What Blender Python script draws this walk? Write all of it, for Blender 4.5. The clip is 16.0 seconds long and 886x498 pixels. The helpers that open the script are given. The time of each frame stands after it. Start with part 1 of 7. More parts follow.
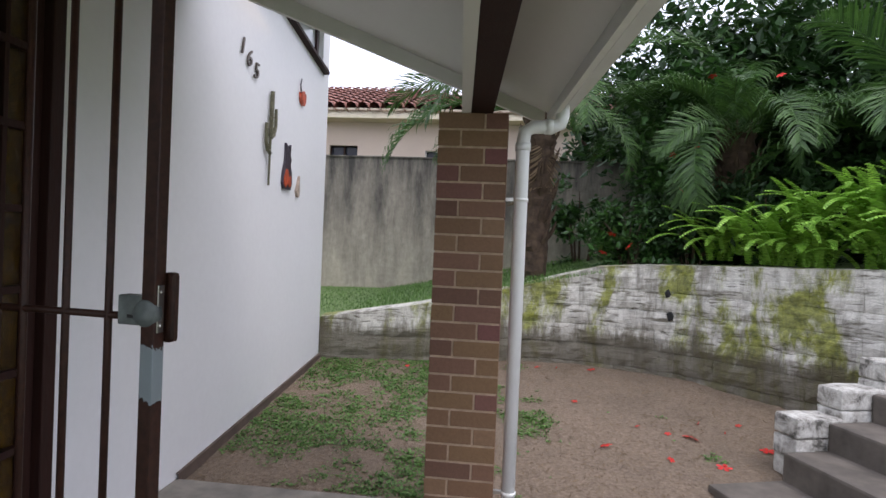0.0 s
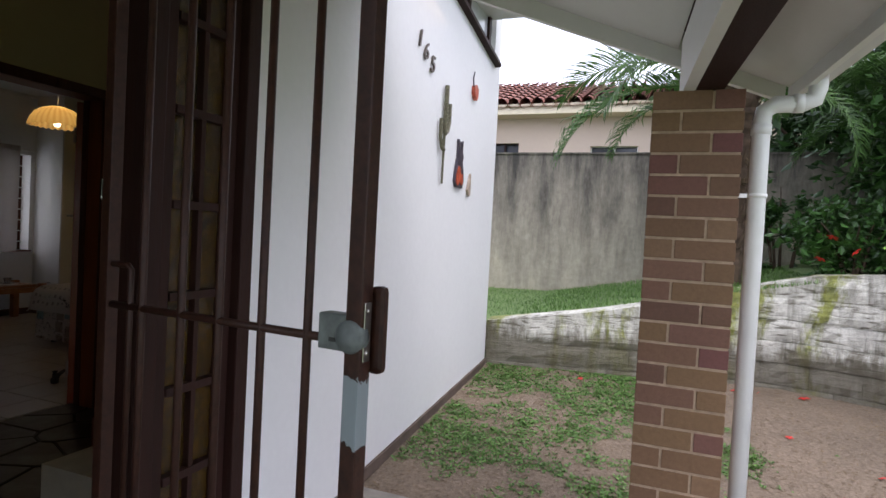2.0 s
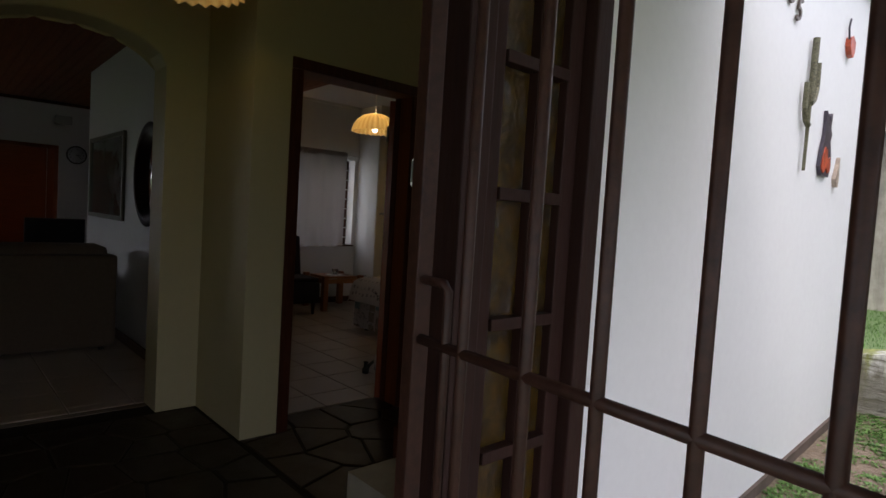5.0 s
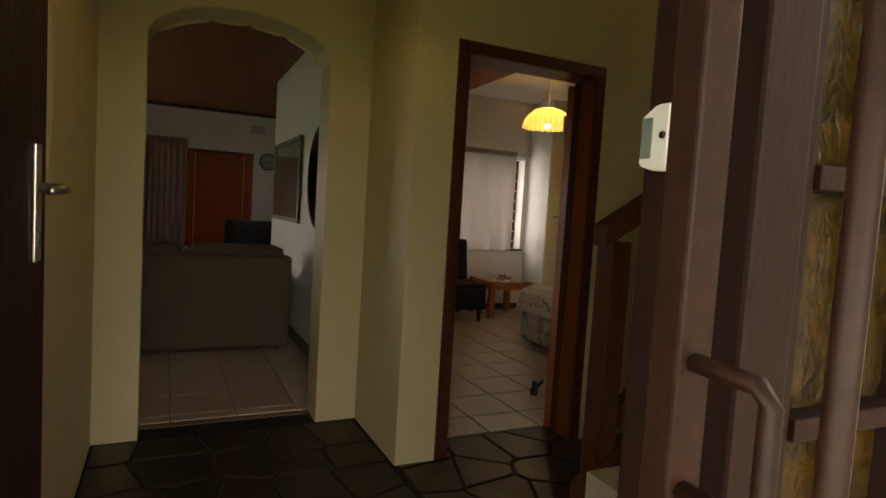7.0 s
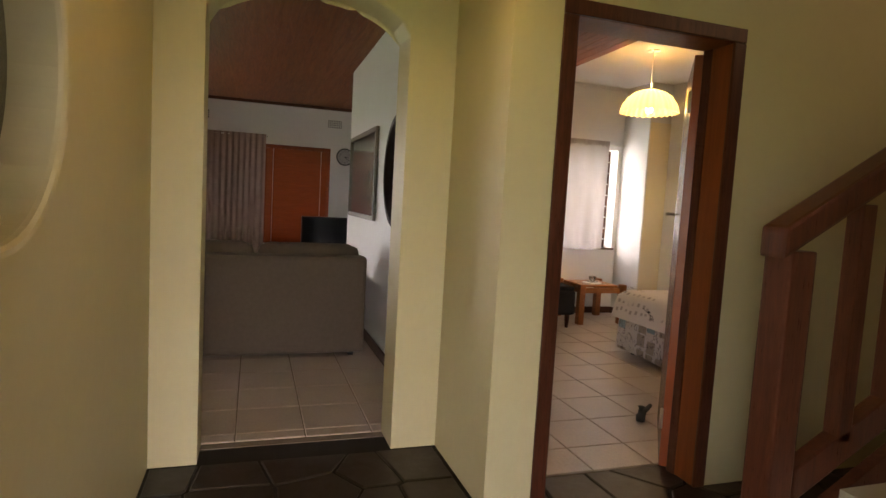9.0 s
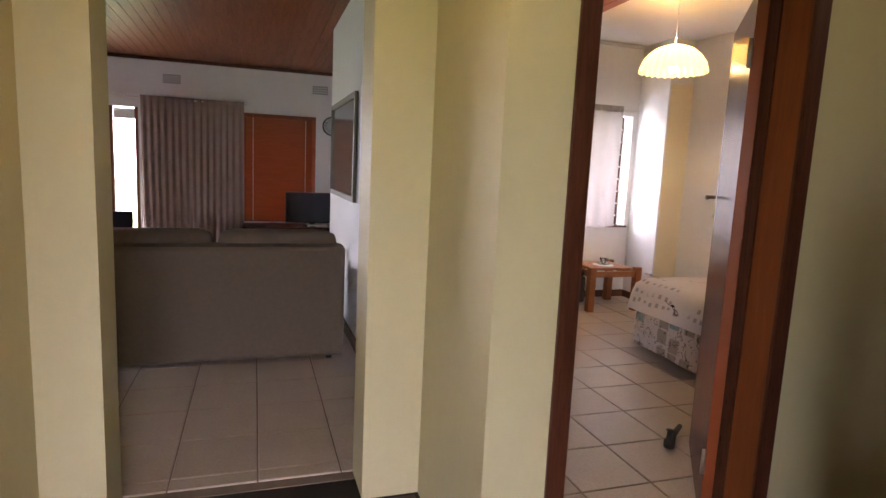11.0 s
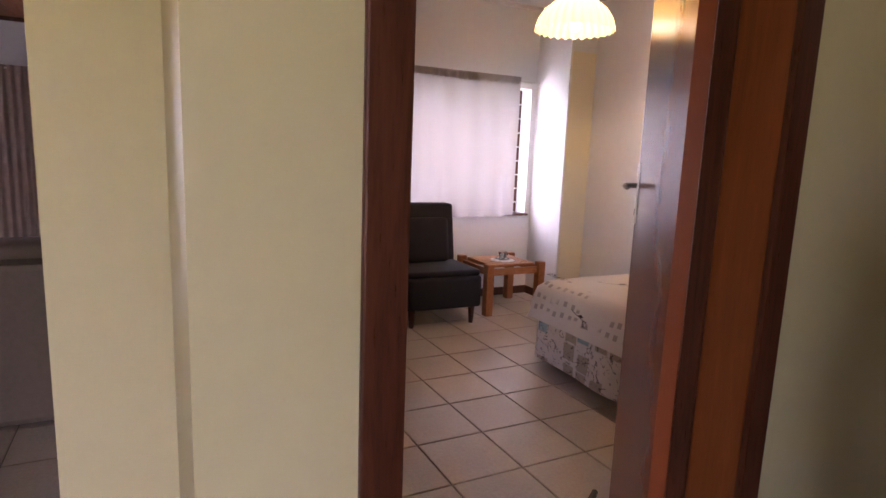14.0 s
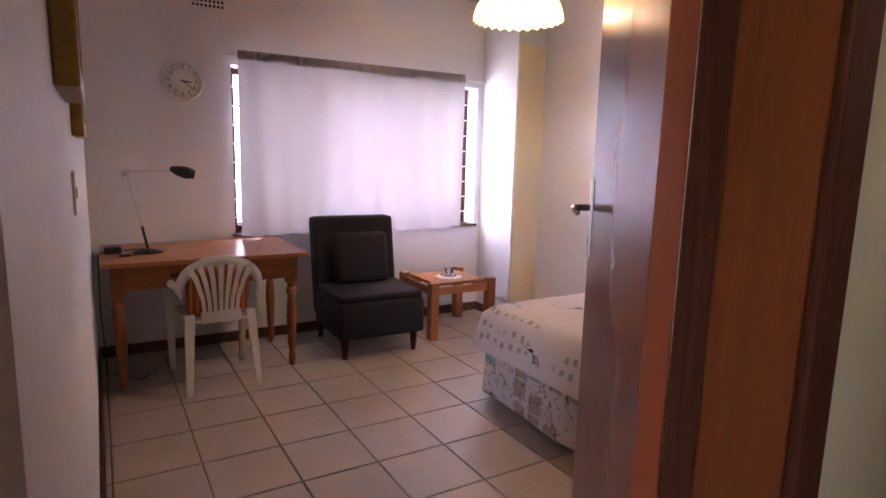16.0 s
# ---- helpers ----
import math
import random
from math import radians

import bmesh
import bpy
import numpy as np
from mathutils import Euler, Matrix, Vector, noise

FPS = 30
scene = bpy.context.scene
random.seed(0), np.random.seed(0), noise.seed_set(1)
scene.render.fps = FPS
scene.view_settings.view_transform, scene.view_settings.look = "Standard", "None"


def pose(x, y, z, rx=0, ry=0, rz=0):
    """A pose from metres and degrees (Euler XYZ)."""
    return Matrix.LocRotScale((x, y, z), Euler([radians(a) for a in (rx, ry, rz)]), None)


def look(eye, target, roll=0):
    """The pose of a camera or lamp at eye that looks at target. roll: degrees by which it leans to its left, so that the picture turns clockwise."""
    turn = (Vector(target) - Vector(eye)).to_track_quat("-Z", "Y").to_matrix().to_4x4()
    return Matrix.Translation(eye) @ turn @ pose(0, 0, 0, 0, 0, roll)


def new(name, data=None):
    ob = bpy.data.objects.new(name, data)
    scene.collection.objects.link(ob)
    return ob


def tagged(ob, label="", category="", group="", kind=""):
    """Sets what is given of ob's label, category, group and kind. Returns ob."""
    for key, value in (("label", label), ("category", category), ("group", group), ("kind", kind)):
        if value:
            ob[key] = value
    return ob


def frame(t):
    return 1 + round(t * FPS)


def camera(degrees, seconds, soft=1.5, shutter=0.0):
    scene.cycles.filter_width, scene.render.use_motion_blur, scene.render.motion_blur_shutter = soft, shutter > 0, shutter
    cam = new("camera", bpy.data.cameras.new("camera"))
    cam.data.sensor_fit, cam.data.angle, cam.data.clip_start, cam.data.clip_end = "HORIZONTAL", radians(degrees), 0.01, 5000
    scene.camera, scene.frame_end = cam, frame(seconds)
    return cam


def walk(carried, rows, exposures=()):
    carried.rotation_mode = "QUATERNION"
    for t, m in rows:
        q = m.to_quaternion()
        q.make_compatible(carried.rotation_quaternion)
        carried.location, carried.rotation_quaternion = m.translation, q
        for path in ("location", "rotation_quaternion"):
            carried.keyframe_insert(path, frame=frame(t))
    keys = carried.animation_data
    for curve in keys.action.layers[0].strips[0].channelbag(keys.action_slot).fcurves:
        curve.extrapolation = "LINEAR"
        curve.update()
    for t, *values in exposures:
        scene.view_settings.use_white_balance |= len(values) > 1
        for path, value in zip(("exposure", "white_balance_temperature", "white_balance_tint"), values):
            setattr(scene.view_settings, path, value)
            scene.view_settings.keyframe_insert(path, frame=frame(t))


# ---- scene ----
import itertools

cam = camera(74.7, 16.0)
PATH = [
    (0, (-0.014, 0.136, 1.273), (-0.232, 2.124, 1.246), 2.4),
    (0.5, (-0.102, 0.228, 1.279), (-0.469, 2.194, 1.246), 2.7),
    (1, (-0.176, 0.314, 1.275), (-0.659, 2.254, 1.235), 2.8),
    (1.5, (-0.219, 0.362, 1.277), (-0.802, 2.275, 1.231), 2.9),
    (2, (-0.282, 0.431, 1.279), (-0.999, 2.297, 1.225), 3.0),
    (2.5, (-0.353, 0.522, 1.284), (-1.238, 2.314, 1.222), 3.1),
    (3, (-0.416, 0.611, 1.291), (-1.471, 2.309, 1.22), 3.3),
    (3.5, (-0.473, 0.664, 1.29), (-1.681, 2.256, 1.206), 3.5),
    (4, (-0.564, 0.717, 1.28), (-1.891, 2.21, 1.188), 3.5),
    (4.5, (-0.672, 0.772, 1.277), (-2.089, 2.18, 1.179), 3.5),
    (5, (-0.782, 0.822, 1.268), (-2.263, 2.161, 1.159), 3.5),
    (5.2, (-0.826, 0.842, 1.266), (-2.335, 2.151, 1.155), 3.6),
    (7.3, (-1.245, 1.093, 1.266), (-3.073, 1.892, 1.130), 3.4),
    (8, (-1.413, 1.131, 1.260), (-3.282, 1.829, 1.121), 3.3),
    (8.5, (-1.533, 1.156, 1.262), (-3.417, 1.81, 1.108), 3.3),
    (9, (-1.646, 1.18, 1.272), (-3.538, 1.805, 1.104), 3.2),
    (11.5, (-2.388, 1.541, 1.355), (-4.257, 2.181, 1.044), 2.7),
    (12, (-2.506, 1.619, 1.353), (-4.353, 2.317, 1.034), 2.5),
    (12.5, (-2.642, 1.739, 1.356), (-4.467, 2.49, 1.033), 2.4),
    (13, (-2.757, 1.857, 1.354), (-4.561, 2.655, 1.03), 2.3),
    (13.5, (-2.877, 1.963, 1.344), (-4.662, 2.805, 1.018), 2.2),
    (14, (-3.026, 2.075, 1.348), (-4.784, 2.969, 1.024), 2.2),
    (14.5, (-3.156, 2.167, 1.353), (-4.881, 3.124, 1.035), 2.0),
    (15, (-3.256, 2.272, 1.357), (-4.957, 3.271, 1.043), 1.8),
    (15.5, (-3.342, 2.391, 1.374), (-5.037, 3.397, 1.061), 1.6),
    (16, (-3.404, 2.463, 1.386), (-5.099, 3.472, 1.073), 1.5),
]
EXPOSURES = [
    (0.0, 0.55, 6500, 16),
    (1.5, 0.85, 6500, 16),
    (4.0, 0.95, 6500, 14),
    (5.2, 1.00, 6800, 15),
    (7.3, 3.05, 9300, 16),
    (8.0, 3.78, 9000, 18),
    (9.0, 4.25, 7900, 20),
    (12.0, 4.60, 6600, 31),
    (13.5, 4.55, 6400, 36),
    (14.5, 4.40, 6300, 42),
    (15.5, 4.60, 6000, 44),
    (16.0, 4.70, 6000, 44),
]
walk(cam, [(t, look(eye, target, roll)) for t, eye, target, roll in PATH], EXPOSURES)

# ---- light ----
world = bpy.data.worlds.new("world")
scene.world = world
world.use_nodes = True
wn = world.node_tree
sky = wn.nodes.new("ShaderNodeTexSky")
sky.sky_type = "NISHITA"
sky.sun_disc = False
sky.sun_elevation, sky.sun_rotation = radians(55), radians(60)
sky.dust_density = 4.0
sky_grey = wn.nodes.new("ShaderNodeMixRGB")
sky_grey.blend_type = "MIX"
sky_grey.inputs[0].default_value = 0.8
sky_grey.inputs[2].default_value = (8.6, 9.2, 10.8, 1)
wn.links.new(sky.outputs[0], sky_grey.inputs[1])
wn.links.new(sky_grey.outputs[0], wn.nodes["Background"].inputs[0])
wn.nodes["Background"].inputs[1].default_value = 0.15


def lamp(name, kind, m, power, color=(1, 1, 1), size=1.0, size_y=None):
    data = bpy.data.lights.new(name, kind)
    data.energy, data.color = power, color
    if kind == "AREA":
        data.shape, data.size, data.size_y = "RECTANGLE", size, size_y or size
    elif kind == "SUN":
        data.angle = size
    else:
        data.shadow_soft_size = size
    ob = new(name, data)
    ob.matrix_world = m
    return ob


sun = lamp("sun", "SUN", look((5, -6, 14), (0, 0, 0)), 0.8, (1, 0.97, 0.93), radians(20))
lamp("window_light_bedroom", "AREA", look((-7.98, 4.34, 1.4), (-5, 4.34, 1.2)), 2.5, (0.93, 0.96, 1.0), 2.0, 1.1)
lamp("window_light_living", "AREA", look((-10.62, -1.0, 1.1), (-6, -1.0, 0.9)), 0.42, (0.93, 0.97, 1.0), 2.0, 1.7)
lamp("bulb_bedroom", "POINT", pose(-6.19, 4.58, 2.27), 1.3, (1, 0.80, 0.50), 0.04)
lamp("bulb_hall", "POINT", pose(-3.35, 1.62, 2.20), 0.72, (1, 0.68, 0.15), 0.04)
# added warm fill below the upper window's sill, brightens the stairs and hall wall
lamp("window_light_stairs", "AREA", look((-2.08, 4.5, 2.95), (-3.2, 4.0, 1.2)), 0.42, (1.0, 0.72, 0.45), 1.6, 0.4)


# ---- materials ----
def nodes_of(name, rough=0.6, metal=0.0, spec=0.5):
    m = bpy.data.materials.new(name)
    m.use_nodes = True
    b = m.node_tree.nodes["Principled BSDF"]
    b.inputs["Roughness"].default_value, b.inputs["Metallic"].default_value = rough, metal
    b.inputs["Specular IOR Level"].default_value = spec
    return m, m.node_tree, b


def coords(nt, scale=(1, 1, 1), local=False):
    tc = nt.nodes.new("ShaderNodeTexCoord")
    mp = nt.nodes.new("ShaderNodeMapping")
    mp.inputs["Scale"].default_value = scale
    if local:
        nt.links.new(tc.outputs["Object"], mp.inputs[0])
    else:
        geo = nt.nodes.new("ShaderNodeNewGeometry")
        nt.links.new(geo.outputs["Position"], mp.inputs[0])
    return mp.outputs[0]


def noise_of(nt, vec, scale, detail=6, rough=0.6, distort=0.0):
    n = nt.nodes.new("ShaderNodeTexNoise")
    n.inputs["Scale"].default_value, n.inputs["Detail"].default_value = scale, detail
    n.inputs["Roughness"].default_value, n.inputs["Distortion"].default_value = rough, distort
    nt.links.new(vec, n.inputs["Vector"])
    return n.outputs["Fac"]


def ramp(nt, fac, stops):
    r = nt.nodes.new("ShaderNodeValToRGB")
    while len(r.color_ramp.elements) < len(stops):
        r.color_ramp.elements.new(0.5)
    for e, (p, c) in zip(r.color_ramp.elements, stops):
        e.position, e.color = p, (*c, 1)
    nt.links.new(fac, r.inputs[0])
    return r.outputs[0]


def mix(nt, fac, a, b, mode="MIX"):
    n = nt.nodes.new("ShaderNodeMixRGB")
    n.blend_type = mode
    for i, v in enumerate((fac, a, b)):
        if isinstance(v, (int, float)):
            n.inputs[i].default_value = v
        elif isinstance(v, tuple):
            n.inputs[i].default_value = (*v, 1)
        else:
            nt.links.new(v, n.inputs[i])
    return n.outputs[0]


def maths(nt, op, a, b=0.5, clamp=False):
    n = nt.nodes.new("ShaderNodeMath")
    n.operation, n.use_clamp = op, clamp
    for i, v in enumerate((a, b)):
        if isinstance(v, (int, float)):
            n.inputs[i].default_value = v
        else:
            nt.links.new(v, n.inputs[i])
    return n.outputs[0]


def bump(nt, b, height, strength=0.3, dist=0.005):
    n = nt.nodes.new("ShaderNodeBump")
    n.inputs["Strength"].default_value, n.inputs["Distance"].default_value = strength, dist
    nt.links.new(height, n.inputs["Height"])
    nt.links.new(n.outputs[0], b.inputs["Normal"])


def object_random(nt):
    return nt.nodes.new("ShaderNodeObjectInfo").outputs["Random"]


def painted(name, col, rough=0.55, var=0.06, bumpy=0.25, big=1.3):
    """Painted plaster or wood: faint blotches, trowel relief."""
    m, nt, b = nodes_of(name, rough)
    v = coords(nt)
    n1, n2 = noise_of(nt, v, big, 5), noise_of(nt, v, 22, 6)
    dark = tuple(c * (1 - var * 2.2) for c in col)
    base = mix(nt, maths(nt, "MULTIPLY", n1, 0.9), col, dark)
    base = mix(nt, 0.25, base, ramp(nt, n2, [(0.3, dark), (0.7, col)]))
    nt.links.new(base, b.inputs["Base Color"])
    bump(nt, b, mix(nt, 0.5, n1, n2), bumpy, 0.006)
    return m


def wooden(name, dark, light, rough=0.35, scale=(14, 14, 1.2), rand=False, local=False):
    m, nt, b = nodes_of(name, rough, 0.0, 0.28)
    v = coords(nt, scale, local)
    n = noise_of(nt, v, 2.2, 8, 0.65, 1.2)
    f = noise_of(nt, v, 14, 4, 0.7)
    g = mix(nt, 0.35, n, f)
    c = ramp(nt, g, [(0.3, dark), (0.5, tuple((a + c) / 2 for a, c in zip(dark, light))), (0.72, light)])
    if rand:
        c = mix(nt, maths(nt, "MULTIPLY", object_random(nt), 0.5), c, dark)
    nt.links.new(c, b.inputs["Base Color"])
    nt.links.new(ramp(nt, f, [(0.2, (rough * 0.7,) * 3), (0.8, (min(1, rough * 1.4),) * 3)]), b.inputs["Roughness"])
    bump(nt, b, g, 0.15, 0.002)
    return m


def plain(name, col, rough=0.5, metal=0.0, var=0.12, scale=8):
    m, nt, b = nodes_of(name, rough, metal)
    v = coords(nt)
    n = noise_of(nt, v, scale, 6)
    nt.links.new(ramp(nt, n, [(0.3, tuple(c * (1 - var) for c in col)), (0.7, tuple(min(1, c * (1 + var * 0.5)) for c in col))]), b.inputs["Base Color"])
    bump(nt, b, noise_of(nt, v, scale * 12, 3), 0.12, 0.002)
    return m


HALL = painted("cream wall paint", (0.56, 0.50, 0.29), 0.6)
WHITE = painted("white wall paint", (0.74, 0.74, 0.74), 0.6)
SOFFIT = painted("soffit paint", (0.66, 0.65, 0.60), 0.6, 0.05, 0.1)
DARKWOOD = wooden("dark mahogany varnish", (0.035, 0.010, 0.006), (0.11, 0.035, 0.018), 0.32)
REDWOOD = wooden("red brown door wood", (0.125, 0.032, 0.009), (0.25, 0.072, 0.019), 0.42, (9, 9, 0.7))
PINE = wooden("orange pine", (0.22, 0.070, 0.024), (0.40, 0.155, 0.055), 0.33, (3, 16, 16))
EXTWOOD = wooden("weathered brown joinery", (0.0105, 0.0030, 0.0020), (0.030, 0.0082, 0.0048), 0.6)
CURTAIN = plain("taupe curtain cloth", (0.30, 0.22, 0.185), 0.9)
SOFA = plain("olive grey sofa cloth", (0.115, 0.085, 0.060), 0.95, var=0.1, scale=30)
BLACKCLOTH = plain("black upholstery", (0.010, 0.007, 0.012), 0.85, scale=40)
BLACK = plain("black plastic", (0.012, 0.012, 0.013), 0.35)
STEEL = plain("brushed steel", (0.55, 0.53, 0.50), 0.28, 1.0)
WHITEPLASTIC = plain("white plastic", (0.74, 0.74, 0.70), 0.4, var=0.05)
PVC = plain("white pvc pipe", (0.68, 0.68, 0.66), 0.35, var=0.08, scale=5)
CREAMDOOR = painted("cream cupboard paint", (0.76, 0.68, 0.50), 0.45, 0.03, 0.08)
CONCRETE = plain("grey concrete", (0.22, 0.20, 0.17), 0.9, var=0.35, scale=6)
GROUT = plain("grey grout", (0.20, 0.155, 0.115), 0.9)


# ---- mesh helpers ----
def part(name, bm, mat, parent=None, label="", smooth=False):
    me = bpy.data.meshes.new(name)
    bm.to_mesh(me)
    bm.free()
    if smooth:
        me.polygons.foreach_set("use_smooth", [True] * len(me.polygons))
    me.materials.append(mat)
    ob = new(name, me)
    ob.parent = parent
    if label:
        ob["label"] = label
    return ob


def add_box(bm, x0, x1, y0, y1, z0, z1, bevel=0.0, m=None):
    vs = [bm.verts.new(p) for p in itertools.product((x0, x1), (y0, y1), (z0, z1))]
    fs = [bm.faces.new([vs[i] for i in q]) for q in ((0, 1, 3, 2), (4, 6, 7, 5), (0, 4, 5, 1), (2, 3, 7, 6), (0, 2, 6, 4), (1, 5, 7, 3))]
    if bevel:
        es = list({e for f in fs for e in f.edges})
        r = bmesh.ops.bevel(bm, geom=es, offset=bevel, segments=2, profile=0.6, affect="EDGES")
        vs = list({v for f in r["faces"] for v in f.verts} | {v for v in vs if v.is_valid})
    if m is not None:
        for v in vs:
            v.co = m @ v.co
    return vs


def box(name, x0, x1, y0, y1, z0, z1, mat, parent=None, bevel=0.0, label="", m=None):
    bm = bmesh.new()
    add_box(bm, x0, x1, y0, y1, z0, z1, bevel, m)
    return part(name, bm, mat, parent, label)


def add_tube(bm, pts, radii, sides=10, cap=True, phase=0.0):
    """A tube along points."""
    rings = []
    pts = [Vector(p) for p in pts]
    side = None
    for i, p in enumerate(pts):
        d = (pts[min(i + 1, len(pts) - 1)] - pts[max(i - 1, 0)]).normalized()
        if side is None:
            side = d.orthogonal().normalized()
        side = (side - d * side.dot(d)).normalized()
        up = d.cross(side)
        r = radii[i] if isinstance(radii, (list, tuple)) else radii
        rings.append([bm.verts.new(p + (side * math.cos(a + phase) + up * math.sin(a + phase)) * r) for a in [2 * math.pi * k / sides for k in range(sides)]])
    for a, b in zip(rings, rings[1:]):
        for k in range(sides):
            bm.faces.new((a[k], a[(k + 1) % sides], b[(k + 1) % sides], b[k]))
    if cap:
        bm.faces.new(rings[0][::-1]), bm.faces.new(rings[-1])
    return rings


def tube(name, pts, radii, mat, parent=None, sides=10, label=""):
    bm = bmesh.new()
    add_tube(bm, pts, radii, sides)
    return part(name, bm, mat, parent, label, smooth=True)


def add_lathe(bm, profile, centre=(0, 0, 0), sides=24, axis="z"):
    rings = []
    for r, h in profile:
        ring = []
        for k in range(sides):
            a = 2 * math.pi * k / sides
            p = Vector((r * math.cos(a), r * math.sin(a), h))
            if axis == "y":
                p = Vector((p.x, p.z, p.y))
            elif axis == "x":
                p = Vector((p.z, p.x, p.y))
            ring.append(bm.verts.new(Vector(centre) + p))
        rings.append(ring)
    for a, b in zip(rings, rings[1:]):
        for k in range(sides):
            bm.faces.new((a[k], a[(k + 1) % sides], b[(k + 1) % sides], b[k]))
    for ring in (rings[0], rings[-1]):
        bm.faces.new(ring)
    bmesh.ops.recalc_face_normals(bm, faces=bm.faces)


def lathe(name, profile, mat, parent=None, centre=(0, 0, 0), sides=24, axis="z", label=""):
    bm = bmesh.new()
    add_lathe(bm, profile, centre, sides, axis)
    return part(name, bm, mat, parent, label, smooth=True)


def thing(name, x, y, z, label, category, group=""):
    ob = new(name)
    ob.location = (x, y, z)
    return tagged(ob, label, category, group)


def structure(ob, label=""):
    return tagged(ob, label, kind="structure")


def holed(name, axis, c0, c1, u0, u1, z0, z1, holes, mat, label=""):
    """A wall with thickness c0..c1 along axis, running u0..u1, with rectangular openings (a, b, za, zb)."""
    bm = bmesh.new()
    us = sorted({u0, u1, *[h[0] for h in holes], *[h[1] for h in holes]})
    zs = sorted({z0, z1, *[h[2] for h in holes], *[h[3] for h in holes]})
    solid = lambda i, j: 0 <= i < len(us) - 1 and 0 <= j < len(zs) - 1 and not any(h[0] <= us[i] < h[1] and h[2] <= zs[j] < h[3] for h in holes)
    P = lambda c, u, z: (c, u, z) if axis == "x" else (u, c, z)
    cache = {}

    def V(c, u, z):
        k = (c, u, z)
        if k not in cache:
            cache[k] = bm.verts.new(P(c, u, z))
        return cache[k]

    for i in range(len(us) - 1):
        for j in range(len(zs) - 1):
            if not solid(i, j):
                continue
            a, b, c, d = us[i], us[i + 1], zs[j], zs[j + 1]
            for k in (c0, c1):
                bm.faces.new((V(k, a, c), V(k, b, c), V(k, b, d), V(k, a, d)))
            for (ni, nj, p, q) in ((i - 1, j, (a, c), (a, d)), (i + 1, j, (b, c), (b, d)), (i, j - 1, (a, c), (b, c)), (i, j + 1, (a, d), (b, d))):
                if not solid(ni, nj):
                    bm.faces.new((V(c0, *p), V(c1, *p), V(c1, *q), V(c0, *q)))
    bmesh.ops.recalc_face_normals(bm, faces=bm.faces)
    return structure(part(name, bm, mat), label)


# ---- shell of the house ----
SLATE_GROUT = plain("dark slate grout", (0.016, 0.012, 0.009), 0.9)
structure(box("floor", -4.60, -2.10, 0.55, 5.7, -0.12, -0.012, SLATE_GROUT), "dark slate entrance floor")
floor_tiled = structure(box("floor_bedroom", -8.0, -3.995, 2.17, 7.0, -0.12, -0.008, GROUT), "tiled bedroom floor with brown grout")
floor_living = structure(box("floor_living", -10.9, -4.60, -4.0, 2.17, -0.12, -0.008, GROUT), "tiled living room floor with brown grout")
structure(box("floor_living_far", -10.9, -8.05, 2.17, 4.0, -0.12, -0.008, GROUT), "tiled floor past the partition")

# hall
HT = 3.3
holed("wall_bedroom_door", "x", -3.935, -3.75, 2.335, 5.7, 0, HT, [(2.335, 3.226, 0, 2.09)], HALL, "cream wall round the bedroom door")
structure(box("wall_hall_block", -4.42, -3.75, 2.11, 2.335, 0, HT, HALL), "cream plastered corner pier")
structure(box("wall_hall_side", -4.42, -1.60, 0.45, 0.60, 0, HT, HALL), "wall behind the porthole")
holed("wall_end", "x", -1.86, -1.62, 0.0, 0.72, -0.2, HT, [], WHITE, "white entrance wall")
structure(box("wall_over_entrance", -1.86, -1.555, 0.72, 1.942, 2.15, HT, WHITE), "white wall over the entrance frame")
structure(box("wall_pier", -1.905, -1.555, 1.942, 2.065, -0.25, HT, WHITE), "narrow white pier beside the entrance")


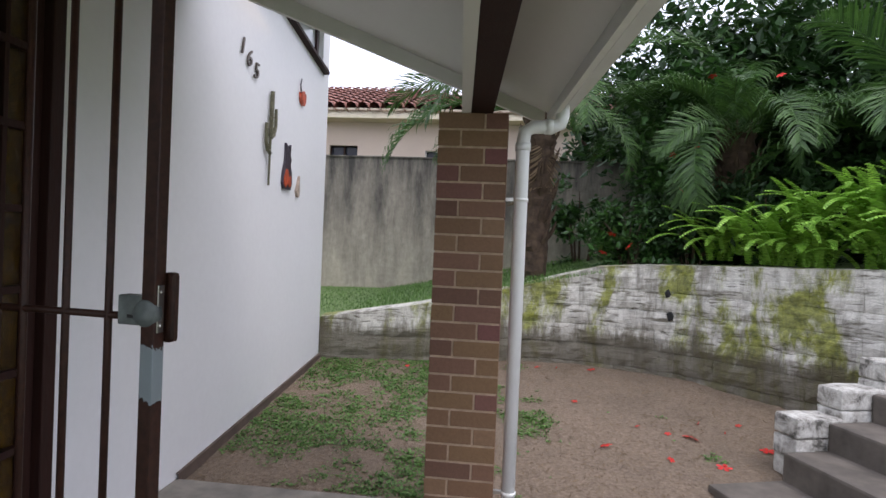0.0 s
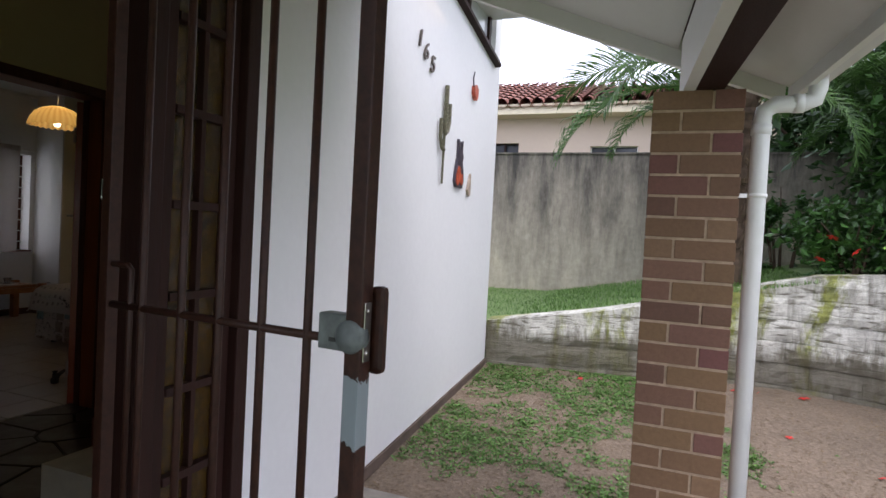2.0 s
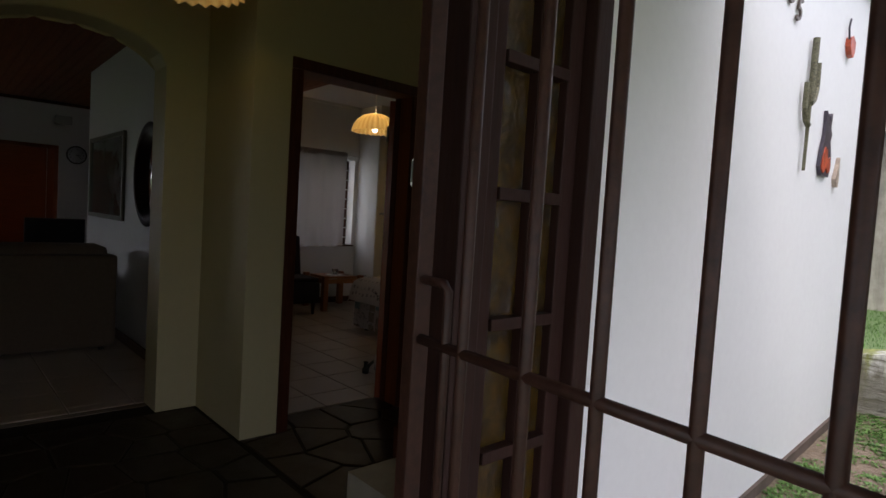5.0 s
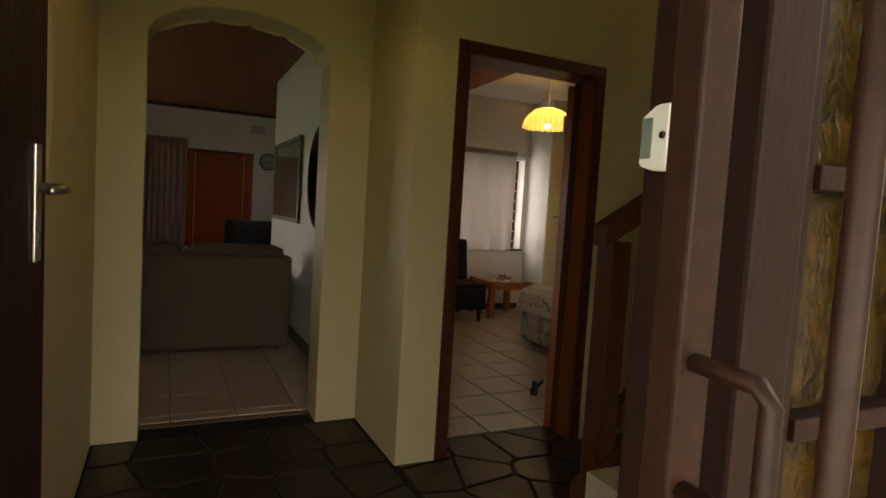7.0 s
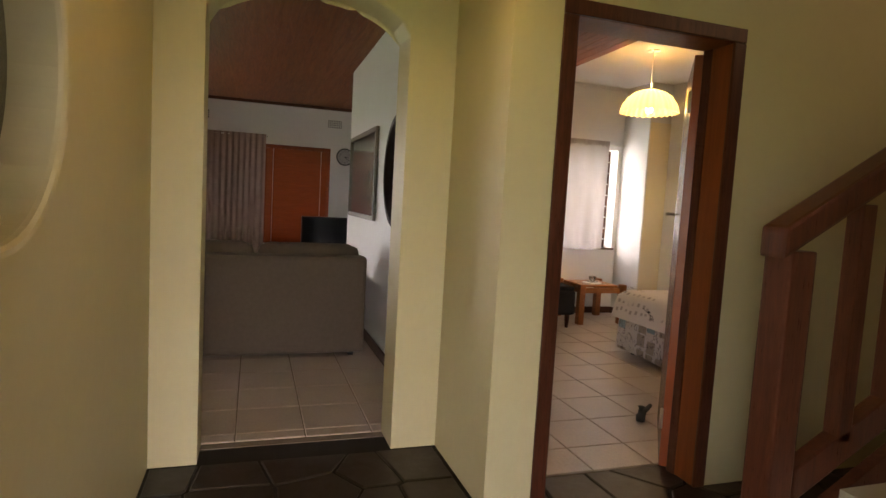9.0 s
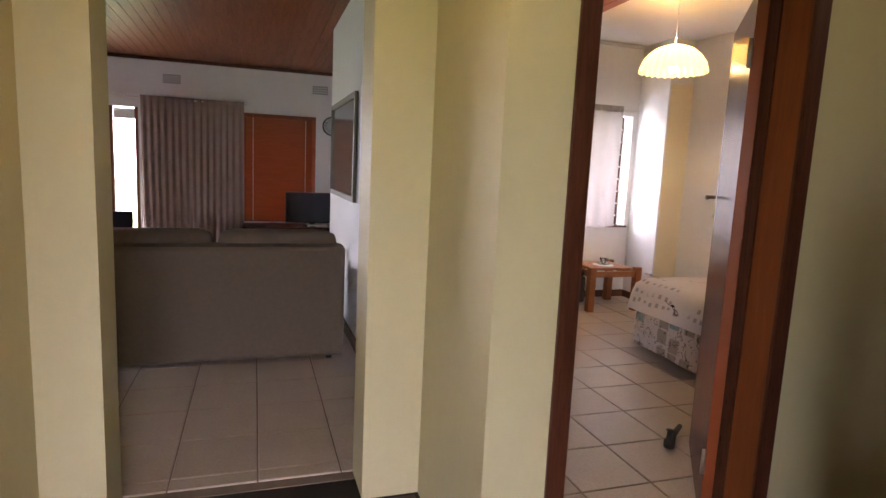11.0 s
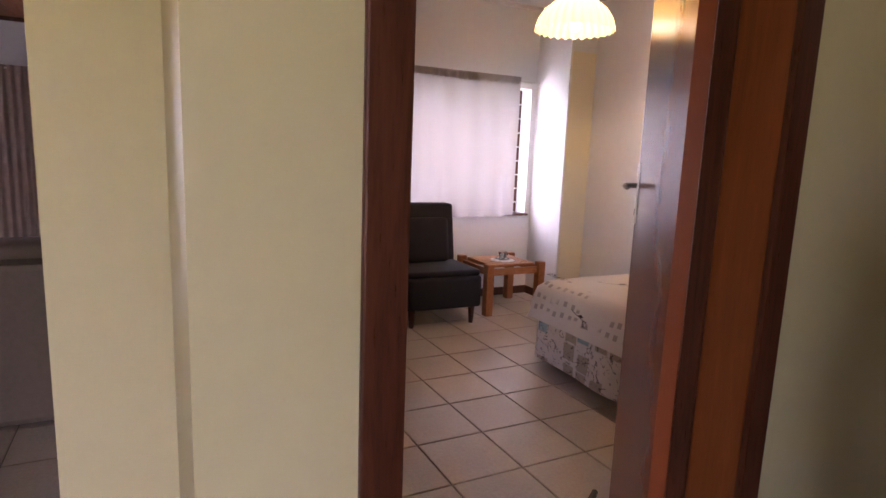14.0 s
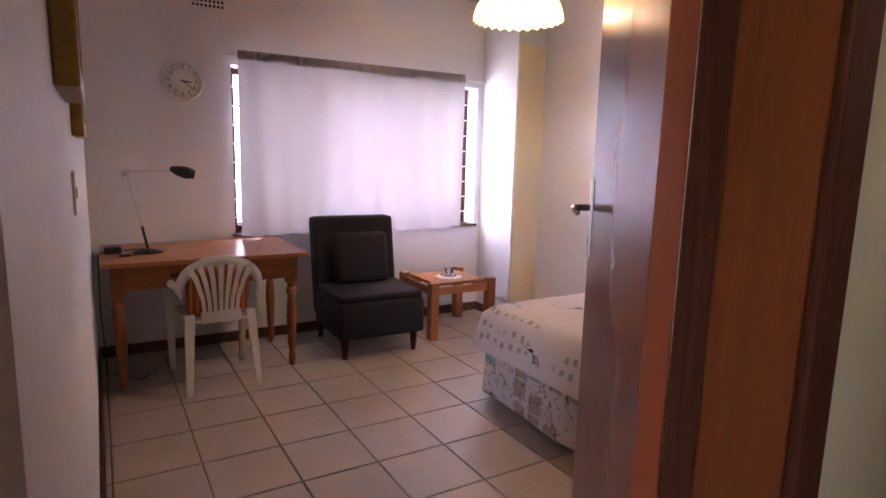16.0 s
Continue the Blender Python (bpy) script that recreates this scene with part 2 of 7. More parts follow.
def wing_wall():
    """Outside wall whose top follows a sloping sill below the upper window."""
    bm = bmesh.new()
    outline = [(2.067, -0.3), (5.94, -0.3), (5.94, 4.6), (5.74, 4.6), (5.74, 2.915), (3.0, 3.405), (3.0, 4.6), (2.067, 4.6)]
    a, c = [[bm.verts.new((x, y, z)) for y, z in outline] for x in (-1.90, -1.975)]
    bm.faces.new(a), bm.faces.new(c[::-1])
    for k in range(len(a)):
        bm.faces.new((a[k], a[k - 1], c[k - 1], c[k]))
    bmesh.ops.recalc_face_normals(bm, faces=bm.faces)
    structure(part("wall_wing", bm, WHITE), "white plastered outside wall of the wing")
    bm = bmesh.new()
    for (y0, z0), (y1, z1) in (((2.98, 3.41), (5.78, 2.91)),):
        vs = [bm.verts.new((x, y, z + dz)) for y, z in ((y0, z0), (y1, z1)) for x, dz in ((-1.84, -0.03), (-2.06, -0.03), (-2.06, 0.012), (-1.84, 0.0))]
        for k in range(4):
            bm.faces.new((vs[k], vs[(k + 1) % 4], vs[4 + (k + 1) % 4], vs[4 + k]))
        bm.faces.new(vs[:4]), bm.faces.new(vs[4:])
    bmesh.ops.recalc_face_normals(bm, faces=bm.faces)
    structure(part("window_sill_upper", bm, EXTWOOD), "sloping dark sill of the upper window")
    bm = bmesh.new()
    for yy in (5.60, 5.0, 4.4, 3.8, 3.1):
        add_box(bm, -1.965, -1.92, yy, yy + 0.06, 2.92 + (5.74 - yy) * 0.18, 4.6)
    structure(part("window_frame_upper", bm, EXTWOOD), "brown frame of the upper window")
    bm = bmesh.new()
    add_box(bm, -1.95, -1.945, 3.05, 5.7, 2.9, 4.6)
    structure(part("window_pane_upper", bm, PALEGLASS), "upper window pane backed by a pale curtain")
    bm = bmesh.new()
    vs = [bm.verts.new(p) for p in ((-1.882, 3.36, -0.3), (-1.882, 5.95, -0.1), (-1.882, 5.95, 0.065), (-1.882, 3.36, -0.165), (-1.90, 3.36, -0.165), (-1.90, 5.95, 0.065))]
    bm.faces.new(vs[:4]), bm.faces.new((vs[3], vs[2], vs[5], vs[4]))
    structure(part("plinth", bm, PLINTH), "brown painted plinth strip")


PALEGLASS = plain("pale curtain behind glass", (0.55, 0.57, 0.60), 0.1)
PLINTH = plain("brown plinth paint", (0.10, 0.07, 0.055), 0.8, var=0.3)
wing_wall()
structure(box("wall_wing_end", -8.0, -1.977, 5.70, 5.94, -0.3, 4.6, WHITE))
structure(box("ceiling_hall", -4.65, -1.62, 0.45, 5.7, HT, HT + 0.1, WHITE), "white hall ceiling")


def arch_wall():
    """Wall with the low arch into the living room."""
    x0, x1, ya, yb, spring, top = -4.65, -4.42, 0.965, 1.875, 2.045, 2.225
    n = 24
    def head(u):
        s = abs(2 * u - 1)
        return spring + (top - spring) * (1 - s ** 2.1) ** 0.6
    ys = [ya + (yb - ya) * k / n for k in range(n + 1)]
    bm = bmesh.new()
    cols = [(y, head(k / n)) for k, y in enumerate(ys)]
    def quad(a, b, c, d):
        bm.faces.new([bm.verts.new(p) for p in (a, b, c, d)])
    for x in (x0, x1):
        quad((x, 0.6, 0), (x, ya, 0), (x, ya, HT), (x, 0.6, HT))
        quad((x, yb, 0), (x, 2.11 if x == x1 else 2.17, 0), (x, 2.11 if x == x1 else 2.17, HT), (x, yb, HT))
        for (y, z), (y2, z2) in zip(cols, cols[1:]):
            quad((x, y, z), (x, y2, z2), (x, y2, HT), (x, y, HT))
    for (y, z), (y2, z2) in zip(cols, cols[1:]):
        quad((x0, y, z), (x0, y2, z2), (x1, y2, z2), (x1, y, z))
    for y, z in ((ya, cols[0][1]), (yb, cols[-1][1])):
        quad((x0, y, 0), (x1, y, 0), (x1, y, z), (x0, y, z))
    bmesh.ops.remove_doubles(bm, verts=bm.verts, dist=0.0005)
    edges = [e for e in bm.edges if len(e.link_faces) == 2 and abs(e.calc_face_angle(0)) > 1.2]
    bmesh.ops.bevel(bm, geom=edges, offset=0.018, segments=3, profile=0.5, affect="EDGES")
    bmesh.ops.recalc_face_normals(bm, faces=bm.faces)
    return structure(part("wall_arch", bm, HALL), "cream wall with an arched opening")


arch_wall()
structure(box("wall_arch_top", -4.65, -4.42, 0.45, 2.335, HT, 4.6, WHITE))


def porthole_wall():
    """The hall's side wall with its round recess."""
    bm = bmesh.new()
    cx, cz, r, y1, y0 = -2.86, 1.53, 0.385, 0.76, 0.60
    n = 48
    outer, inner = [], []
    for k in range(n):
        a = 2 * math.pi * k / n
        c, s = math.cos(a), math.sin(a)
        inner.append((cx + r * c, cz + r * s))
        f = min((4.42 - 2.86 if c < 0 else 2.86 - 1.86) / max(abs(c), 1e-6), ((HT - cz) if s > 0 else cz) / max(abs(s), 1e-6))
        outer.append((cx + f * c, cz + f * s))
    vi = [bm.verts.new((x, y1, z)) for x, z in inner]
    vo = [bm.verts.new((x, y1, z)) for x, z in outer]
    vb = [bm.verts.new((x, y0, z)) for x, z in inner]
    corners = {(a, b): bm.verts.new((a, y1, b)) for a in (-4.42, -1.86) for b in (0, HT)}
    for k in range(n):
        j = (k + 1) % n
        bm.faces.new((vi[k], vi[j], vo[j], vo[k]))
        bm.faces.new((vi[k], vb[k], vb[j], vi[j]))
        (xa, za), (xb, zb) = outer[k], outer[j]
        if abs(xa - xb) > 1e-6 and abs(za - zb) > 1e-6:
            cxn = min((-4.42, -1.86), key=lambda q: min(abs(q - xa), abs(q - xb)))
            czn = min((0, HT), key=lambda q: min(abs(q - za), abs(q - zb)))
            bm.faces.new((vo[k], vo[j], corners[(cxn, czn)]))
    edges = [e for e in bm.edges if e.verts[0] in vi and e.verts[1] in vi]
    bmesh.ops.bevel(bm, geom=edges, offset=0.02, segments=3, profile=0.5, affect="EDGES")
    bmesh.ops.recalc_face_normals(bm, faces=bm.faces)
    return structure(part("wall_hall_porthole", bm, HALL, smooth=False), "cream wall with a deep round porthole recess")


porthole_wall()

# partition and bedroom
structure(box("wall_partition", -8.05, -4.65, 2.17, 2.40, 0, 4.4, WHITE), "white partition wall")
structure(box("wall_partition_end", -4.65, -3.937, 2.335, 2.40, 0, HT, WHITE))
structure(box("wall_block_top", -4.65, -4.42, 2.17, 2.335, 0, HT, WHITE))
holed("wall_window", "x", -8.05, -7.75, 2.40, 6.3, 0, 2.72, [(3.30, 5.36, 0.80, 1.98)], WHITE, "white bedroom wall with a wide window")
structure(box("wall_bedroom_side", -7.75, -7.27, 5.42, 6.3, 0, 2.72, WHITE), "white wall beside the cupboards")
structure(box("wall_bedroom_back", -7.27, -3.937, 6.1, 6.3, 0, 2.72, WHITE), "white bedroom wall")
structure(box("ceiling_bedroom", -8.05, -3.937, 2.40, 6.3, 2.72, 2.82, WHITE), "white bedroom ceiling")
structure(box("cornice", -7.75, -7.72, 2.40, 5.42, 2.69, 2.72, WHITE), "ceiling cornice")

# living room
holed("wall_living_far", "x", -10.8, -10.5, -4.0, 4.0, 0, 3.6, [(-2.2, 0.07, 0.0, 1.92), (1.30, 2.26, 0.50, 1.94)], WHITE, "white living room wall with windows")
structure(box("wall_living_right", -10.8, -8.05, 3.8, 4.0, 0, 3.6, WHITE))
structure(box("wall_living_left", -10.8, -4.42, -4.15, -4.0, 0, 4.4, WHITE))
structure(box("wall_living_near", -4.65, -4.42, -4.0, 0.60, 0, 4.4, WHITE))


def living_ceiling():
    """Sloping boarded ceiling, rising from the far wall."""
    bm = bmesh.new()
    slope = 0.018
    w = 0.095
    y = -4.0
    while y < 4.0:
        a, b = y + 0.003, y + w - 0.003
        for q0, q1, dz in ((a, b, 0.0), (b, y + w + 0.003, 0.006)):
            vs = [bm.verts.new((x, q, 2.54 + slope * (x + 10.5) + dz)) for x, q in ((-10.6, q0), (-10.6, q1), (-4.5, q1), (-4.5, q0))]
            bm.faces.new(vs)
            if dz == 0:
                vt = [bm.verts.new((v.co.x, v.co.y, v.co.z + 0.03)) for v in vs]
                bm.faces.new(vt)
                bm.faces.new((vs[0], vs[3], vt[3], vt[0])), bm.faces.new((vs[1], vs[2], vt[2], vt[1]))
        y += w
    bmesh.ops.recalc_face_normals(bm, faces=bm.faces)
    return structure(part("ceiling_living", bm, CEILWOOD), "sloping orange pine board ceiling")


CEILWOOD = wooden("ceiling boards", (0.12, 0.030, 0.012), (0.34, 0.11, 0.045), 0.45, (1.0, 11, 11))
living_ceiling()
structure(box("roof_cover", -11, -4.4, -4.2, 4.1, 4.4, 4.5, WHITE))
structure(box("trim_ceiling", -10.5, -10.47, -4.0, 3.8, 2.50, 2.54, DARKWOOD), "brown ceiling trim")

# porch and garden ground
structure(box("porch_floor", -1.90, 1.15, -2.2, 3.37, -0.45, -0.20, CONCRETE), "worn porch slab")
structure(box("threshold", -2.10, -1.50, 0.60, 1.942, -0.2, -0.013, CONCRETE), "entrance threshold")


# ---- garden ----
def ground_height(x, y):
    base = -0.24 + max(0.0, min(1.0, (y - 3.3) / 2.7)) * 0.25
    return base


SOIL, nt, b = nodes_of("bare soil with grass", 0.95)
v = coords(nt)
n1, n2, n3 = noise_of(nt, v, 1.2, 7, 0.65, 0.4), noise_of(nt, v, 40, 8, 0.75), noise_of(nt, v, 9, 6)
soil = mix(nt, ramp(nt, n1, [(0.38, (0, 0, 0)), (0.62, (1, 1, 1))]), mix(nt, n3, (0.11, 0.077, 0.053), (0.22, 0.155, 0.108)), mix(nt, n3, (0.19, 0.130, 0.087), (0.32, 0.23, 0.16)))
soil = mix(nt, 0.6, soil, ramp(nt, n2, [(0.3, (0.05, 0.036, 0.024)), (0.7, (0.32, 0.25, 0.18))]))
nt.links.new(soil, b.inputs["Base Color"])
bump(nt, b, mix(nt, 0.7, n3, n2), 0.9, 0.02)

GRASSGROUND, nt, b = nodes_of("lawn ground", 0.95)
v = coords(nt)
n1, n2 = noise_of(nt, v, 3, 6), noise_of(nt, v, 60, 6)
nt.links.new(mix(nt, n1, (0.09, 0.15, 0.045), (0.19, 0.27, 0.10)), b.inputs["Base Color"])
bump(nt, b, n2, 0.9, 0.02)


def sheet(name, x0, x1, y0, y1, step, height, mat, label):
    bm = bmesh.new()
    nx, ny = max(1, round((x1 - x0) / step)), max(1, round((y1 - y0) / step))
    g = [[bm.verts.new((x0 + (x1 - x0) * i / nx, y0 + (y1 - y0) * j / ny, 0)) for j in range(ny + 1)] for i in range(nx + 1)]
    for row in g:
        for p in row:
            p.co.z = height(p.co.x, p.co.y)
    for i in range(nx):
        for j in range(ny):
            bm.faces.new((g[i][j], g[i + 1][j], g[i + 1][j + 1], g[i][j + 1]))
    return structure(part(name, bm, mat, smooth=True), label)


def rough_ground(x, y):
    return ground_height(x, y) + 0.018 * noise.noise((x * 2.1, y * 2.1, 0)) + 0.008 * noise.noise((x * 9, y * 9, 3))


sheet("ground", -1.9, 5.5, 1.0, 8.0, 0.07, rough_ground, SOIL, "bare brown soil with patchy grass")
structure(box("ground_outer", -60, 80, -60, 80, -1.2, -0.5, GRASSGROUND), "lawn reaching the distance")

WALLLINE = [(-1.9, 5.97, 0.44), (-1.4, 6.03, 0.52), (-0.84, 6.15, 0.61), (-0.3, 6.32, 0.72), (0.2, 6.46, 0.83), (0.6, 6.5, 0.96), (0.96, 6.45, 1.07), (1.35, 6.3, 1.11), (1.74, 6.08, 1.13), (2.1, 5.72, 1.15), (2.4, 5.42, 1.16), (2.75, 5.05, 1.18), (3.1, 4.6, 1.2), (3.5, 4.0, 1.2), (3.9, 3.2, 1.2)]


def terrace_height(x, y):
    zs = min(WALLLINE, key=lambda p: (p[0] - x) ** 2 + (p[1] - y) ** 2)[2]
    return zs - 0.03 + max(0, y - 6.2) * 0.02


def terrace():
    bm = bmesh.new()
    rows = []
    for (x, y, z) in WALLLINE:
        dx, dy = (0, 1) if x < 0.5 else (Vector((x - 0.4, y - 2.0)).normalized())
        rows.append([bm.verts.new((x + dx * d, y + dy * d, z - 0.02 + d * 0.03)) for d in (0.05, 0.6, 1.4, 3.1, 14)])
    for a, c in zip(rows, rows[1:]):
        for i in range(4):
            bm.faces.new((a[i], c[i], c[i + 1], a[i + 1]))
    west = [bm.verts.new((-14, v.co.y, v.co.z - 0.3)) for v in rows[0]]
    for i in range(4):
        bm.faces.new((west[i], rows[0][i], rows[0][i + 1], west[i + 1]))
    bmesh.ops.recalc_face_normals(bm, faces=bm.faces)
    return structure(part("ground_terrace", bm, GRASSGROUND), "upper lawn behind the retaining wall")


terrace()

RETAIN, nt, b = nodes_of("whitewashed mossy blocks", 0.9)
v = coords(nt)
n1, n2, n3 = noise_of(nt, coords(nt, (1.5, 1.5, 0.55)), 1.7, 7, 0.68, 0.3), noise_of(nt, v, 14, 8, 0.7), noise_of(nt, coords(nt, (3.4, 3.4, 20)), 1.0, 6, 0.62, 0.9)
stain = noise_of(nt, coords(nt, (5, 5, 1.1)), 1.0, 6, 0.7, 0.3)
wash = mix(nt, ramp(nt, n3, [(0.36, (0, 0, 0)), (0.47, (1, 1, 1))]), (0.17, 0.155, 0.12), (0.70, 0.68, 0.62))
wash = mix(nt, ramp(nt, stain, [(0.48, (0, 0, 0)), (0.66, (0.75, 0.75, 0.75))]), wash, (0.21, 0.19, 0.15))
moss = ramp(nt, n2, [(0.3, (0.075, 0.095, 0.012)), (0.7, (0.36, 0.38, 0.05))])
c = mix(nt, ramp(nt, n1, [(0.50, (0, 0, 0)), (0.59, (0.9, 0.9, 0.9))]), wash, moss)
c = mix(nt, 0.45, c, ramp(nt, n2, [(0.35, (0.3, 0.28, 0.23)), (0.6, (0.9, 0.9, 0.86))]), "MULTIPLY")
sepz = nt.nodes.new("ShaderNodeSeparateXYZ")
nt.links.new(v, sepz.inputs[0])
c = mix(nt, ramp(nt, maths(nt, "SUBTRACT", sepz.outputs[2], maths(nt, "MULTIPLY", stain, 0.6)), [(0.0, (0.85, 0.85, 0.85)), (0.16, (0, 0, 0))]), c, (0.10, 0.085, 0.055))
nt.links.new(c, b.inputs["Base Color"])
bump(nt, b, mix(nt, 0.6, n2, n3), 1.0, 0.022)


def retaining_wall():
    bm = bmesh.new()
    lines = []
    for i, (x, y, z) in enumerate(WALLLINE):
        a, c = Vector(WALLLINE[max(i - 1, 0)][:2]), Vector(WALLLINE[min(i + 1, len(WALLLINE) - 1)][:2])
        d = (c - a).normalized()
        n = Vector((-d.y, d.x))
        lines.append([bm.verts.new(p) for p in ((x, y, -0.5), (x, y, z), (x + n.x * 0.22, y + n.y * 0.22, z + 0.01), (x + n.x * 0.22, y + n.y * 0.22, -0.5))])
    for a, c in zip(lines, lines[1:]):
        for i in range(3):
            bm.faces.new((a[i], c[i], c[i + 1], a[i + 1]))
    bmesh.ops.recalc_face_normals(bm, faces=bm.faces)
    return structure(part("retaining_wall", bm, RETAIN), "curved whitewashed block retaining wall with green moss")


retaining_wall()

BOUNDARY, nt, b = nodes_of("stained cement plaster", 0.9)
v = coords(nt)
n1, n2 = noise_of(nt, coords(nt, (2.6, 2.6, 0.55)), 1.5, 9, 0.72, 0.15), noise_of(nt, v, 12, 8, 0.7)
sep = nt.nodes.new("ShaderNodeSeparateXYZ")
nt.links.new(v, sep.inputs[0])
h = maths(nt, "MULTIPLY_ADD", sep.outputs[2], 0.38)
h = maths(nt, "ADD", maths(nt, "MULTIPLY", sep.outputs[2], 0.15), maths(nt, "MULTIPLY", n1, 0.75))
c = ramp(nt, h, [(0.42, (0.50, 0.45, 0.36)), (0.60, (0.30, 0.27, 0.22)), (0.82, (0.06, 0.056, 0.05))])
c = mix(nt, 0.4, c, ramp(nt, n2, [(0.3, (0.35, 0.34, 0.3)), (0.65, (1, 1, 1))]), "MULTIPLY")
nt.links.new(c, b.inputs["Base Color"])
bump(nt, b, n2, 0.5, 0.01)
structure(box("boundary_wall", -14, 12, 9.0, 9.22, -0.5, 2.53, BOUNDARY), "tall grey cement boundary wall with black weather stains")

# neighbour's house
CREAMOUT = painted("peach outside wall", (0.62, 0.50, 0.40), 0.7)
house = thing("neighbour_house", -6, 12.2, 0, "cream single-storey house with a red tiled roof behind the boundary wall", "house")


def at(ob, parent):
    ob.parent = parent
    ob.matrix_parent_inverse = Matrix.Translation(-parent.location)
    return ob


at(holed("wall", "y", 12.2, 12.5, -16, 6.5, 0, 3.8, [(-3.86, -3.25, 2.35, 3.22), (-1.80, -0.9, 2.35, 3.15)], CREAMOUT), house)
del house.children[0]["kind"]
at(box("fascia", -16.2, 7, 11.75, 11.8, 3.72, 3.92, plain("cream fascia", (0.66, 0.58, 0.42), 0.5)), house)
at(box("soffit", -16.2, 7, 11.8, 12.2, 3.72, 3.75, CREAMOUT), house)
ROOFTILE, nt, b = nodes_of("red clay roof tiles", 0.8)
v = coords(nt)
n1 = noise_of(nt, v, 5, 6)
nt.links.new(ramp(nt, n1, [(0.3, (0.13, 0.045, 0.032)), (0.7, (0.30, 0.12, 0.085))]), b.inputs["Base Color"])


def tiled_roof():
    bm = bmesh.new()
    slope = math.atan2(1.15, 3.2)
    for i in range(96):
        x = -16 + i * 0.24
        for j in range(11):
            y, z = 11.7 + j * 0.32, 3.92 + j * 0.115
            add_tube(bm, [(x, y, z), (x, y + 0.34, z + 0.105)], [0.115, 0.095], 8, cap=False)
    vs = [bm.verts.new(p) for p in ((-16.2, 11.7, 3.86), (7, 11.7, 3.86), (7, 15.2, 5.08), (-16.2, 15.2, 5.08), (-16.2, 19, 3.8), (7, 19, 3.8))]
    bm.faces.new(vs[:4]), bm.faces.new((vs[3], vs[2], vs[5], vs[4]))
    return part("roof", bm, ROOFTILE, label="rows of red clay roof tiles")


at(tiled_roof(), house)


for hole_y in ((-3.86, -3.25, 2.35, 3.22), (-1.80, -0.9, 2.35, 3.15)):
    a, c, d, e = hole_y
    win = at(box("window", a, c, 12.36, 12.38, d, e, plain("dark window glass", (0.05, 0.055, 0.07), 0.1)), house)
    bm = bmesh.new()
    for k in range(5):
        z = d + (e - d) * k / 4
        add_box(bm, a, c, 12.28, 12.31, z - 0.015, z + 0.015)
    for k in range(3):
        x = a + (c - a) * k / 2
        add_box(bm, x - 0.02, x + 0.02, 12.27, 12.31, d, e)
    fr = part("window_frame", bm, EXTWOOD if a < -3 else WHITEPLASTIC, house)
    at(fr, house)

# boundary continues at the garden's far side
structure(box("boundary_wall_coping", -14, 12, 8.98, 9.24, 2.53, 2.55, BOUNDARY))

# brick pillar
BRICK, nt, b = nodes_of("face brick", 0.75)
v = coords(nt)
rnd = object_random(nt)
n1 = noise_of(nt, v, 55, 7, 0.7)
c = ramp(nt, rnd, [(0.0, (0.115, 0.052, 0.035)), (0.2, (0.15, 0.078, 0.042)), (0.45, (0.185, 0.105, 0.048)), (0.62, (0.16, 0.075, 0.05)), (0.8, (0.145, 0.052, 0.046)), (0.95, (0.20, 0.115, 0.06))])
c = mix(nt, 0.45, c, ramp(nt, n1, [(0.3, (0.45, 0.42, 0.4)), (0.7, (1, 1, 1))]), "MULTIPLY")
nt.links.new(c, b.inputs["Base Color"])
bump(nt, b, n1, 0.6, 0.004)
MORTAR = plain("sandy mortar", (0.40, 0.29, 0.20), 0.95, var=0.3, scale=30)
PX0, PX1, PY0, PY1 = -0.368, -0.030, 2.943, 3.281
pillar = thing("brick_pillar", -0.2, 3.11, -0.2, "brown face brick pillar with sandy raked joints", "pillar")
mortar_core = at(box("mortar", PX0 + 0.005, PX1 - 0.005, PY0 + 0.005, PY1 - 0.005, -0.35, 1.895, MORTAR), pillar)

# beam, sloping soffits, gutter and downpipe
SK = -0.08


def skewed(name, x0, x1, y0, y1, zf, mat, thick=0.05, label="", parent=None):
    """A board that follows the porch roof's slightly turned direction; x is given at y = 3."""
    bm = bmesh.new()
    vs = []
    for y in (y0, y1):
        for x in (x0, x1):
            X = x + SK * (y - 3.0)
            vs.append(bm.verts.new((X, y, zf(x))))
            vs.append(bm.verts.new((X, y, zf(x) + thick)))
    for q in ((0, 2, 3, 1), (4, 5, 7, 6), (0, 1, 5, 4), (2, 6, 7, 3), (0, 4, 6, 2), (1, 3, 7, 5)):
        bm.faces.new([vs[i] for i in q])
    bmesh.ops.recalc_face_normals(bm, faces=bm.faces)
    return structure(part(name, bm, mat), label)


roof_z = lambda x: 2.0 - 0.42 * (x - 0.17)
skewed("beam", -0.215, -0.11, -2.6, 3.08, lambda x: 1.90, EXTWOOD, 0.22, "dark brown porch beam")
skewed("beam_side", -0.262, -0.217, -2.6, 3.10, lambda x: 1.897, SOFFIT, 0.25, "white painted side of the porch beam")
skewed("soffit_inner", -1.75, -0.26, -2.6, 3.32, roof_z, SOFFIT, 0.04, "white sloping porch soffit")
skewed("soffit_outer", -0.11, 0.20, -2.6, 3.32, roof_z, SOFFIT, 0.04, "white sloping porch soffit")
skewed("fascia", 0.20, 0.225, -2.6, 3.34, lambda x: 1.93, WHITEPLASTIC, 0.16, "white eaves board")
bm = bmesh.new()
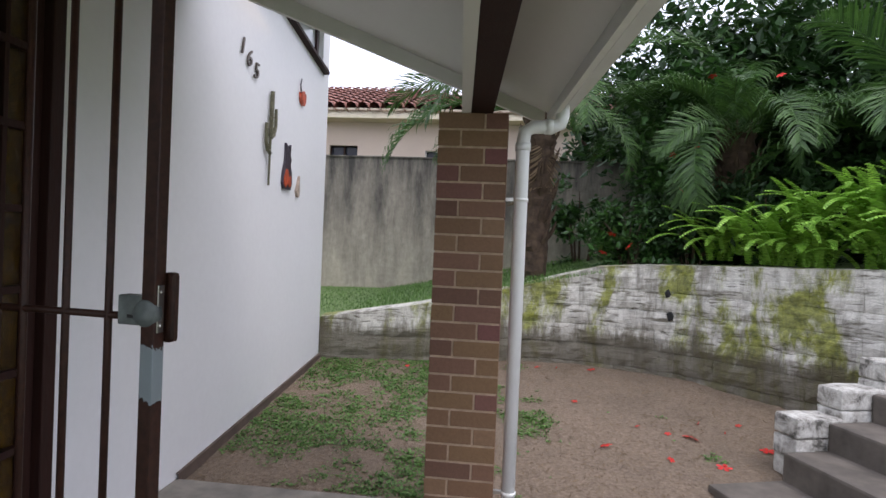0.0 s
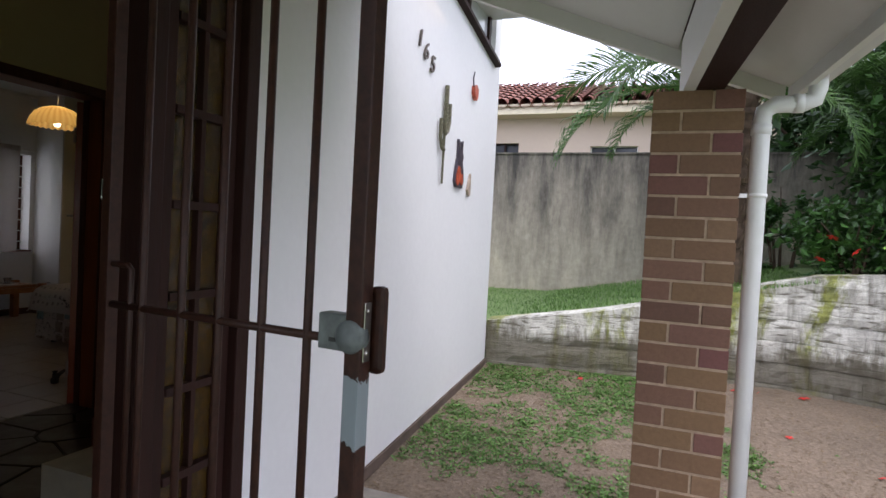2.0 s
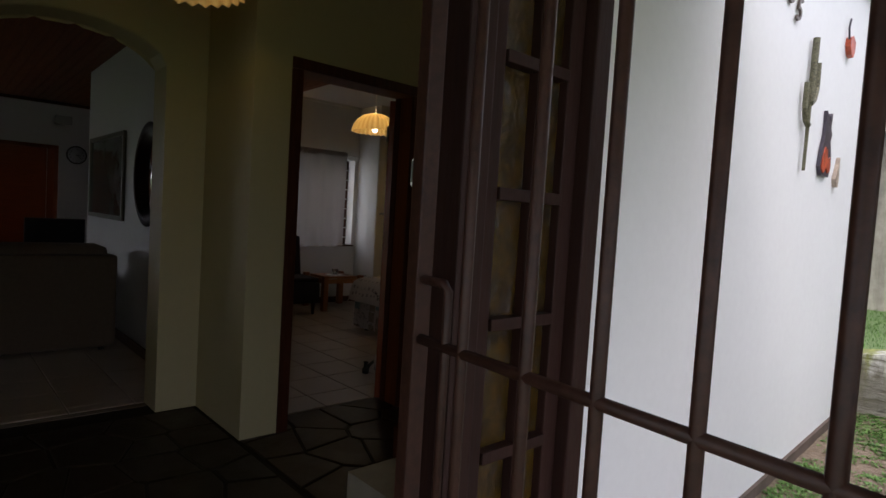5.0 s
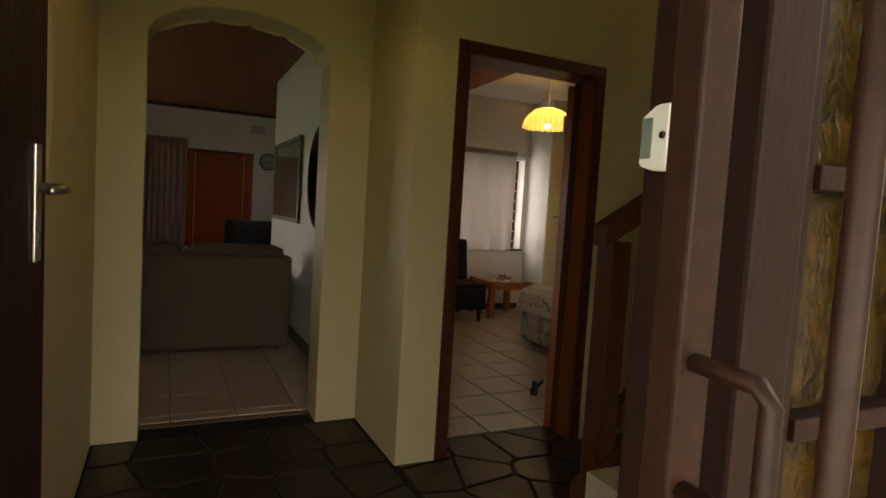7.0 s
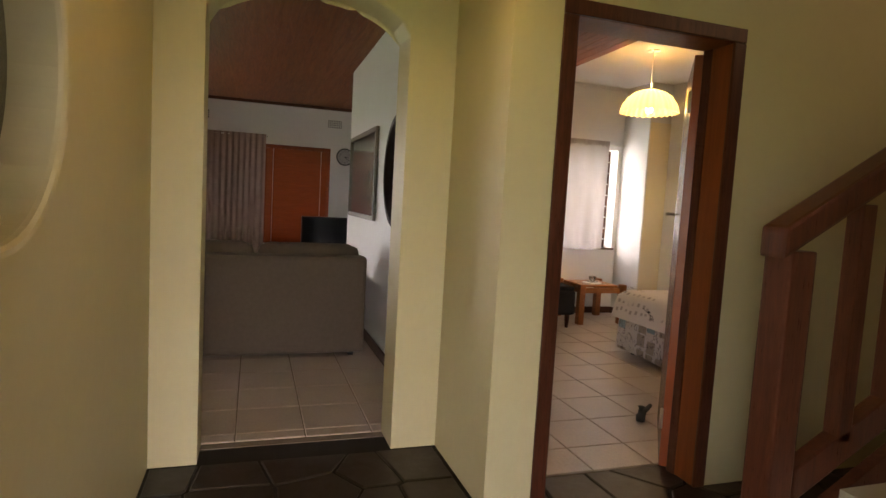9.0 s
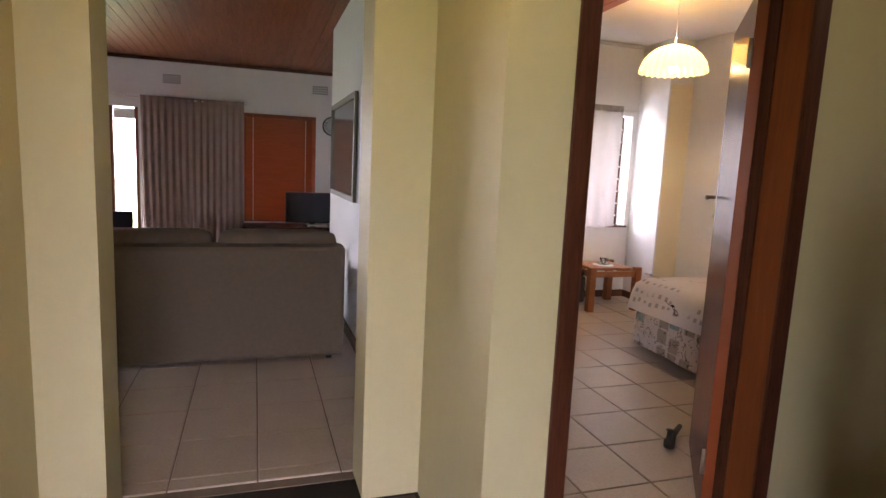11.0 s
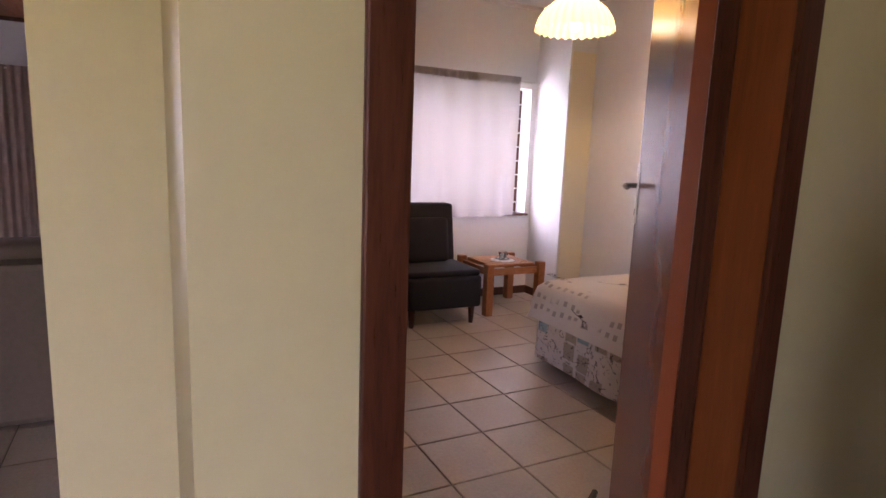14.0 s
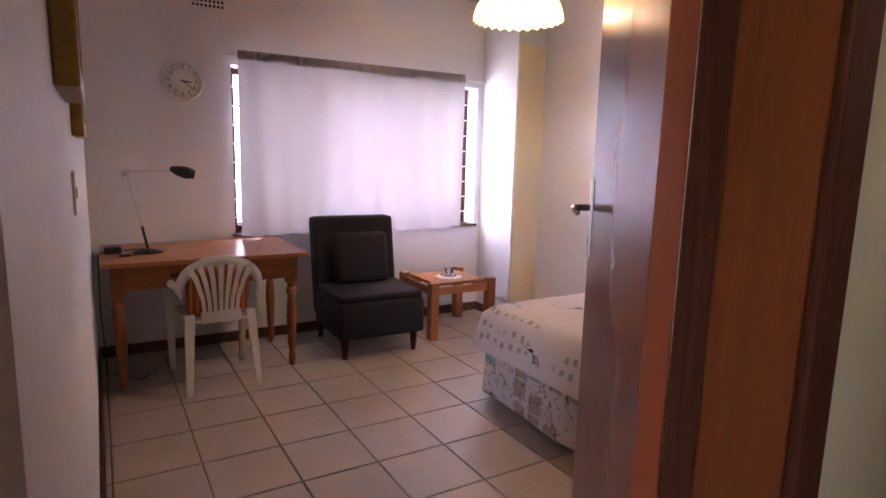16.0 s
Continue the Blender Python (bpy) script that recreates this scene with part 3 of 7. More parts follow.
vs = [bm.verts.new(p) for p in ((-1.79, 3.32, roof_z(-1.75) - 0.1), (0.16, 3.32, roof_z(0.2) - 0.06), (0.16, 3.32, roof_z(0.2) + 0.1), (-1.79, 3.32, roof_z(-1.75) + 0.1), (-1.79, 3.36, roof_z(-1.75) + 0.1), (0.16, 3.36, roof_z(0.2) + 0.1), (0.16, 3.36, roof_z(0.2) - 0.06), (-1.79, 3.36, roof_z(-1.75) - 0.1))]
bm.faces.new(vs[:4]), bm.faces.new(vs[4:]), bm.faces.new((vs[3], vs[2], vs[5], vs[4])), bm.faces.new((vs[0], vs[7], vs[6], vs[1]))
structure(part("barge_board", bm, SOFFIT), "white sloping barge board")
skewed("porch_roof", -1.9, 0.24, -2.8, 3.34, lambda x: roof_z(x) + 0.09, DARKWOOD, 0.05, "porch roof covering")
gutter = thing("gutter", 0.28, 3.2, 1.95, "white pvc eaves gutter", "gutter")
bm = bmesh.new()
for (y0, y1) in ((-2.6, 3.36),):
    ring = [(0.0, 0.06), (0.0, -0.02), (0.03, -0.05), (0.08, -0.05), (0.10, -0.02), (0.10, 0.06), (0.095, 0.06), (0.095, -0.018), (0.078, -0.044), (0.032, -0.044), (0.006, -0.018), (0.006, 0.06)]
    a, c = [[bm.verts.new((0.228 + SK * (y - 3.0) + u, y, 2.02 + w)) for u, w in ring] for y in (y0, y1)]
    for k in range(len(ring)):
        bm.faces.new((a[k], a[k - 1], c[k - 1], c[k]))
    bm.faces.new(a), bm.faces.new(c)
bmesh.ops.recalc_face_normals(bm, faces=bm.faces)
at(part("channel", bm, PVC), gutter)
pipe = thing("downpipe", 0.035, 3.1, -0.2, "white pvc downpipe with two elbows beside the brick pillar", "pipe")
at(tube("pipe", [(0.045, 3.07, -0.2), (0.045, 3.07, 1.78), (0.052, 3.07, 1.835), (0.09, 3.07, 1.86), (0.19, 3.08, 1.865), (0.225, 3.08, 1.88), (0.235, 3.08, 1.92), (0.235, 3.08, 1.98)], 0.034, PVC, sides=16), pipe)
for z in (1.495, 0.02):
    at(lathe("clip", [(0.034, -0.008), (0.038, -0.008), (0.038, 0.008), (0.034, 0.008)], WHITEPLASTIC, centre=(0.045, 3.07, z), sides=18), pipe)
    at(box("bracket", 0.0 - 0.03, 0.02, 3.06, 3.08, z - 0.008, z + 0.008, STEEL), pipe)
for z, x in ((1.76, 0.045),):
    at(lathe("collar", [(0.034, -0.02), (0.038, -0.02), (0.038, 0.02), (0.034, 0.02)], PVC, centre=(x, 3.07, z), sides=18), pipe)
at(lathe("collar", [(0.034, -0.02), (0.038, -0.02), (0.038, 0.02), (0.034, 0.02)], PVC, centre=(0.17, 3.08, 1.865), sides=18, axis="x"), pipe)


# ---- entrance ----
AMBER, nt, b = nodes_of("amber rippled glass", 0.12)
v = coords(nt)
n1 = noise_of(nt, v, 28, 5, 0.6, 1.5)
nt.links.new(ramp(nt, n1, [(0.35, (0.02, 0.008, 0.002)), (0.6, (0.19, 0.10, 0.012))]), b.inputs["Base Color"])
b.inputs["Transmission Weight"].default_value = 0.75
bump(nt, b, n1, 0.8, 0.006)

entrance = thing("entrance_frame", -1.585, 1.53, 0, "dark brown timber door frame with mullion at the open entrance", "door frame")
at(box("left_jamb", -1.60, -1.51, 0.72, 0.80, -0.012, 2.10, EXTWOOD, bevel=0.005), entrance)
at(box("mullion", -1.642, -1.51, 1.514, 1.581, -0.012, 2.10, EXTWOOD, bevel=0.005), entrance)
at(box("right_jamb", -1.60, -1.51, 1.885, 1.940, -0.012, 2.10, EXTWOOD, bevel=0.005), entrance)
at(box("head", -1.60, -1.51, 0.72, 1.940, 2.102, 2.16, EXTWOOD, bevel=0.005), entrance)
strike = at(box("strike_plate", -1.600, -1.580, 1.510, 1.5135, 1.155, 1.275, STEEL, label="worn steel strike plate"), entrance)
at(box("strike_box", -1.597, -1.583, 1.5095, 1.512, 1.18, 1.25, BLACK), entrance)
for z in (1.165, 1.265):
    at(lathe("screw", [(0.004, -0.0016), (0.004, 0.0)], STEEL, centre=(-1.590, 1.510, z), sides=10, axis="y"), entrance)

side = thing("sidelight", -1.6, 1.82, 0, "fixed timber side panel with small amber glass panes", "window")
at(box("stile", -1.592, -1.542, 1.582, 1.640, 0.0, 2.10, EXTWOOD, bevel=0.003), side)
at(box("stile", -1.592, -1.542, 1.836, 1.883, 0.0, 2.10, EXTWOOD, bevel=0.003), side)
levels = [0.0, 0.30, 0.55, 0.80, 1.065, 1.32, 1.58, 1.83, 2.07]
for k, z in enumerate(levels):
    w = 0.07 if k == 0 else 0.012
    at(box("rail", -1.582, -1.536, 1.641, 1.835, z - w * (k > 0), z + w, EXTWOOD, bevel=0.002), side)
at(box("muntin", -1.580, -1.540, 1.735, 1.752, 0.07, 2.07, EXTWOOD, bevel=0.002), side)
for z0, z1 in zip(levels, levels[1:]):
    for y0, y1 in ((1.642, 1.734), (1.753, 1.834)):
        at(box("pane", -1.568, -1.562, y0, y1, z0 + 0.0125 + (0.06 if z0 == 0 else 0), z1 - 0.0125, AMBER), side)

keypad = thing("alarm_keypad", -1.60, 1.486, 1.345, "small white alarm keypad with a grey screen on the mullion", "keypad")
bm = bmesh.new()
pts = [(-0.022, -0.03), (0.0, -0.037), (0.022, -0.037), (0.022, 0.037), (0.0, 0.037), (-0.022, 0.024)]
a, c = [[bm.verts.new((-1.615 + x * 0.85, y, 1.349 + z * 0.88)) for x, z in pts] for y in (1.498, 1.513)]
bm.faces.new(a), bm.faces.new(c)
for k in range(6):
    bm.faces.new((a[k], a[k - 1], c[k - 1], c[k]))
bmesh.ops.recalc_face_normals(bm, faces=bm.faces)
bmesh.ops.bevel(bm, geom=[e for e in bm.edges], offset=0.002, segments=2, affect="EDGES")
at(part("case", bm, WHITEPLASTIC), keypad)
at(box("screen", -1.630, -1.617, 1.4965, 1.499, 1.329, 1.369, plain("grey lcd", (0.16, 0.18, 0.16), 0.2)), keypad)
at(lathe("button", [(0.0035, -0.002), (0.0035, 0.0)], BLACK, centre=(-1.603, 1.498, 1.351), sides=12, axis="y"), keypad)


def lever_handle(parent, m, mirrored=1):
    """Long steel back plate with a lever, in the plane of the leaf; x along the leaf, y out of it."""
    bm = bmesh.new()
    add_box(bm, -0.019, 0.019, -0.006, 0.0, -0.13, 0.075, 0.004)
    plate = part("plate", bm, STEEL, parent)
    bm = bmesh.new()
    add_tube(bm, [(0, 0, 0), (0, -0.035, 0), (0.008 * mirrored, -0.046, 0), (0.03 * mirrored, -0.05, 0), (0.11 * mirrored, -0.048, -0.004)], [0.009, 0.009, 0.009, 0.0085, 0.0075], 10)
    lever = part("lever", bm, STEEL, parent, smooth=True)
    bm = bmesh.new()
    add_box(bm, -0.003, 0.003, -0.0075, -0.006, -0.10, -0.08)
    key = part("keyhole", bm, BLACK, parent)
    for ob in (plate, lever, key):
        ob.matrix_basis = m


def leaf_matrix(x, y, dx, dy):
    """x along the leaf, y towards its hidden side."""
    d = Vector((dx, dy, 0)).normalized()
    n = Vector((0, 0, 1)).cross(d)
    return Matrix(((d.x, n.x, 0, x), (d.y, n.y, 0, y), (0, 0, 1, 0), (0, 0, 0, 1)))


front = new("front_door")
tagged(front, "dark brown front door standing open inwards against the side wall", "door")
M = leaf_matrix(-1.66, 0.806, -0.80, 0.062)
front.matrix_world = M
box("leaf", 0.0, 0.80, -0.0, 0.04, 0.005, 2.03, EXTWOOD, front, 0.003)
lever_handle(front, pose(0.735, 0.0, 1.262), -1)
box("latch_plate", 0.7995, 0.8015, 0.012, 0.030, 1.15, 1.30, STEEL, front)

# steel security gate
GATEPAINT, nt, b = nodes_of("brown gate enamel with bare primer", 0.5, 0.0, 0.25)
v = coords(nt)
sep = nt.nodes.new("ShaderNodeSeparateXYZ")
nt.links.new(v, sep.inputs[0])
n1 = noise_of(nt, v, 18, 4, 0.6, 0.5)
up = maths(nt, "LESS_THAN", maths(nt, "ABSOLUTE", maths(nt, "SUBTRACT", sep.outputs[2], 0.955), 0.0), maths(nt, "ADD", maths(nt, "MULTIPLY", n1, 0.09), 0.012))
isl = maths(nt, "GREATER_THAN", sep.outputs[0], -0.83)
c = mix(nt, maths(nt, "MULTIPLY", up, isl), ramp(nt, noise_of(nt, v, 60, 5), [(0.3, (0.016, 0.006, 0.004)), (0.7, (0.038, 0.014, 0.008))]), (0.17, 0.20, 0.21))
nt.links.new(c, b.inputs["Base Color"])
bump(nt, b, noise_of(nt, v, 90, 4), 0.2, 0.002)
PRIMER = plain("primer grey with brown paint", (0.10, 0.115, 0.11), 0.5, var=0.5, scale=25)

gate = thing("security_gate", -1.52, 1.47, 0, "brown steel bar security gate standing open outside the entrance", "gate")
GX0, GY0, GX1, GY1 = -1.49, 1.405, -0.772, 1.338


def gate_point(x, z):
    f = (x - GX0) / (GX1 - GX0)
    return (x, GY0 + (GY1 - GY0) * f, z)


GM = leaf_matrix(GX1, GY1, GX1 - GX0, GY1 - GY0)
at(box("lock_stile", -0.028, 0.005, -0.018, 0.018, 0.02, 2.06, GATEPAINT, bevel=0.003, m=GM), gate)
at(box("hinge_stile", -0.015, 0.015, -0.015, 0.015, 0.02, 2.06, GATEPAINT, bevel=0.003, m=leaf_matrix(GX0 + 0.012, GY0, 1, -0.1)), gate)
for x in (-0.897, -1.010, -1.125, -1.235, -1.36):
    at(tube("bar", [gate_point(x, 0.04), gate_point(x, 2.04)], 0.0085, GATEPAINT, sides=8), gate)
for z in (0.04, 1.077, 2.04):
    at(tube("crossbar", [gate_point(GX0 + 0.01, z), gate_point(GX1 - 0.02, z)], 0.0085, GATEPAINT, sides=8), gate)
at(tube("short_bar", [gate_point(GX0 + 0.01, 1.17), gate_point(-1.41, 1.17), gate_point(-1.40, 1.16), gate_point(-1.40, 0.6)], 0.007, GATEPAINT, sides=8), gate)
lock = at(box("lock_case", -0.088, -0.028, -0.017, 0.017, 1.060, 1.126, PRIMER, bevel=0.004, m=GM, label="lock case in patchy grey primer"), gate)
at(box("keyhole_shadow", -0.062, -0.034, -0.019, -0.0165, 1.076, 1.084, BLACK, m=GM), gate)
boss = at(lathe("lock_boss", [(0.0, -0.024), (0.026, -0.023), (0.030, -0.019), (0.030, 0.0)], PRIMER, sides=24, axis="y", label="round lock boss in patchy grey primer"), gate)
for vert in boss.data.vertices:
    vert.co = GM @ (vert.co + Vector((-0.018, 0, 1.088)))
at(box("lock_guard", 0.000, 0.030, 0.019, 0.026, 1.022, 1.178, GATEPAINT, bevel=0.010, m=GM), gate)
at(box("lock_face", 0.0052, 0.0075, -0.010, 0.010, 1.045, 1.150, STEEL, bevel=0.001, m=GM), gate)
for z in (1.06, 1.135):
    screw = at(lathe("screw", [(0.004, 0.0076), (0.004, 0.0095)], STEEL, sides=10, axis="x"), gate)
    for vert in screw.data.vertices:
        vert.co = GM @ (vert.co + Vector((0, 0, z)))

# ---- wall ornaments and number ----
BRONZE = plain("dark bronze numerals", (0.13, 0.105, 0.09), 0.45, 0.6)


def prism(name, outline, y0, z0, scale, mat, parent=None, depth=0.012, x=-1.898, label=""):
    """A flat cut-out on the white wall; outline in (along the wall, up)."""
    bm = bmesh.new()
    a, c = [[bm.verts.new((xx, y0 + u * scale, z0 + w * scale)) for u, w in outline] for xx in (x, x + depth)]
    bm.faces.new(a), bm.faces.new(c)
    for k in range(len(a)):
        bm.faces.new((a[k], a[k - 1], c[k - 1], c[k]))
    bmesh.ops.recalc_face_normals(bm, faces=bm.faces)
    ob = part(name, bm, mat, parent, label)
    return at(ob, parent) if parent else ob


def numeral(text, y, z, size):
    cu = bpy.data.curves.new("numeral", "FONT")
    cu.body, cu.size, cu.extrude, cu.align_x, cu.shear = text, size, 0.006, "CENTER", 0.22
    ob = new("house_number", cu)
    ob.matrix_world = Matrix.Translation((-1.888, y, z)) @ Euler((math.pi / 2, 0, math.pi / 2)).to_matrix().to_4x4() 
    dg = bpy.context.evaluated_depsgraph_get()
    me = bpy.data.meshes.new_from_object(ob.evaluated_get(dg))
    mesh_ob = new("house_number", me)
    mesh_ob.matrix_world = ob.matrix_world
    bpy.data.objects.remove(ob)
    me.materials.clear()
    me.materials.append(BRONZE)
    return tagged(mesh_ob, "bronze house number " + text + " on the white wall", "house number", "house numbers")


numeral("1", 3.985, 2.515, 0.17)
numeral("6", 4.095, 2.462, 0.17)
numeral("5", 4.215, 2.405, 0.17)

CACTUS = plain("olive wire cactus", (0.15, 0.14, 0.085), 0.5, 0.3, 0.75, 90)
cactus = thing("cactus_ornament", -1.89, 4.48, 1.66, "olive brown metal cactus ornament on the white wall", "wall ornament")


def beaded(name, pts, r0, r1, mat, parent):
    bm = bmesh.new()
    n = len(pts) - 1
    add_tube(bm, pts, [r0 + (r1 - r0) * i / n for i in range(n + 1)], 8)
    L = sum((Vector(b2) - Vector(a2)).length for a2, b2 in zip(pts, pts[1:]))
    k = int(L / 0.013)
    for i in range(k):
        f = (i + 0.5) / k * n
        p = Vector(pts[int(f)]).lerp(Vector(pts[min(int(f) + 1, n)]), f - int(f))
        r = (r0 + (r1 - r0) * f / n) * 1.25
        bmesh.ops.create_icosphere(bm, subdivisions=1, radius=r, matrix=Matrix.Translation(p) @ Matrix.Diagonal((0.8, 1, 0.35, 1)))
    return at(part(name, bm, mat), parent)


beaded("trunk", [(-1.875, 4.475, 1.65), (-1.875, 4.478, 1.84), (-1.875, 4.482, 2.04)], 0.009, 0.011, CACTUS, cactus)
beaded("column", [(-1.873, 4.482, 2.03), (-1.873, 4.487, 2.20), (-1.873, 4.492, 2.38)], 0.019, 0.018, CACTUS, cactus)
beaded("arm", [(-1.873, 4.478, 1.90), (-1.873, 4.43, 1.92), (-1.873, 4.40, 1.98), (-1.873, 4.40, 2.12)], 0.016, 0.014, CACTUS, cactus)
beaded("arm", [(-1.873, 4.485, 2.02), (-1.873, 4.54, 2.05), (-1.873, 4.57, 2.12), (-1.873, 4.57, 2.26)], 0.016, 0.013, CACTUS, cactus)

ANIMAL = plain("dark glazed figure", (0.045, 0.035, 0.05), 0.35, var=0.4, scale=30)
REDGLAZE = plain("rust red glaze", (0.45, 0.075, 0.03), 0.35, var=0.5, scale=25)
BUFF = plain("buff glaze", (0.42, 0.33, 0.26), 0.4, var=0.5, scale=30)
figure = thing("donkey_ornament", -1.89, 4.88, 1.66, "dark long-eared animal ornament with a rust red blanket", "wall ornament")
prism("body", [(-0.055, 0.385), (-0.05, 0.30), (-0.055, 0.24), (-0.09, 0.15), (-0.11, 0.05), (-0.075, 0.0), (0.07, 0.0), (0.10, 0.06), (0.085, 0.15), (0.05, 0.215), (0.075, 0.255), (0.045, 0.29), (0.055, 0.385), (0.025, 0.365), (0.005, 0.30), (-0.015, 0.365)], 4.88, 1.655, 1.0, ANIMAL, figure, 0.02)
prism("blanket", [(-0.045, 0.17), (-0.08, 0.11), (-0.09, 0.035), (-0.05, 0.015), (-0.01, 0.05), (0.03, 0.02), (0.07, 0.04), (0.06, 0.12), (0.02, 0.10), (-0.01, 0.16)], 4.88, 1.655, 1.0, REDGLAZE, figure, 0.026)
small = thing("small_ornament", -1.89, 5.13, 1.61, "small buff pottery bird ornament on the white wall", "wall ornament")
prism("body", [(0.03, 0.19), (0.0, 0.12), (-0.035, 0.05), (-0.01, 0.0), (0.03, 0.0), (0.04, 0.06), (0.035, 0.12)], 5.13, 1.61, 1.0, BUFF, small, 0.022)
ladle = thing("gourd_ornament", -1.89, 5.16, 2.44, "red gourd ladle ornament hanging on the white wall", "wall ornament")
prism("bowl", [(-0.05, 0.10), (-0.055, 0.05), (-0.02, 0.0), (0.02, -0.01), (0.05, 0.03), (0.055, 0.09), (0.0, 0.12)], 5.17, 2.44, 1.0, REDGLAZE, ladle, 0.03)
at(tube("handle", [(-1.88, 5.12, 2.53), (-1.88, 5.10, 2.60), (-1.88, 5.125, 2.655)], 0.006, ANIMAL), ladle)

# ---- hall ----
door = thing("door_frame_bedroom", -3.87, 2.785, 0, "varnished mahogany door frame of the bedroom", "door frame")
at(box("architrave", -3.755, -3.740, 2.322, 2.388, 0, 2.03, DARKWOOD, bevel=0.004), door)
at(box("architrave", -3.755, -3.740, 3.165, 3.228, 0, 2.03, DARKWOOD, bevel=0.004), door)
at(box("head_architrave", -3.755, -3.740, 2.322, 3.228, 2.032, 2.093, DARKWOOD, bevel=0.004), door)
at(box("jamb", -3.935, -3.757, 2.337, 2.373, 0, 2.03, REDWOOD, bevel=0.003), door)
at(box("jamb", -3.935, -3.757, 3.171, 3.224, 0, 2.03, REDWOOD, bevel=0.003), door)
at(box("head", -3.935, -3.757, 2.337, 3.224, 2.032, 2.088, REDWOOD, bevel=0.003), door)
at(box("stop", -3.925, -3.876, 3.161, 3.170, 0, 2.03, DARKWOOD, bevel=0.002), door)
leafob = new("bedroom_door")
tagged(leafob, "glossy red brown flush door standing open into the bedroom", "door")
LM = leaf_matrix(-3.950, 3.160, -0.566, 0.440)
leafob.matrix_world = LM
GLOSSWOOD = plain("polished mahogany veneer", (0.27, 0.066, 0.024), 0.26, var=0.12, scale=2.5)
GLOSSWOOD.node_tree.nodes["Principled BSDF"].inputs["Specular IOR Level"].default_value = 0.18
box("leaf", 0.0, 0.714, -0.02, 0.02, 0.008, 2.02, GLOSSWOOD, leafob, 0.002)
lever_handle(leafob, pose(0.688, 0.02, 1.265, 0, 0, 180), 1)
lever_handle(leafob, pose(0.688, -0.02, 1.265), -1)
for z in (0.25, 1.80):
    tube("hinge", [(0.0, 0.026, z - 0.05), (0.0, 0.026, z + 0.05)], 0.008, STEEL, leafob)
RUBBER = plain("dark rubber", (0.03, 0.03, 0.022), 0.7)
stopper = thing("door_stop", -4.54, 3.48, 0, "dark rubber door stop hook on the tiles behind the open door", "door stop")
at(tube("arm", [(-4.62, 3.60, 0.052), (-4.55, 3.50, 0.045), (-4.52, 3.46, 0.03)], [0.012, 0.016, 0.024], RUBBER), stopper)
at(lathe("foot", [(0.026, -0.005), (0.028, 0.03), (0.018, 0.04), (0.014, 0.075), (0.022, 0.085), (0.0, 0.09)], RUBBER, centre=(-4.52, 3.455, 0.005), sides=14), stopper)

mirror_h = thing("porthole_mirror", -2.86, 0.62, 1.53, "dark round glass at the back of the porthole recess", "mirror")
at(lathe("glass", [(0.383, 0.0), (0.383, 0.012)], plain("dark smoked glass", (0.05, 0.045, 0.035), 0.08), centre=(-2.86, 0.628, 1.53), sides=48, axis="y"), mirror_h)

# stairs
TREAD = plain("pale cement treads", (0.40, 0.36, 0.27), 0.8, var=0.12, scale=10)
bm = bmesh.new()
y, z = 2.175, 0.173
for k in range(9):
    add_box(bm, -2.79, -1.977, y, 5.68, z - 0.173 if k else 0.0, z)
    y, z = y + 0.303, z + 0.173
structure(part("stairs", bm, TREAD), "pale cement stairs rising beside the entrance")
bm = bmesh.new()
y = 2.175
vs = []
for x in (-2.83, -2.793):
    for (yy, zz) in ((2.44, 0.0), (2.44, 0.30), (5.0, 0.30 + 2.56 * 0.571), (5.6, 0.0)):
        vs.append(bm.verts.new((x, yy, zz)))
bm.faces.new(vs[:4]), bm.faces.new(vs[4:])
for k in range(4):
    bm.faces.new((vs[k], vs[(k + 1) % 4], vs[4 + (k + 1) % 4], vs[4 + k]))
bmesh.ops.recalc_face_normals(bm, faces=bm.faces)
structure(part("stair_string", bm, DARKWOOD), "dark stair string board")
rail = thing("stair_banister", -2.85, 2.53, 0, "dark mahogany stair banister with square balusters", "banister")


def raking(name, y0, y1, z0, h, x0, x1, slope=0.56, mat=DARKWOOD, bevel=0.012):
    bm = bmesh.new()
    add_box(bm, x0, x1, y0, y1, 0, h, bevel)
    for vtx in bm.verts:
        vtx.co.z += z0 + (vtx.co.y - y0) * slope
    return at(part(name, bm, mat, smooth=False), rail)


raking("handrail", 2.50, 5.0, 1.165, 0.085, -2.885, -2.80, 0.58)
raking("bottom_rail", 2.64, 5.0, 0.475, 0.10, -2.868, -2.818, 0.56, bevel=0.006)
at(box("newel", -2.893, -2.803, 2.53, 2.618, 0.0, 1.19, DARKWOOD, bevel=0.008), rail)
for k in range(13):
    yy = 2.79 + 0.178 * k
    at(box("baluster", -2.868, -2.818, yy, yy + 0.052, 0.475 + 0.08 + (yy - 2.64) * 0.56, 1.175 + (yy - 2.53) * 0.58, DARKWOOD, bevel=0.004), rail)


# ---- bedroom ----
SKIRT = wooden("brown skirting", (0.05, 0.020, 0.012), (0.14, 0.055, 0.032), 0.4)
structure(box("skirting_window", -7.75, -7.735, 2.40, 5.42, 0.0, 0.075, SKIRT, bevel=0.003), "brown timber skirting")
structure(box("skirting_partition", -7.735, -4.0, 2.40, 2.415, 0.0, 0.075, SKIRT, bevel=0.003), "brown timber skirting")
structure(box("skirting_side", -7.735, -7.27, 5.405, 5.42, 0.0, 0.075, SKIRT, bevel=0.003), "brown timber skirting")

GLASS, nt, b = nodes_of("clear window glass", 0.02)
b.inputs["Base Color"].default_value = (1, 1, 1, 1)
b.inputs["Transmission Weight"].default_value = 1.0
b.inputs["IOR"].default_value = 1.05

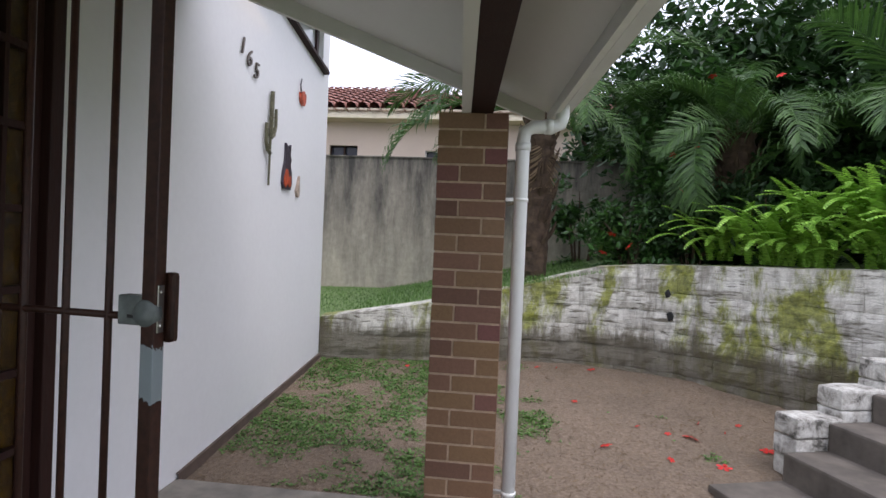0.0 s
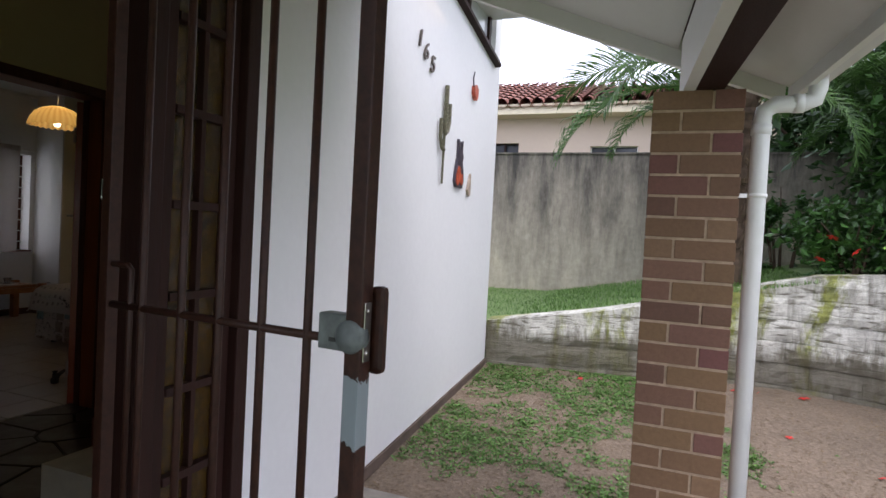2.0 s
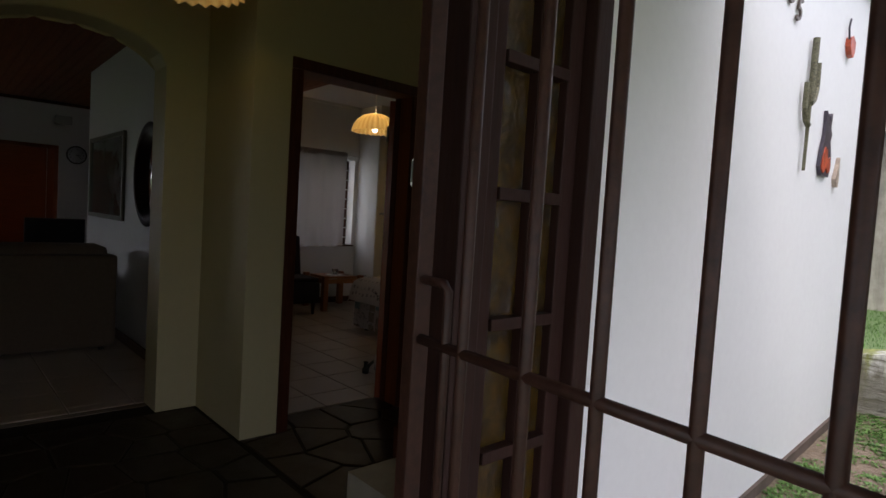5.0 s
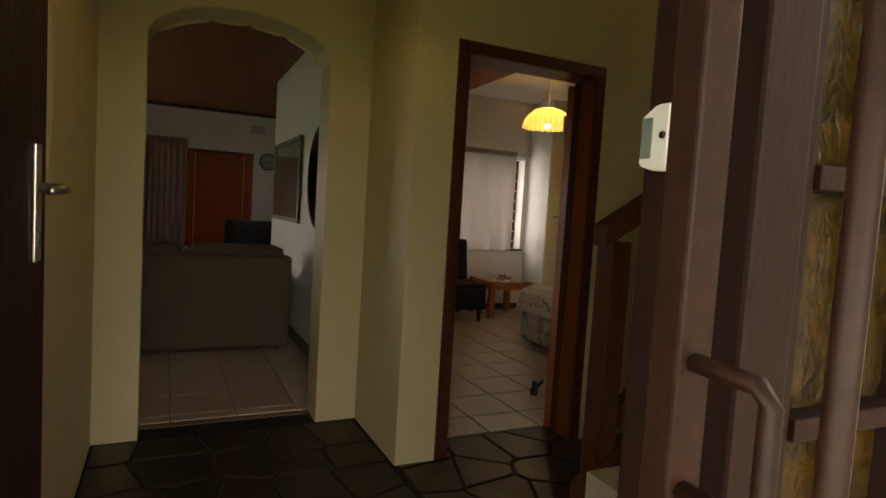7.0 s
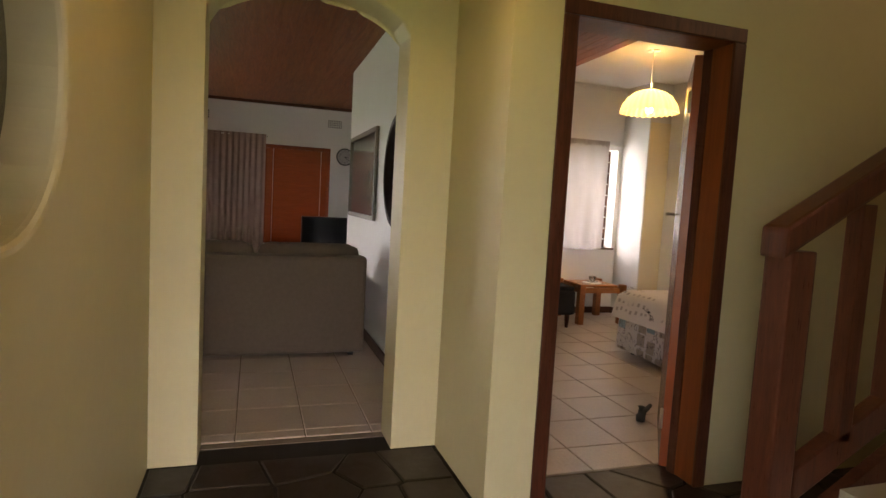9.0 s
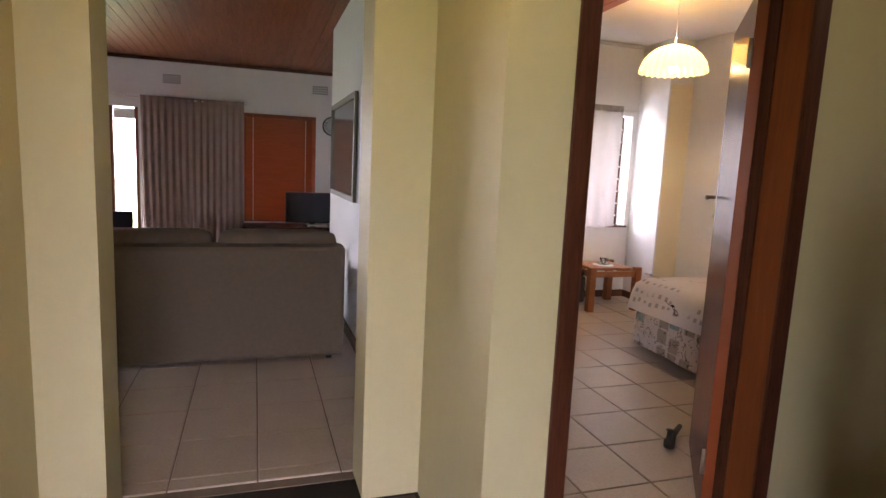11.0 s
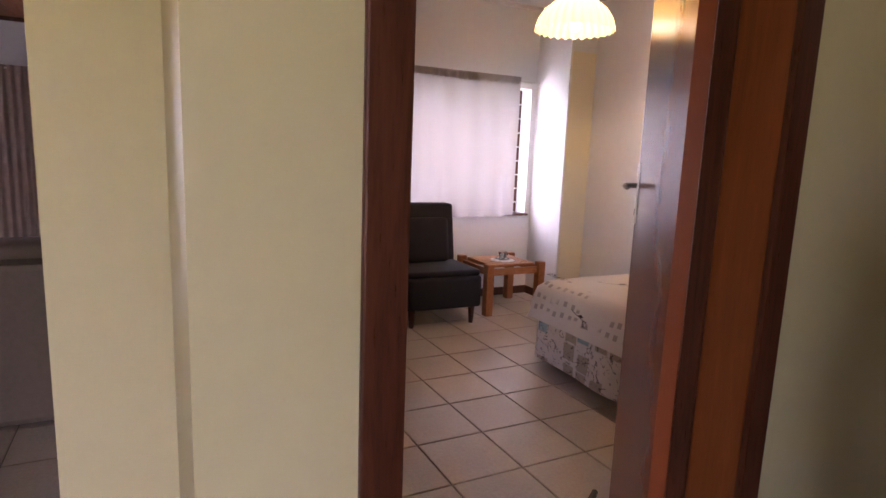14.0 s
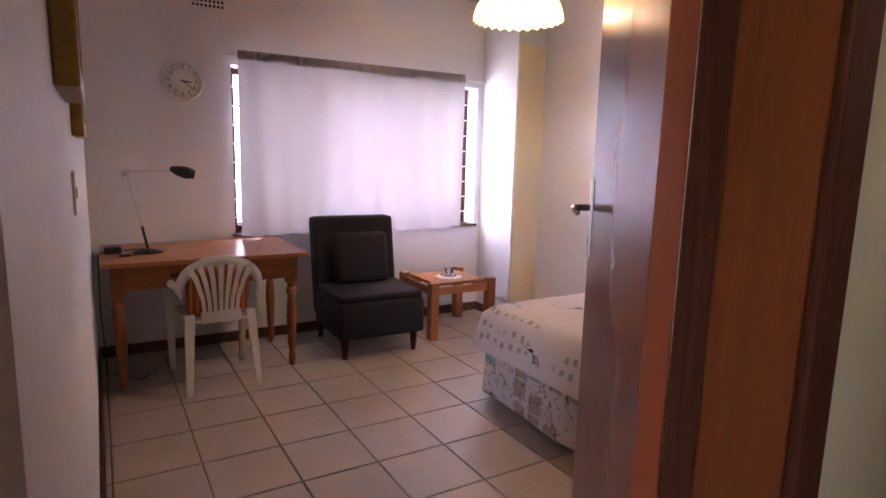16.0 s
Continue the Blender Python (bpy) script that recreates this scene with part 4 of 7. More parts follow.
structure(box("window_sill_bedroom", -8.0, -7.72, 3.28, 5.38, 0.78, 0.80, SKIRT, bevel=0.003), "brown window sill")
win = new("window_bedroom")
structure(win, "brown steel framed window with white burglar bars")
for y in (3.30, 3.98, 4.67, 5.32):
    box("window_frame", -7.95, -7.91, y, y + 0.045, 0.80, 1.98, DARKWOOD, win)
for z in (0.80, 1.935):
    box("window_frame", -7.949, -7.911, 3.345, 5.32, z, z + 0.04, DARKWOOD, win)
for y0, y1 in ((3.345, 3.98), (4.025, 4.67), (4.715, 5.32)):
    pane = box("pane", -7.932, -7.928, y0, y1, 0.84, 1.935, GLASS, win)
    pane.visible_shadow = False
for k in range(8):
    z = 0.90 + 0.135 * k
    tube("burglar_bar", [(-7.88, 3.30, z), (-7.88, 5.36, z)], 0.006, WHITEPLASTIC, win, 6)

SHEER, nt, b = nodes_of("translucent pale curtain", 0.9)
v = coords(nt, (1, 1, 1))
wv = noise_of(nt, coords(nt, (160, 160, 160)), 1.0, 3)
nt.links.new(mix(nt, wv, (0.56, 0.50, 0.49), (0.68, 0.62, 0.61)), b.inputs["Base Color"])
tr = nt.nodes.new("ShaderNodeBsdfTranslucent")
tr.inputs[0].default_value = (0.092, 0.084, 0.080, 1)
mx = nt.nodes.new("ShaderNodeMixShader")
mx.inputs[0].default_value = 0.5
nt.links.new(b.outputs[0], mx.inputs[1]), nt.links.new(tr.outputs[0], mx.inputs[2])
nt.links.new(mx.outputs[0], nt.nodes["Material Output"].inputs["Surface"])


def drape(name, x, y0, y1, z0, z1, waves, depth, mat, parent=None, label="", seed=0, gather=0.0, head=0.05):
    """Hanging cloth in folds, thin but with a turned hem."""
    bm = bmesh.new()
    n, m = int(waves * 10), 14
    grid = []
    for i in range(n + 1):
        u = i / n
        col = []
        for j in range(m + 1):
            w = j / m
            zz = z1 + (z0 - z1) * w
            a = 2 * math.pi * waves * u + 1.4 * noise.noise((u * 4, seed, w * 0.5))
            amp = depth * (0.45 + 0.55 * w) * (0.7 + 0.6 * noise.noise((u * 6, 3 + seed, w)))
            xx = x + amp * math.sin(a) + depth * 0.6 * noise.noise((u * 3, w * 2, seed + 9))
            yy = y0 + (y1 - y0) * u + gather * (noise.noise((u * 9, w, seed)) * 0.02)
            if j == m:
                zz += 0.012 * noise.noise((u * 8, seed, 1.5))
            if zz > z1 - head and depth > 0.015:
                xx += 0.006 * math.sin(a * 3)
            col.append(bm.verts.new((xx, yy, zz)))
        grid.append(col)
    for i in range(n):
        for j in range(m):
            bm.faces.new((grid[i][j], grid[i + 1][j], grid[i + 1][j + 1], grid[i][j + 1]))
    bmesh.ops.recalc_face_normals(bm, faces=bm.faces)
    return part(name, bm, mat, parent, label, smooth=True)


blind = thing("short_curtain", -7.66, 4.26, 2.04, "short unlined off-white curtain drawn across the bedroom window", "curtain")
at(drape("cloth", -7.665, 3.33, 5.17, 0.785, 2.06, 8, 0.030, SHEER, seed=4), blind)
at(drape("heading", -7.655, 3.33, 5.17, 2.005, 2.07, 40, 0.007, SHEER, seed=2), blind)
at(tube("rail", [(-7.69, 3.25, 2.03), (-7.69, 5.40, 2.03)], 0.006, WHITEPLASTIC, sides=8), blind)
at(tube("cord", [(-7.70, 5.395, 2.03), (-7.70, 5.395, 0.35)], 0.002, WHITEPLASTIC, sides=6), blind)

# cupboards
def cupboard_door(name_label, x0, y0, x1, y1, z1, handle_side):
    ob = thing("cupboard", x0, y0, 0, name_label, "built-in cupboard", "bedroom cupboards")
    m = leaf_matrix(x0, y0, x1 - x0, y1 - y0)
    L = math.hypot(x1 - x0, y1 - y0)
    at(box("carcass", 0.0, L, 0.022, 0.05, 0.0, z1 + 0.01, DARKWOOD, m=m), ob)
    at(box("door", 0.005, L - 0.005, 0.0, 0.020, 0.06, z1, CREAMDOOR, bevel=0.002, m=m), ob)
    at(box("plinth", 0.0, L, 0.004, 0.021, 0.0, 0.055, CREAMDOOR, m=m), ob)
    return ob


cupboard_door("tall flush cream cupboard door beside the window wall", -7.265, 5.43, -7.265, 5.99, 2.28, 1)
cupboard_door("tall flush cream cupboard door in the corner of the bedroom", -7.24, 6.0, -6.66, 6.0, 2.28, 1)
cupboard_door("tall flush cream cupboard door next to the bed", -6.65, 6.0, -6.08, 6.0, 2.28, 1)
structure(box("wall_above_cupboards", -7.27, -3.937, 6.02, 6.10, 0, 2.72, WHITE), "white bulkhead round the cupboards")

# clock
def wall_clock(name, pose_m, r, rim, face_col, label, digits=True):
    ob = new(name)
    tagged(ob, label, "wall clock")
    ob.matrix_world = pose_m
    lathe("case", [(r * 0.98, 0.0), (r, 0.012), (r * 0.97, 0.026), (r * 0.90, 0.030), (r * 0.86, 0.024), (r * 0.86, 0.010)], rim, ob, sides=40)
    lathe("dial", [(r * 0.86, 0.010), (r * 0.86, 0.0115)], face_col, ob, sides=40)
    bm = bmesh.new()
    for k in range(60):
        a = math.radians(90 - 6 * k)
        l0, w = (0.80, 0.0015) if k % 5 else (0.77, 0.003)
        add_box(bm, r * l0, r * 0.83, -w / 2 * r / 0.1, w / 2 * r / 0.1, 0.0118, 0.0124, 0, Matrix.Rotation(a, 4, "Z"))
    part("minute_marks", bm, BLACK, ob)
    if digits:
        for k in range(1, 13):
            cu = bpy.data.curves.new("numeral", "FONT")
            cu.body, cu.size, cu.align_x, cu.align_y = str(k), r * 0.27, "CENTER", "CENTER"
            tmp = new("numeral", cu)
            me = bpy.data.meshes.new_from_object(tmp.evaluated_get(bpy.context.evaluated_depsgraph_get()))
            bpy.data.objects.remove(tmp)
            me.materials.clear()
            me.materials.append(BLACK)
            num = new("numeral", me)
            num.parent = ob
            a = math.radians(90 - 30 * k)
            num.location = (r * 0.63 * math.cos(a), r * 0.63 * math.sin(a), 0.0125)
    for nm, ang, ln, w in (("hour_pointer", 90 - (30 * 3 + 9), 0.42, 0.06), ("minute_pointer", 90 - 6 * 21.5, 0.68, 0.04)):
        bm = bmesh.new()
        add_box(bm, -r * 0.08, r * ln, -r * w / 2, r * w / 2, 0.0135, 0.0150, 0, Matrix.Rotation(math.radians(ang), 4, "Z"))
        part(nm, bm, BLACK, ob)
    return ob


DIAL = plain("white clock dial", (0.74, 0.72, 0.68), 0.4, var=0.04)
facing_x = Matrix(((0, 0, 1, 0), (1, 0, 0, 0), (0, 1, 0, 0), (0, 0, 0, 1)))
wall_clock("wall_clock", Matrix.Translation((-7.75, 2.985, 1.843)) @ facing_x, 0.135, WHITEPLASTIC, DIAL, "round white plastic wall clock with black numerals")
wall_clock("wall_clock_dark", Matrix.Translation((-10.5, 2.47, 1.83)) @ facing_x, 0.13, BLACK, plain("grey dial", (0.42, 0.42, 0.44), 0.4), "round wall clock with a black rim")


def air_vent(y0, y1, z0, z1, x, label):
    bm = bmesh.new()
    add_box(bm, x, x + 0.006, y0, y1, z0, z1)
    base = part("air_vent", bm, WHITE)
    tagged(base, label, "air vent")
    bm = bmesh.new()
    nx, nz = 8, 4
    for i in range(nx):
        for j in range(nz):
            yy, zz = y0 + (y1 - y0) * (i + 0.5) / nx, z0 + (z1 - z0) * (j + 0.5) / nz
            add_box(bm, x + 0.006, x + 0.0075, yy - (y1 - y0) / nx * 0.3, yy + (y1 - y0) / nx * 0.3, zz - (z1 - z0) / nz * 0.3, zz + (z1 - z0) / nz * 0.3)
    part("holes", bm, BLACK, base)
    return base


air_vent(3.06, 3.27, 2.33, 2.45, -7.75, "white square-holed air vent high on the bedroom wall")
air_vent(0.36, 0.57, 2.23, 2.35, -10.5, "white square-holed air vent above the curtain")
air_vent(2.20, 2.41, 2.24, 2.36, -10.5, "white square-holed air vent above the clock")

# desk
PINE_L = wooden("honey pine lengthwise", (0.25, 0.085, 0.028), (0.45, 0.19, 0.068), 0.28, (16, 2.5, 16))
desk = thing("desk", -7.35, 3.03, 0, "honey pine desk with two drawers and turned legs below the window", "desk")
at(box("desktop", -7.70, -6.94, 2.445, 3.585, 0.742, 0.770, PINE_L, bevel=0.006), desk)
at(box("apron", -7.04, -7.02, 2.56, 3.50, 0.60, 0.742, PINE_L), desk)
at(box("apron", -7.66, -7.64, 2.56, 3.50, 0.60, 0.742, PINE_L), desk)
at(box("apron", -7.62, -7.06, 3.515, 3.535, 0.60, 0.742, PINE), desk)
at(box("apron", -7.62, -7.06, 2.495, 2.515, 0.60, 0.742, PINE), desk)
for y0, y1 in ((2.60, 3.02), (3.05, 3.46)):
    dr = at(box("drawer", -7.019, -7.004, y0, y1, 0.622, 0.728, PINE_L, bevel=0.003), desk)
    yc = (y0 + y1) / 2
    kn = box("knob", -7.003, -6.985, yc - 0.022, yc + 0.022, 0.662, 0.688, DARKWOOD, bevel=0.005)
    kn.parent = dr
for x in (-7.62, -7.07):
    for y in (2.525, 3.505):
        bm = bmesh.new()
        add_box(bm, x - 0.035, x + 0.035, y - 0.035, y + 0.035, 0.56, 0.7415, 0.003)
        add_lathe(bm, [(0.014, 0.0), (0.020, 0.012), (0.024, 0.07), (0.017, 0.10), (0.025, 0.14), (0.032, 0.34), (0.026, 0.45), (0.020, 0.47), (0.034, 0.49), (0.034, 0.515), (0.022, 0.53), (0.030, 0.559)], (x, y, 0.0), 16)
        at(part("leg", bm, PINE, smooth=False), desk)

# desk lamp, adapter and cable
dl = thing("desk_lamp", -7.28, 2.70, 0.77, "slim black desk lamp with a wire arm on the pine desk", "desk lamp")
at(lathe("base", [(0.085, 0.0), (0.085, 0.006), (0.03, 0.022), (0.0, 0.026)], BLACK, centre=(-7.28, 2.70, 0.771)), dl)
at(tube("lower_arm", [(-7.28, 2.70, 0.79), (-7.285, 2.675, 0.93)], 0.008, BLACK, sides=8), dl)
at(tube("wire_arm", [(-7.285, 2.675, 0.92), (-7.30, 2.61, 1.245)], 0.0025, STEEL, sides=6), dl)
at(tube("upper_arm", [(-7.30, 2.56, 1.252), (-7.27, 2.86, 1.262)], 0.0035, STEEL, sides=6), dl)
at(tube("joint", [(-7.30, 2.585, 1.235), (-7.30, 2.625, 1.26)], 0.014, STEEL, sides=10), dl)
at(tube("shade", [(-7.27, 2.84, 1.275), (-7.268, 2.88, 1.262), (-7.265, 2.93, 1.25), (-7.263, 2.975, 1.24)], [0.014, 0.030, 0.038, 0.028], BLACK, sides=14), dl)
ad = thing("power_adapter", -7.33, 2.52, 0.77, "black power adapter with a cable on the pine desk", "power adapter")
at(box("body", -7.37, -7.28, 2.47, 2.56, 0.771, 0.812, BLACK, bevel=0.006), ad)
at(tube("cable", [(-7.28, 2.56, 0.79), (-7.24, 2.62, 0.80), (-7.27, 2.68, 0.795), (-7.20, 2.66, 0.774), (-7.17, 2.56, 0.774)], 0.003, BLACK, sides=6), ad)
at(box("switch", -7.19, -7.15, 2.54, 2.60, 0.7715, 0.784, BLACK, bevel=0.004), ad)
at(tube("mains_cable", [(-7.33, 2.47, 0.785), (-7.33, 2.436, 0.76), (-7.34, 2.432, 0.40), (-7.36, 2.45, 0.02), (-7.2, 2.62, 0.008), (-7.35, 2.72, 0.008)], 0.004, BLACK, sides=6), ad)

# white plastic armchair with an orange striped cushion
GARDENPLASTIC = plain("white garden chair plastic", (0.70, 0.67, 0.62), 0.45, var=0.05)
pc = new("plastic_chair")
tagged(pc, "white plastic garden armchair pushed in at the pine desk", "chair")


def slab_path(bm, pts, w, t):
    """A ribbon of width w (along the local side) and thickness t along points."""
    pts = [Vector(p) for p in pts]
    rows = []
    for i, p in enumerate(pts):
        d = (pts[min(i + 1, len(pts) - 1)] - pts[max(0, i - 1)]).normalized()
        side = d.cross(Vector((0, 1, 0)))
        side = side.normalized() if side.length > 0.1 else Vector((1, 0, 0))
        nrm = side.cross(d).normalized()
        ww = w[i] if isinstance(w, list) else w
        rows.append([bm.verts.new(p + side * a * ww / 2 + nrm * c * t / 2) for a, c in ((-1, -1), (1, -1), (1, 1), (-1, 1))])
    for a, c in zip(rows, rows[1:]):
        for k in range(4):
            bm.faces.new((a[k], a[(k + 1) % 4], c[(k + 1) % 4], c[k]))
    bm.faces.new(rows[0]), bm.faces.new(rows[-1])


# chair coordinates: x across, y towards its back, z up; seat at 0.43
bm = bmesh.new()
n = 18
back_outer, back_inner = [], []
for k in range(n + 1):
    a = math.pi * k / n
    back_outer.append((0.275 * math.cos(a), 0.20 + 0.05 * math.sin(a), 0.60 + 0.20 * math.sin(a) ** 0.8))
slab = back_outer
rows = []
for i, p in enumerate(slab):
    a = math.pi * i / n
    inn = (p[0] * 0.86, p[1] - 0.004, p[2] - 0.055)
    rows.append([bm.verts.new(q) for q in ((p[0], p[1] + 0.012, p[2]), inn, (inn[0], inn[1] - 0.012, inn[2]), (p[0], p[1] - 0.012, p[2]))])
for a, c in zip(rows, rows[1:]):
    for k in range(4):
        bm.faces.new((a[k], a[(k + 1) % 4], c[(k + 1) % 4], c[k]))
bm.faces.new(rows[0]), bm.faces.new(rows[-1])
bmesh.ops.recalc_face_normals(bm, faces=bm.faces)
part("top_rail", bm, GARDENPLASTIC, pc, smooth=True)
for k in range(-3, 4):
    bm = bmesh.new()
    slab_path(bm, [(k * 0.033, 0.205, 0.43), (k * 0.038, 0.215, 0.55), (k * 0.050, 0.235, 0.66), (k * 0.066, 0.244, 0.765 - abs(k) * 0.008)], [0.024, 0.024, 0.030, 0.038], 0.008)
    bmesh.ops.recalc_face_normals(bm, faces=bm.faces)
    part("back_slat", bm, GARDENPLASTIC, pc)
for s in (-1, 1):
    bm = bmesh.new()
    add_tube(bm, [(s * 0.255, 0.20, 0.62), (s * 0.28, 0.05, 0.625), (s * 0.275, -0.12, 0.625), (s * 0.262, -0.20, 0.60)], [0.022, 0.026, 0.028, 0.022], 10)
    part("armrest", bm, GARDENPLASTIC, pc, smooth=True)
    for (x0, y0, z0, x1, y1, z1) in ((s * 0.262, -0.20, 0.61, s * 0.245, -0.24, 0.0), (s * 0.195, 0.19, 0.46, s * 0.225, 0.26, 0.0)):
        bm = bmesh.new()
        for yy in (0,):
            a = [bm.verts.new((x0 + u * 0.032, y0 + w * 0.018, z0)) for u, w in ((-1, -1), (1, -1), (1, 1), (-1, 1))]
            c = [bm.verts.new((x1 + u * 0.020, y1 + w * 0.016, z1)) for u, w in ((-1, -1), (1, -1), (1, 1), (-1, 1))]
            for k in range(4):
                bm.faces.new((a[k], a[(k + 1) % 4], c[(k + 1) % 4], c[k]))
            bm.faces.new(a), bm.faces.new(c)
        bmesh.ops.bevel(bm, geom=list(bm.edges), offset=0.004, segments=2, affect="EDGES")
        bmesh.ops.recalc_face_normals(bm, faces=bm.faces)
        part("leg", bm, GARDENPLASTIC, pc)
bm = bmesh.new()
add_box(bm, -0.225, 0.225, -0.22, 0.21, 0.40, 0.425, 0.01)
part("seat", bm, GARDENPLASTIC, pc)
box("back_panel", -0.13, 0.13, 0.198, 0.212, 0.40, 0.47, GARDENPLASTIC, pc, 0.005)
STRIPE, nt, b = nodes_of("orange striped cushion cloth", 0.9)
v = coords(nt, (1, 1, 1), True)
sep = nt.nodes.new("ShaderNodeSeparateXYZ")
nt.links.new(v, sep.inputs[0])
w = maths(nt, "SINE", maths(nt, "MULTIPLY", sep.outputs[0], 150.0), 0.0)
nt.links.new(ramp(nt, w, [(0.35, (0.40, 0.09, 0.025)), (0.65, (0.62, 0.27, 0.05))]), b.inputs["Base Color"])
cush = new("cushion")
tagged(cush, "orange and red striped cushion on the white plastic chair", "cushion")
bm = bmesh.new()
add_box(bm, -0.20, 0.20, -0.045, 0.045, -0.15, 0.15, 0.04)
part("cover", bm, STRIPE, cush, smooth=True)
CH = pose(-7.08, 3.03, 0.0, 0, 0, -88) @ Matrix.Diagonal((0.87, 1, 1, 1))
pc.matrix_world = CH
cush.matrix_world = CH @ pose(0.0, 0.135, 0.575, -12, 0, 0)

# black armless chair
ac = new("armless_chair")
tagged(ac, "black upholstered armless slipper chair below the window", "armchair")
bm = bmesh.new()
add_box(bm, -0.295, 0.295, -0.36, 0.20, 0.14, 0.40, 0.035)
part("seat", bm, BLACKCLOTH, ac, smooth=True)
bm = bmesh.new()
add_box(bm, -0.285, 0.285, -0.34, 0.14, 0.395, 0.445, 0.02)
part("seat_cushion", bm, BLACKCLOTH, ac, smooth=True)
bm = bmesh.new()
vs = add_box(bm, -0.295, 0.295, 0.12, 0.26, 0.20, 0.92, 0.03)
for vtx in bm.verts:
    vtx.co.y += (vtx.co.z - 0.3) * 0.16
part("backrest", bm, BLACKCLOTH, ac, smooth=True)
for x in (-0.24, 0.24):
    for y in (-0.30, 0.24):
        lathe("leg", [(0.018, 0.0), (0.030, 0.145)], DARKWOOD, ac, centre=(x, y, 0), sides=4)
ac.matrix_world = pose(-7.31, 4.12, 0, 0, 0, 88) @ Matrix.Diagonal((1.08, 1.04, 1, 1))
pl = new("black_pillow")
tagged(pl, "black square pillow leaning on the armless chair", "pillow")
bm = bmesh.new()
add_box(bm, -0.21, 0.21, -0.05, 0.05, -0.19, 0.19, 0.045)
part("cover", bm, plain("dark plum cloth", (0.015, 0.011, 0.017), 0.9), pl, smooth=True)
pl.matrix_world = pose(-7.33, 4.13, 0, 0, 0, 90) @ pose(0, 0.075, 0.625, -9, 0, 0)

# low pine table
lt = thing("low_table", -7.27, 4.80, 0, "low orange pine lamp table with chunky legs by the bedroom window", "side table")
LEGS = [(-7.12, 4.60), (-7.12, 5.12), (-7.60, 4.60), (-7.60, 5.12)]
at(box("tabletop", -7.565, -7.155, 4.635, 5.085, 0.405, 0.43, PINE_L, bevel=0.004), lt)
for x, y in LEGS:
    bm = bmesh.new()
    add_box(bm, x - 0.035, x + 0.035, y - 0.035, y + 0.035, 0.0, 0.445, 0.008)
    at(part("leg", bm, PINE), lt)
at(box("apron", -7.13, -7.11, 4.635, 5.085, 0.345, 0.404, PINE_L), lt)
at(box("apron", -7.61, -7.59, 4.635, 5.085, 0.345, 0.404, PINE_L), lt)
at(box("apron", -7.565, -7.155, 4.59, 4.61, 0.345, 0.404, PINE), lt)
at(box("apron", -7.565, -7.155, 5.11, 5.13, 0.345, 0.404, PINE), lt)
doily = thing("doily", -7.33, 4.86, 0.43, "white crocheted doily on the low pine table", "doily")
bm = bmesh.new()
ring = [bm.verts.new((-7.33 + (0.105 + 0.008 * math.cos(k * math.pi / 2)) * math.cos(k * math.pi / 24), 4.86 + (0.105 + 0.008 * math.cos(k * math.pi / 2)) * math.sin(k * math.pi / 24), 0.4315)) for k in range(48)]
f = bm.faces.new(ring)
ex = bmesh.ops.extrude_face_region(bm, geom=[f])
for vtx in [g for g in ex["geom"] if isinstance(g, bmesh.types.BMVert)]:
    vtx.co.z += 0.003
bmesh.ops.recalc_face_normals(bm, faces=bm.faces)
at(part("cloth", bm, WHITEPLASTIC), doily)
GLASS2, nt, b = nodes_of("thick clear glass", 0.03)
b.inputs["Base Color"].default_value = (0.95, 0.97, 0.98, 1)
b.inputs["Transmission Weight"].default_value = 0.9
cup = thing("glass_cup", -7.33, 4.86, 0.435, "clear glass cup and saucer on the doily", "cup")
at(lathe("cup", [(0.0, 0.004), (0.026, 0.004), (0.040, 0.06), (0.042, 0.062), (0.036, 0.06), (0.024, 0.010), (0.0, 0.010)], GLASS2, centre=(-7.33, 4.86, 0.444), sides=24), cup)
at(lathe("saucer", [(0.0, 0.0), (0.035, 0.0), (0.068, 0.010), (0.066, 0.013), (0.035, 0.005), (0.0, 0.004)], GLASS2, centre=(-7.33, 4.86, 0.436), sides=24), cup)
at(tube("handle", [(-7.33, 4.90, 0.495), (-7.33, 4.925, 0.488), (-7.33, 4.92, 0.468), (-7.33, 4.897, 0.462)], 0.004, GLASS2, sides=8), cup)

# bed
BEDX0, BEDX1, BEDY0, BEDY1 = -6.02, -4.62, 4.33, 5.98
VALANCE, nt, b = nodes_of("patchwork print valance", 0.9)
v = coords(nt)
mp = nt.nodes.new("ShaderNodeMapping")
mp.inputs["Scale"].default_value = (7.5, 7.5, 7.5)
nt.links.new(v, mp.inputs[0])
vor = nt.nodes.new("ShaderNodeTexVoronoi")
vor.distance, vor.inputs["Scale"].default_value, vor.inputs["Randomness"].default_value = "CHEBYCHEV", 1.0, 0.45
nt.links.new(mp.outputs[0], vor.inputs["Vector"])
sepc = nt.nodes.new("ShaderNodeSeparateColor")
nt.links.new(vor.outputs["Color"], sepc.inputs[0])
patch = ramp(nt, sepc.outputs[0], [(0.0, (0.60, 0.54, 0.50)), (0.38, (0.60, 0.54, 0.50)), (0.40, (0.26, 0.36, 0.40)), (0.60, (0.30, 0.40, 0.44)), (0.62, (0.37, 0.31, 0.25)), (0.85, (0.37, 0.31, 0.25)), (0.87, (0.56, 0.53, 0.54))])
patch = mix(nt, ramp(nt, vor.outputs["Distance"], [(0.36, (0, 0, 0)), (0.40, (1, 1, 1))]), patch, (0.62, 0.56, 0.53))
ink = ramp(nt, noise_of(nt, v, 17, 3, 0.5, 2.5), [(0.57, (1, 1, 1)), (0.61, (0.35, 0.32, 0.32)), (0.66, (0.3, 0.28, 0.28)), (0.69, (1, 1, 1))])
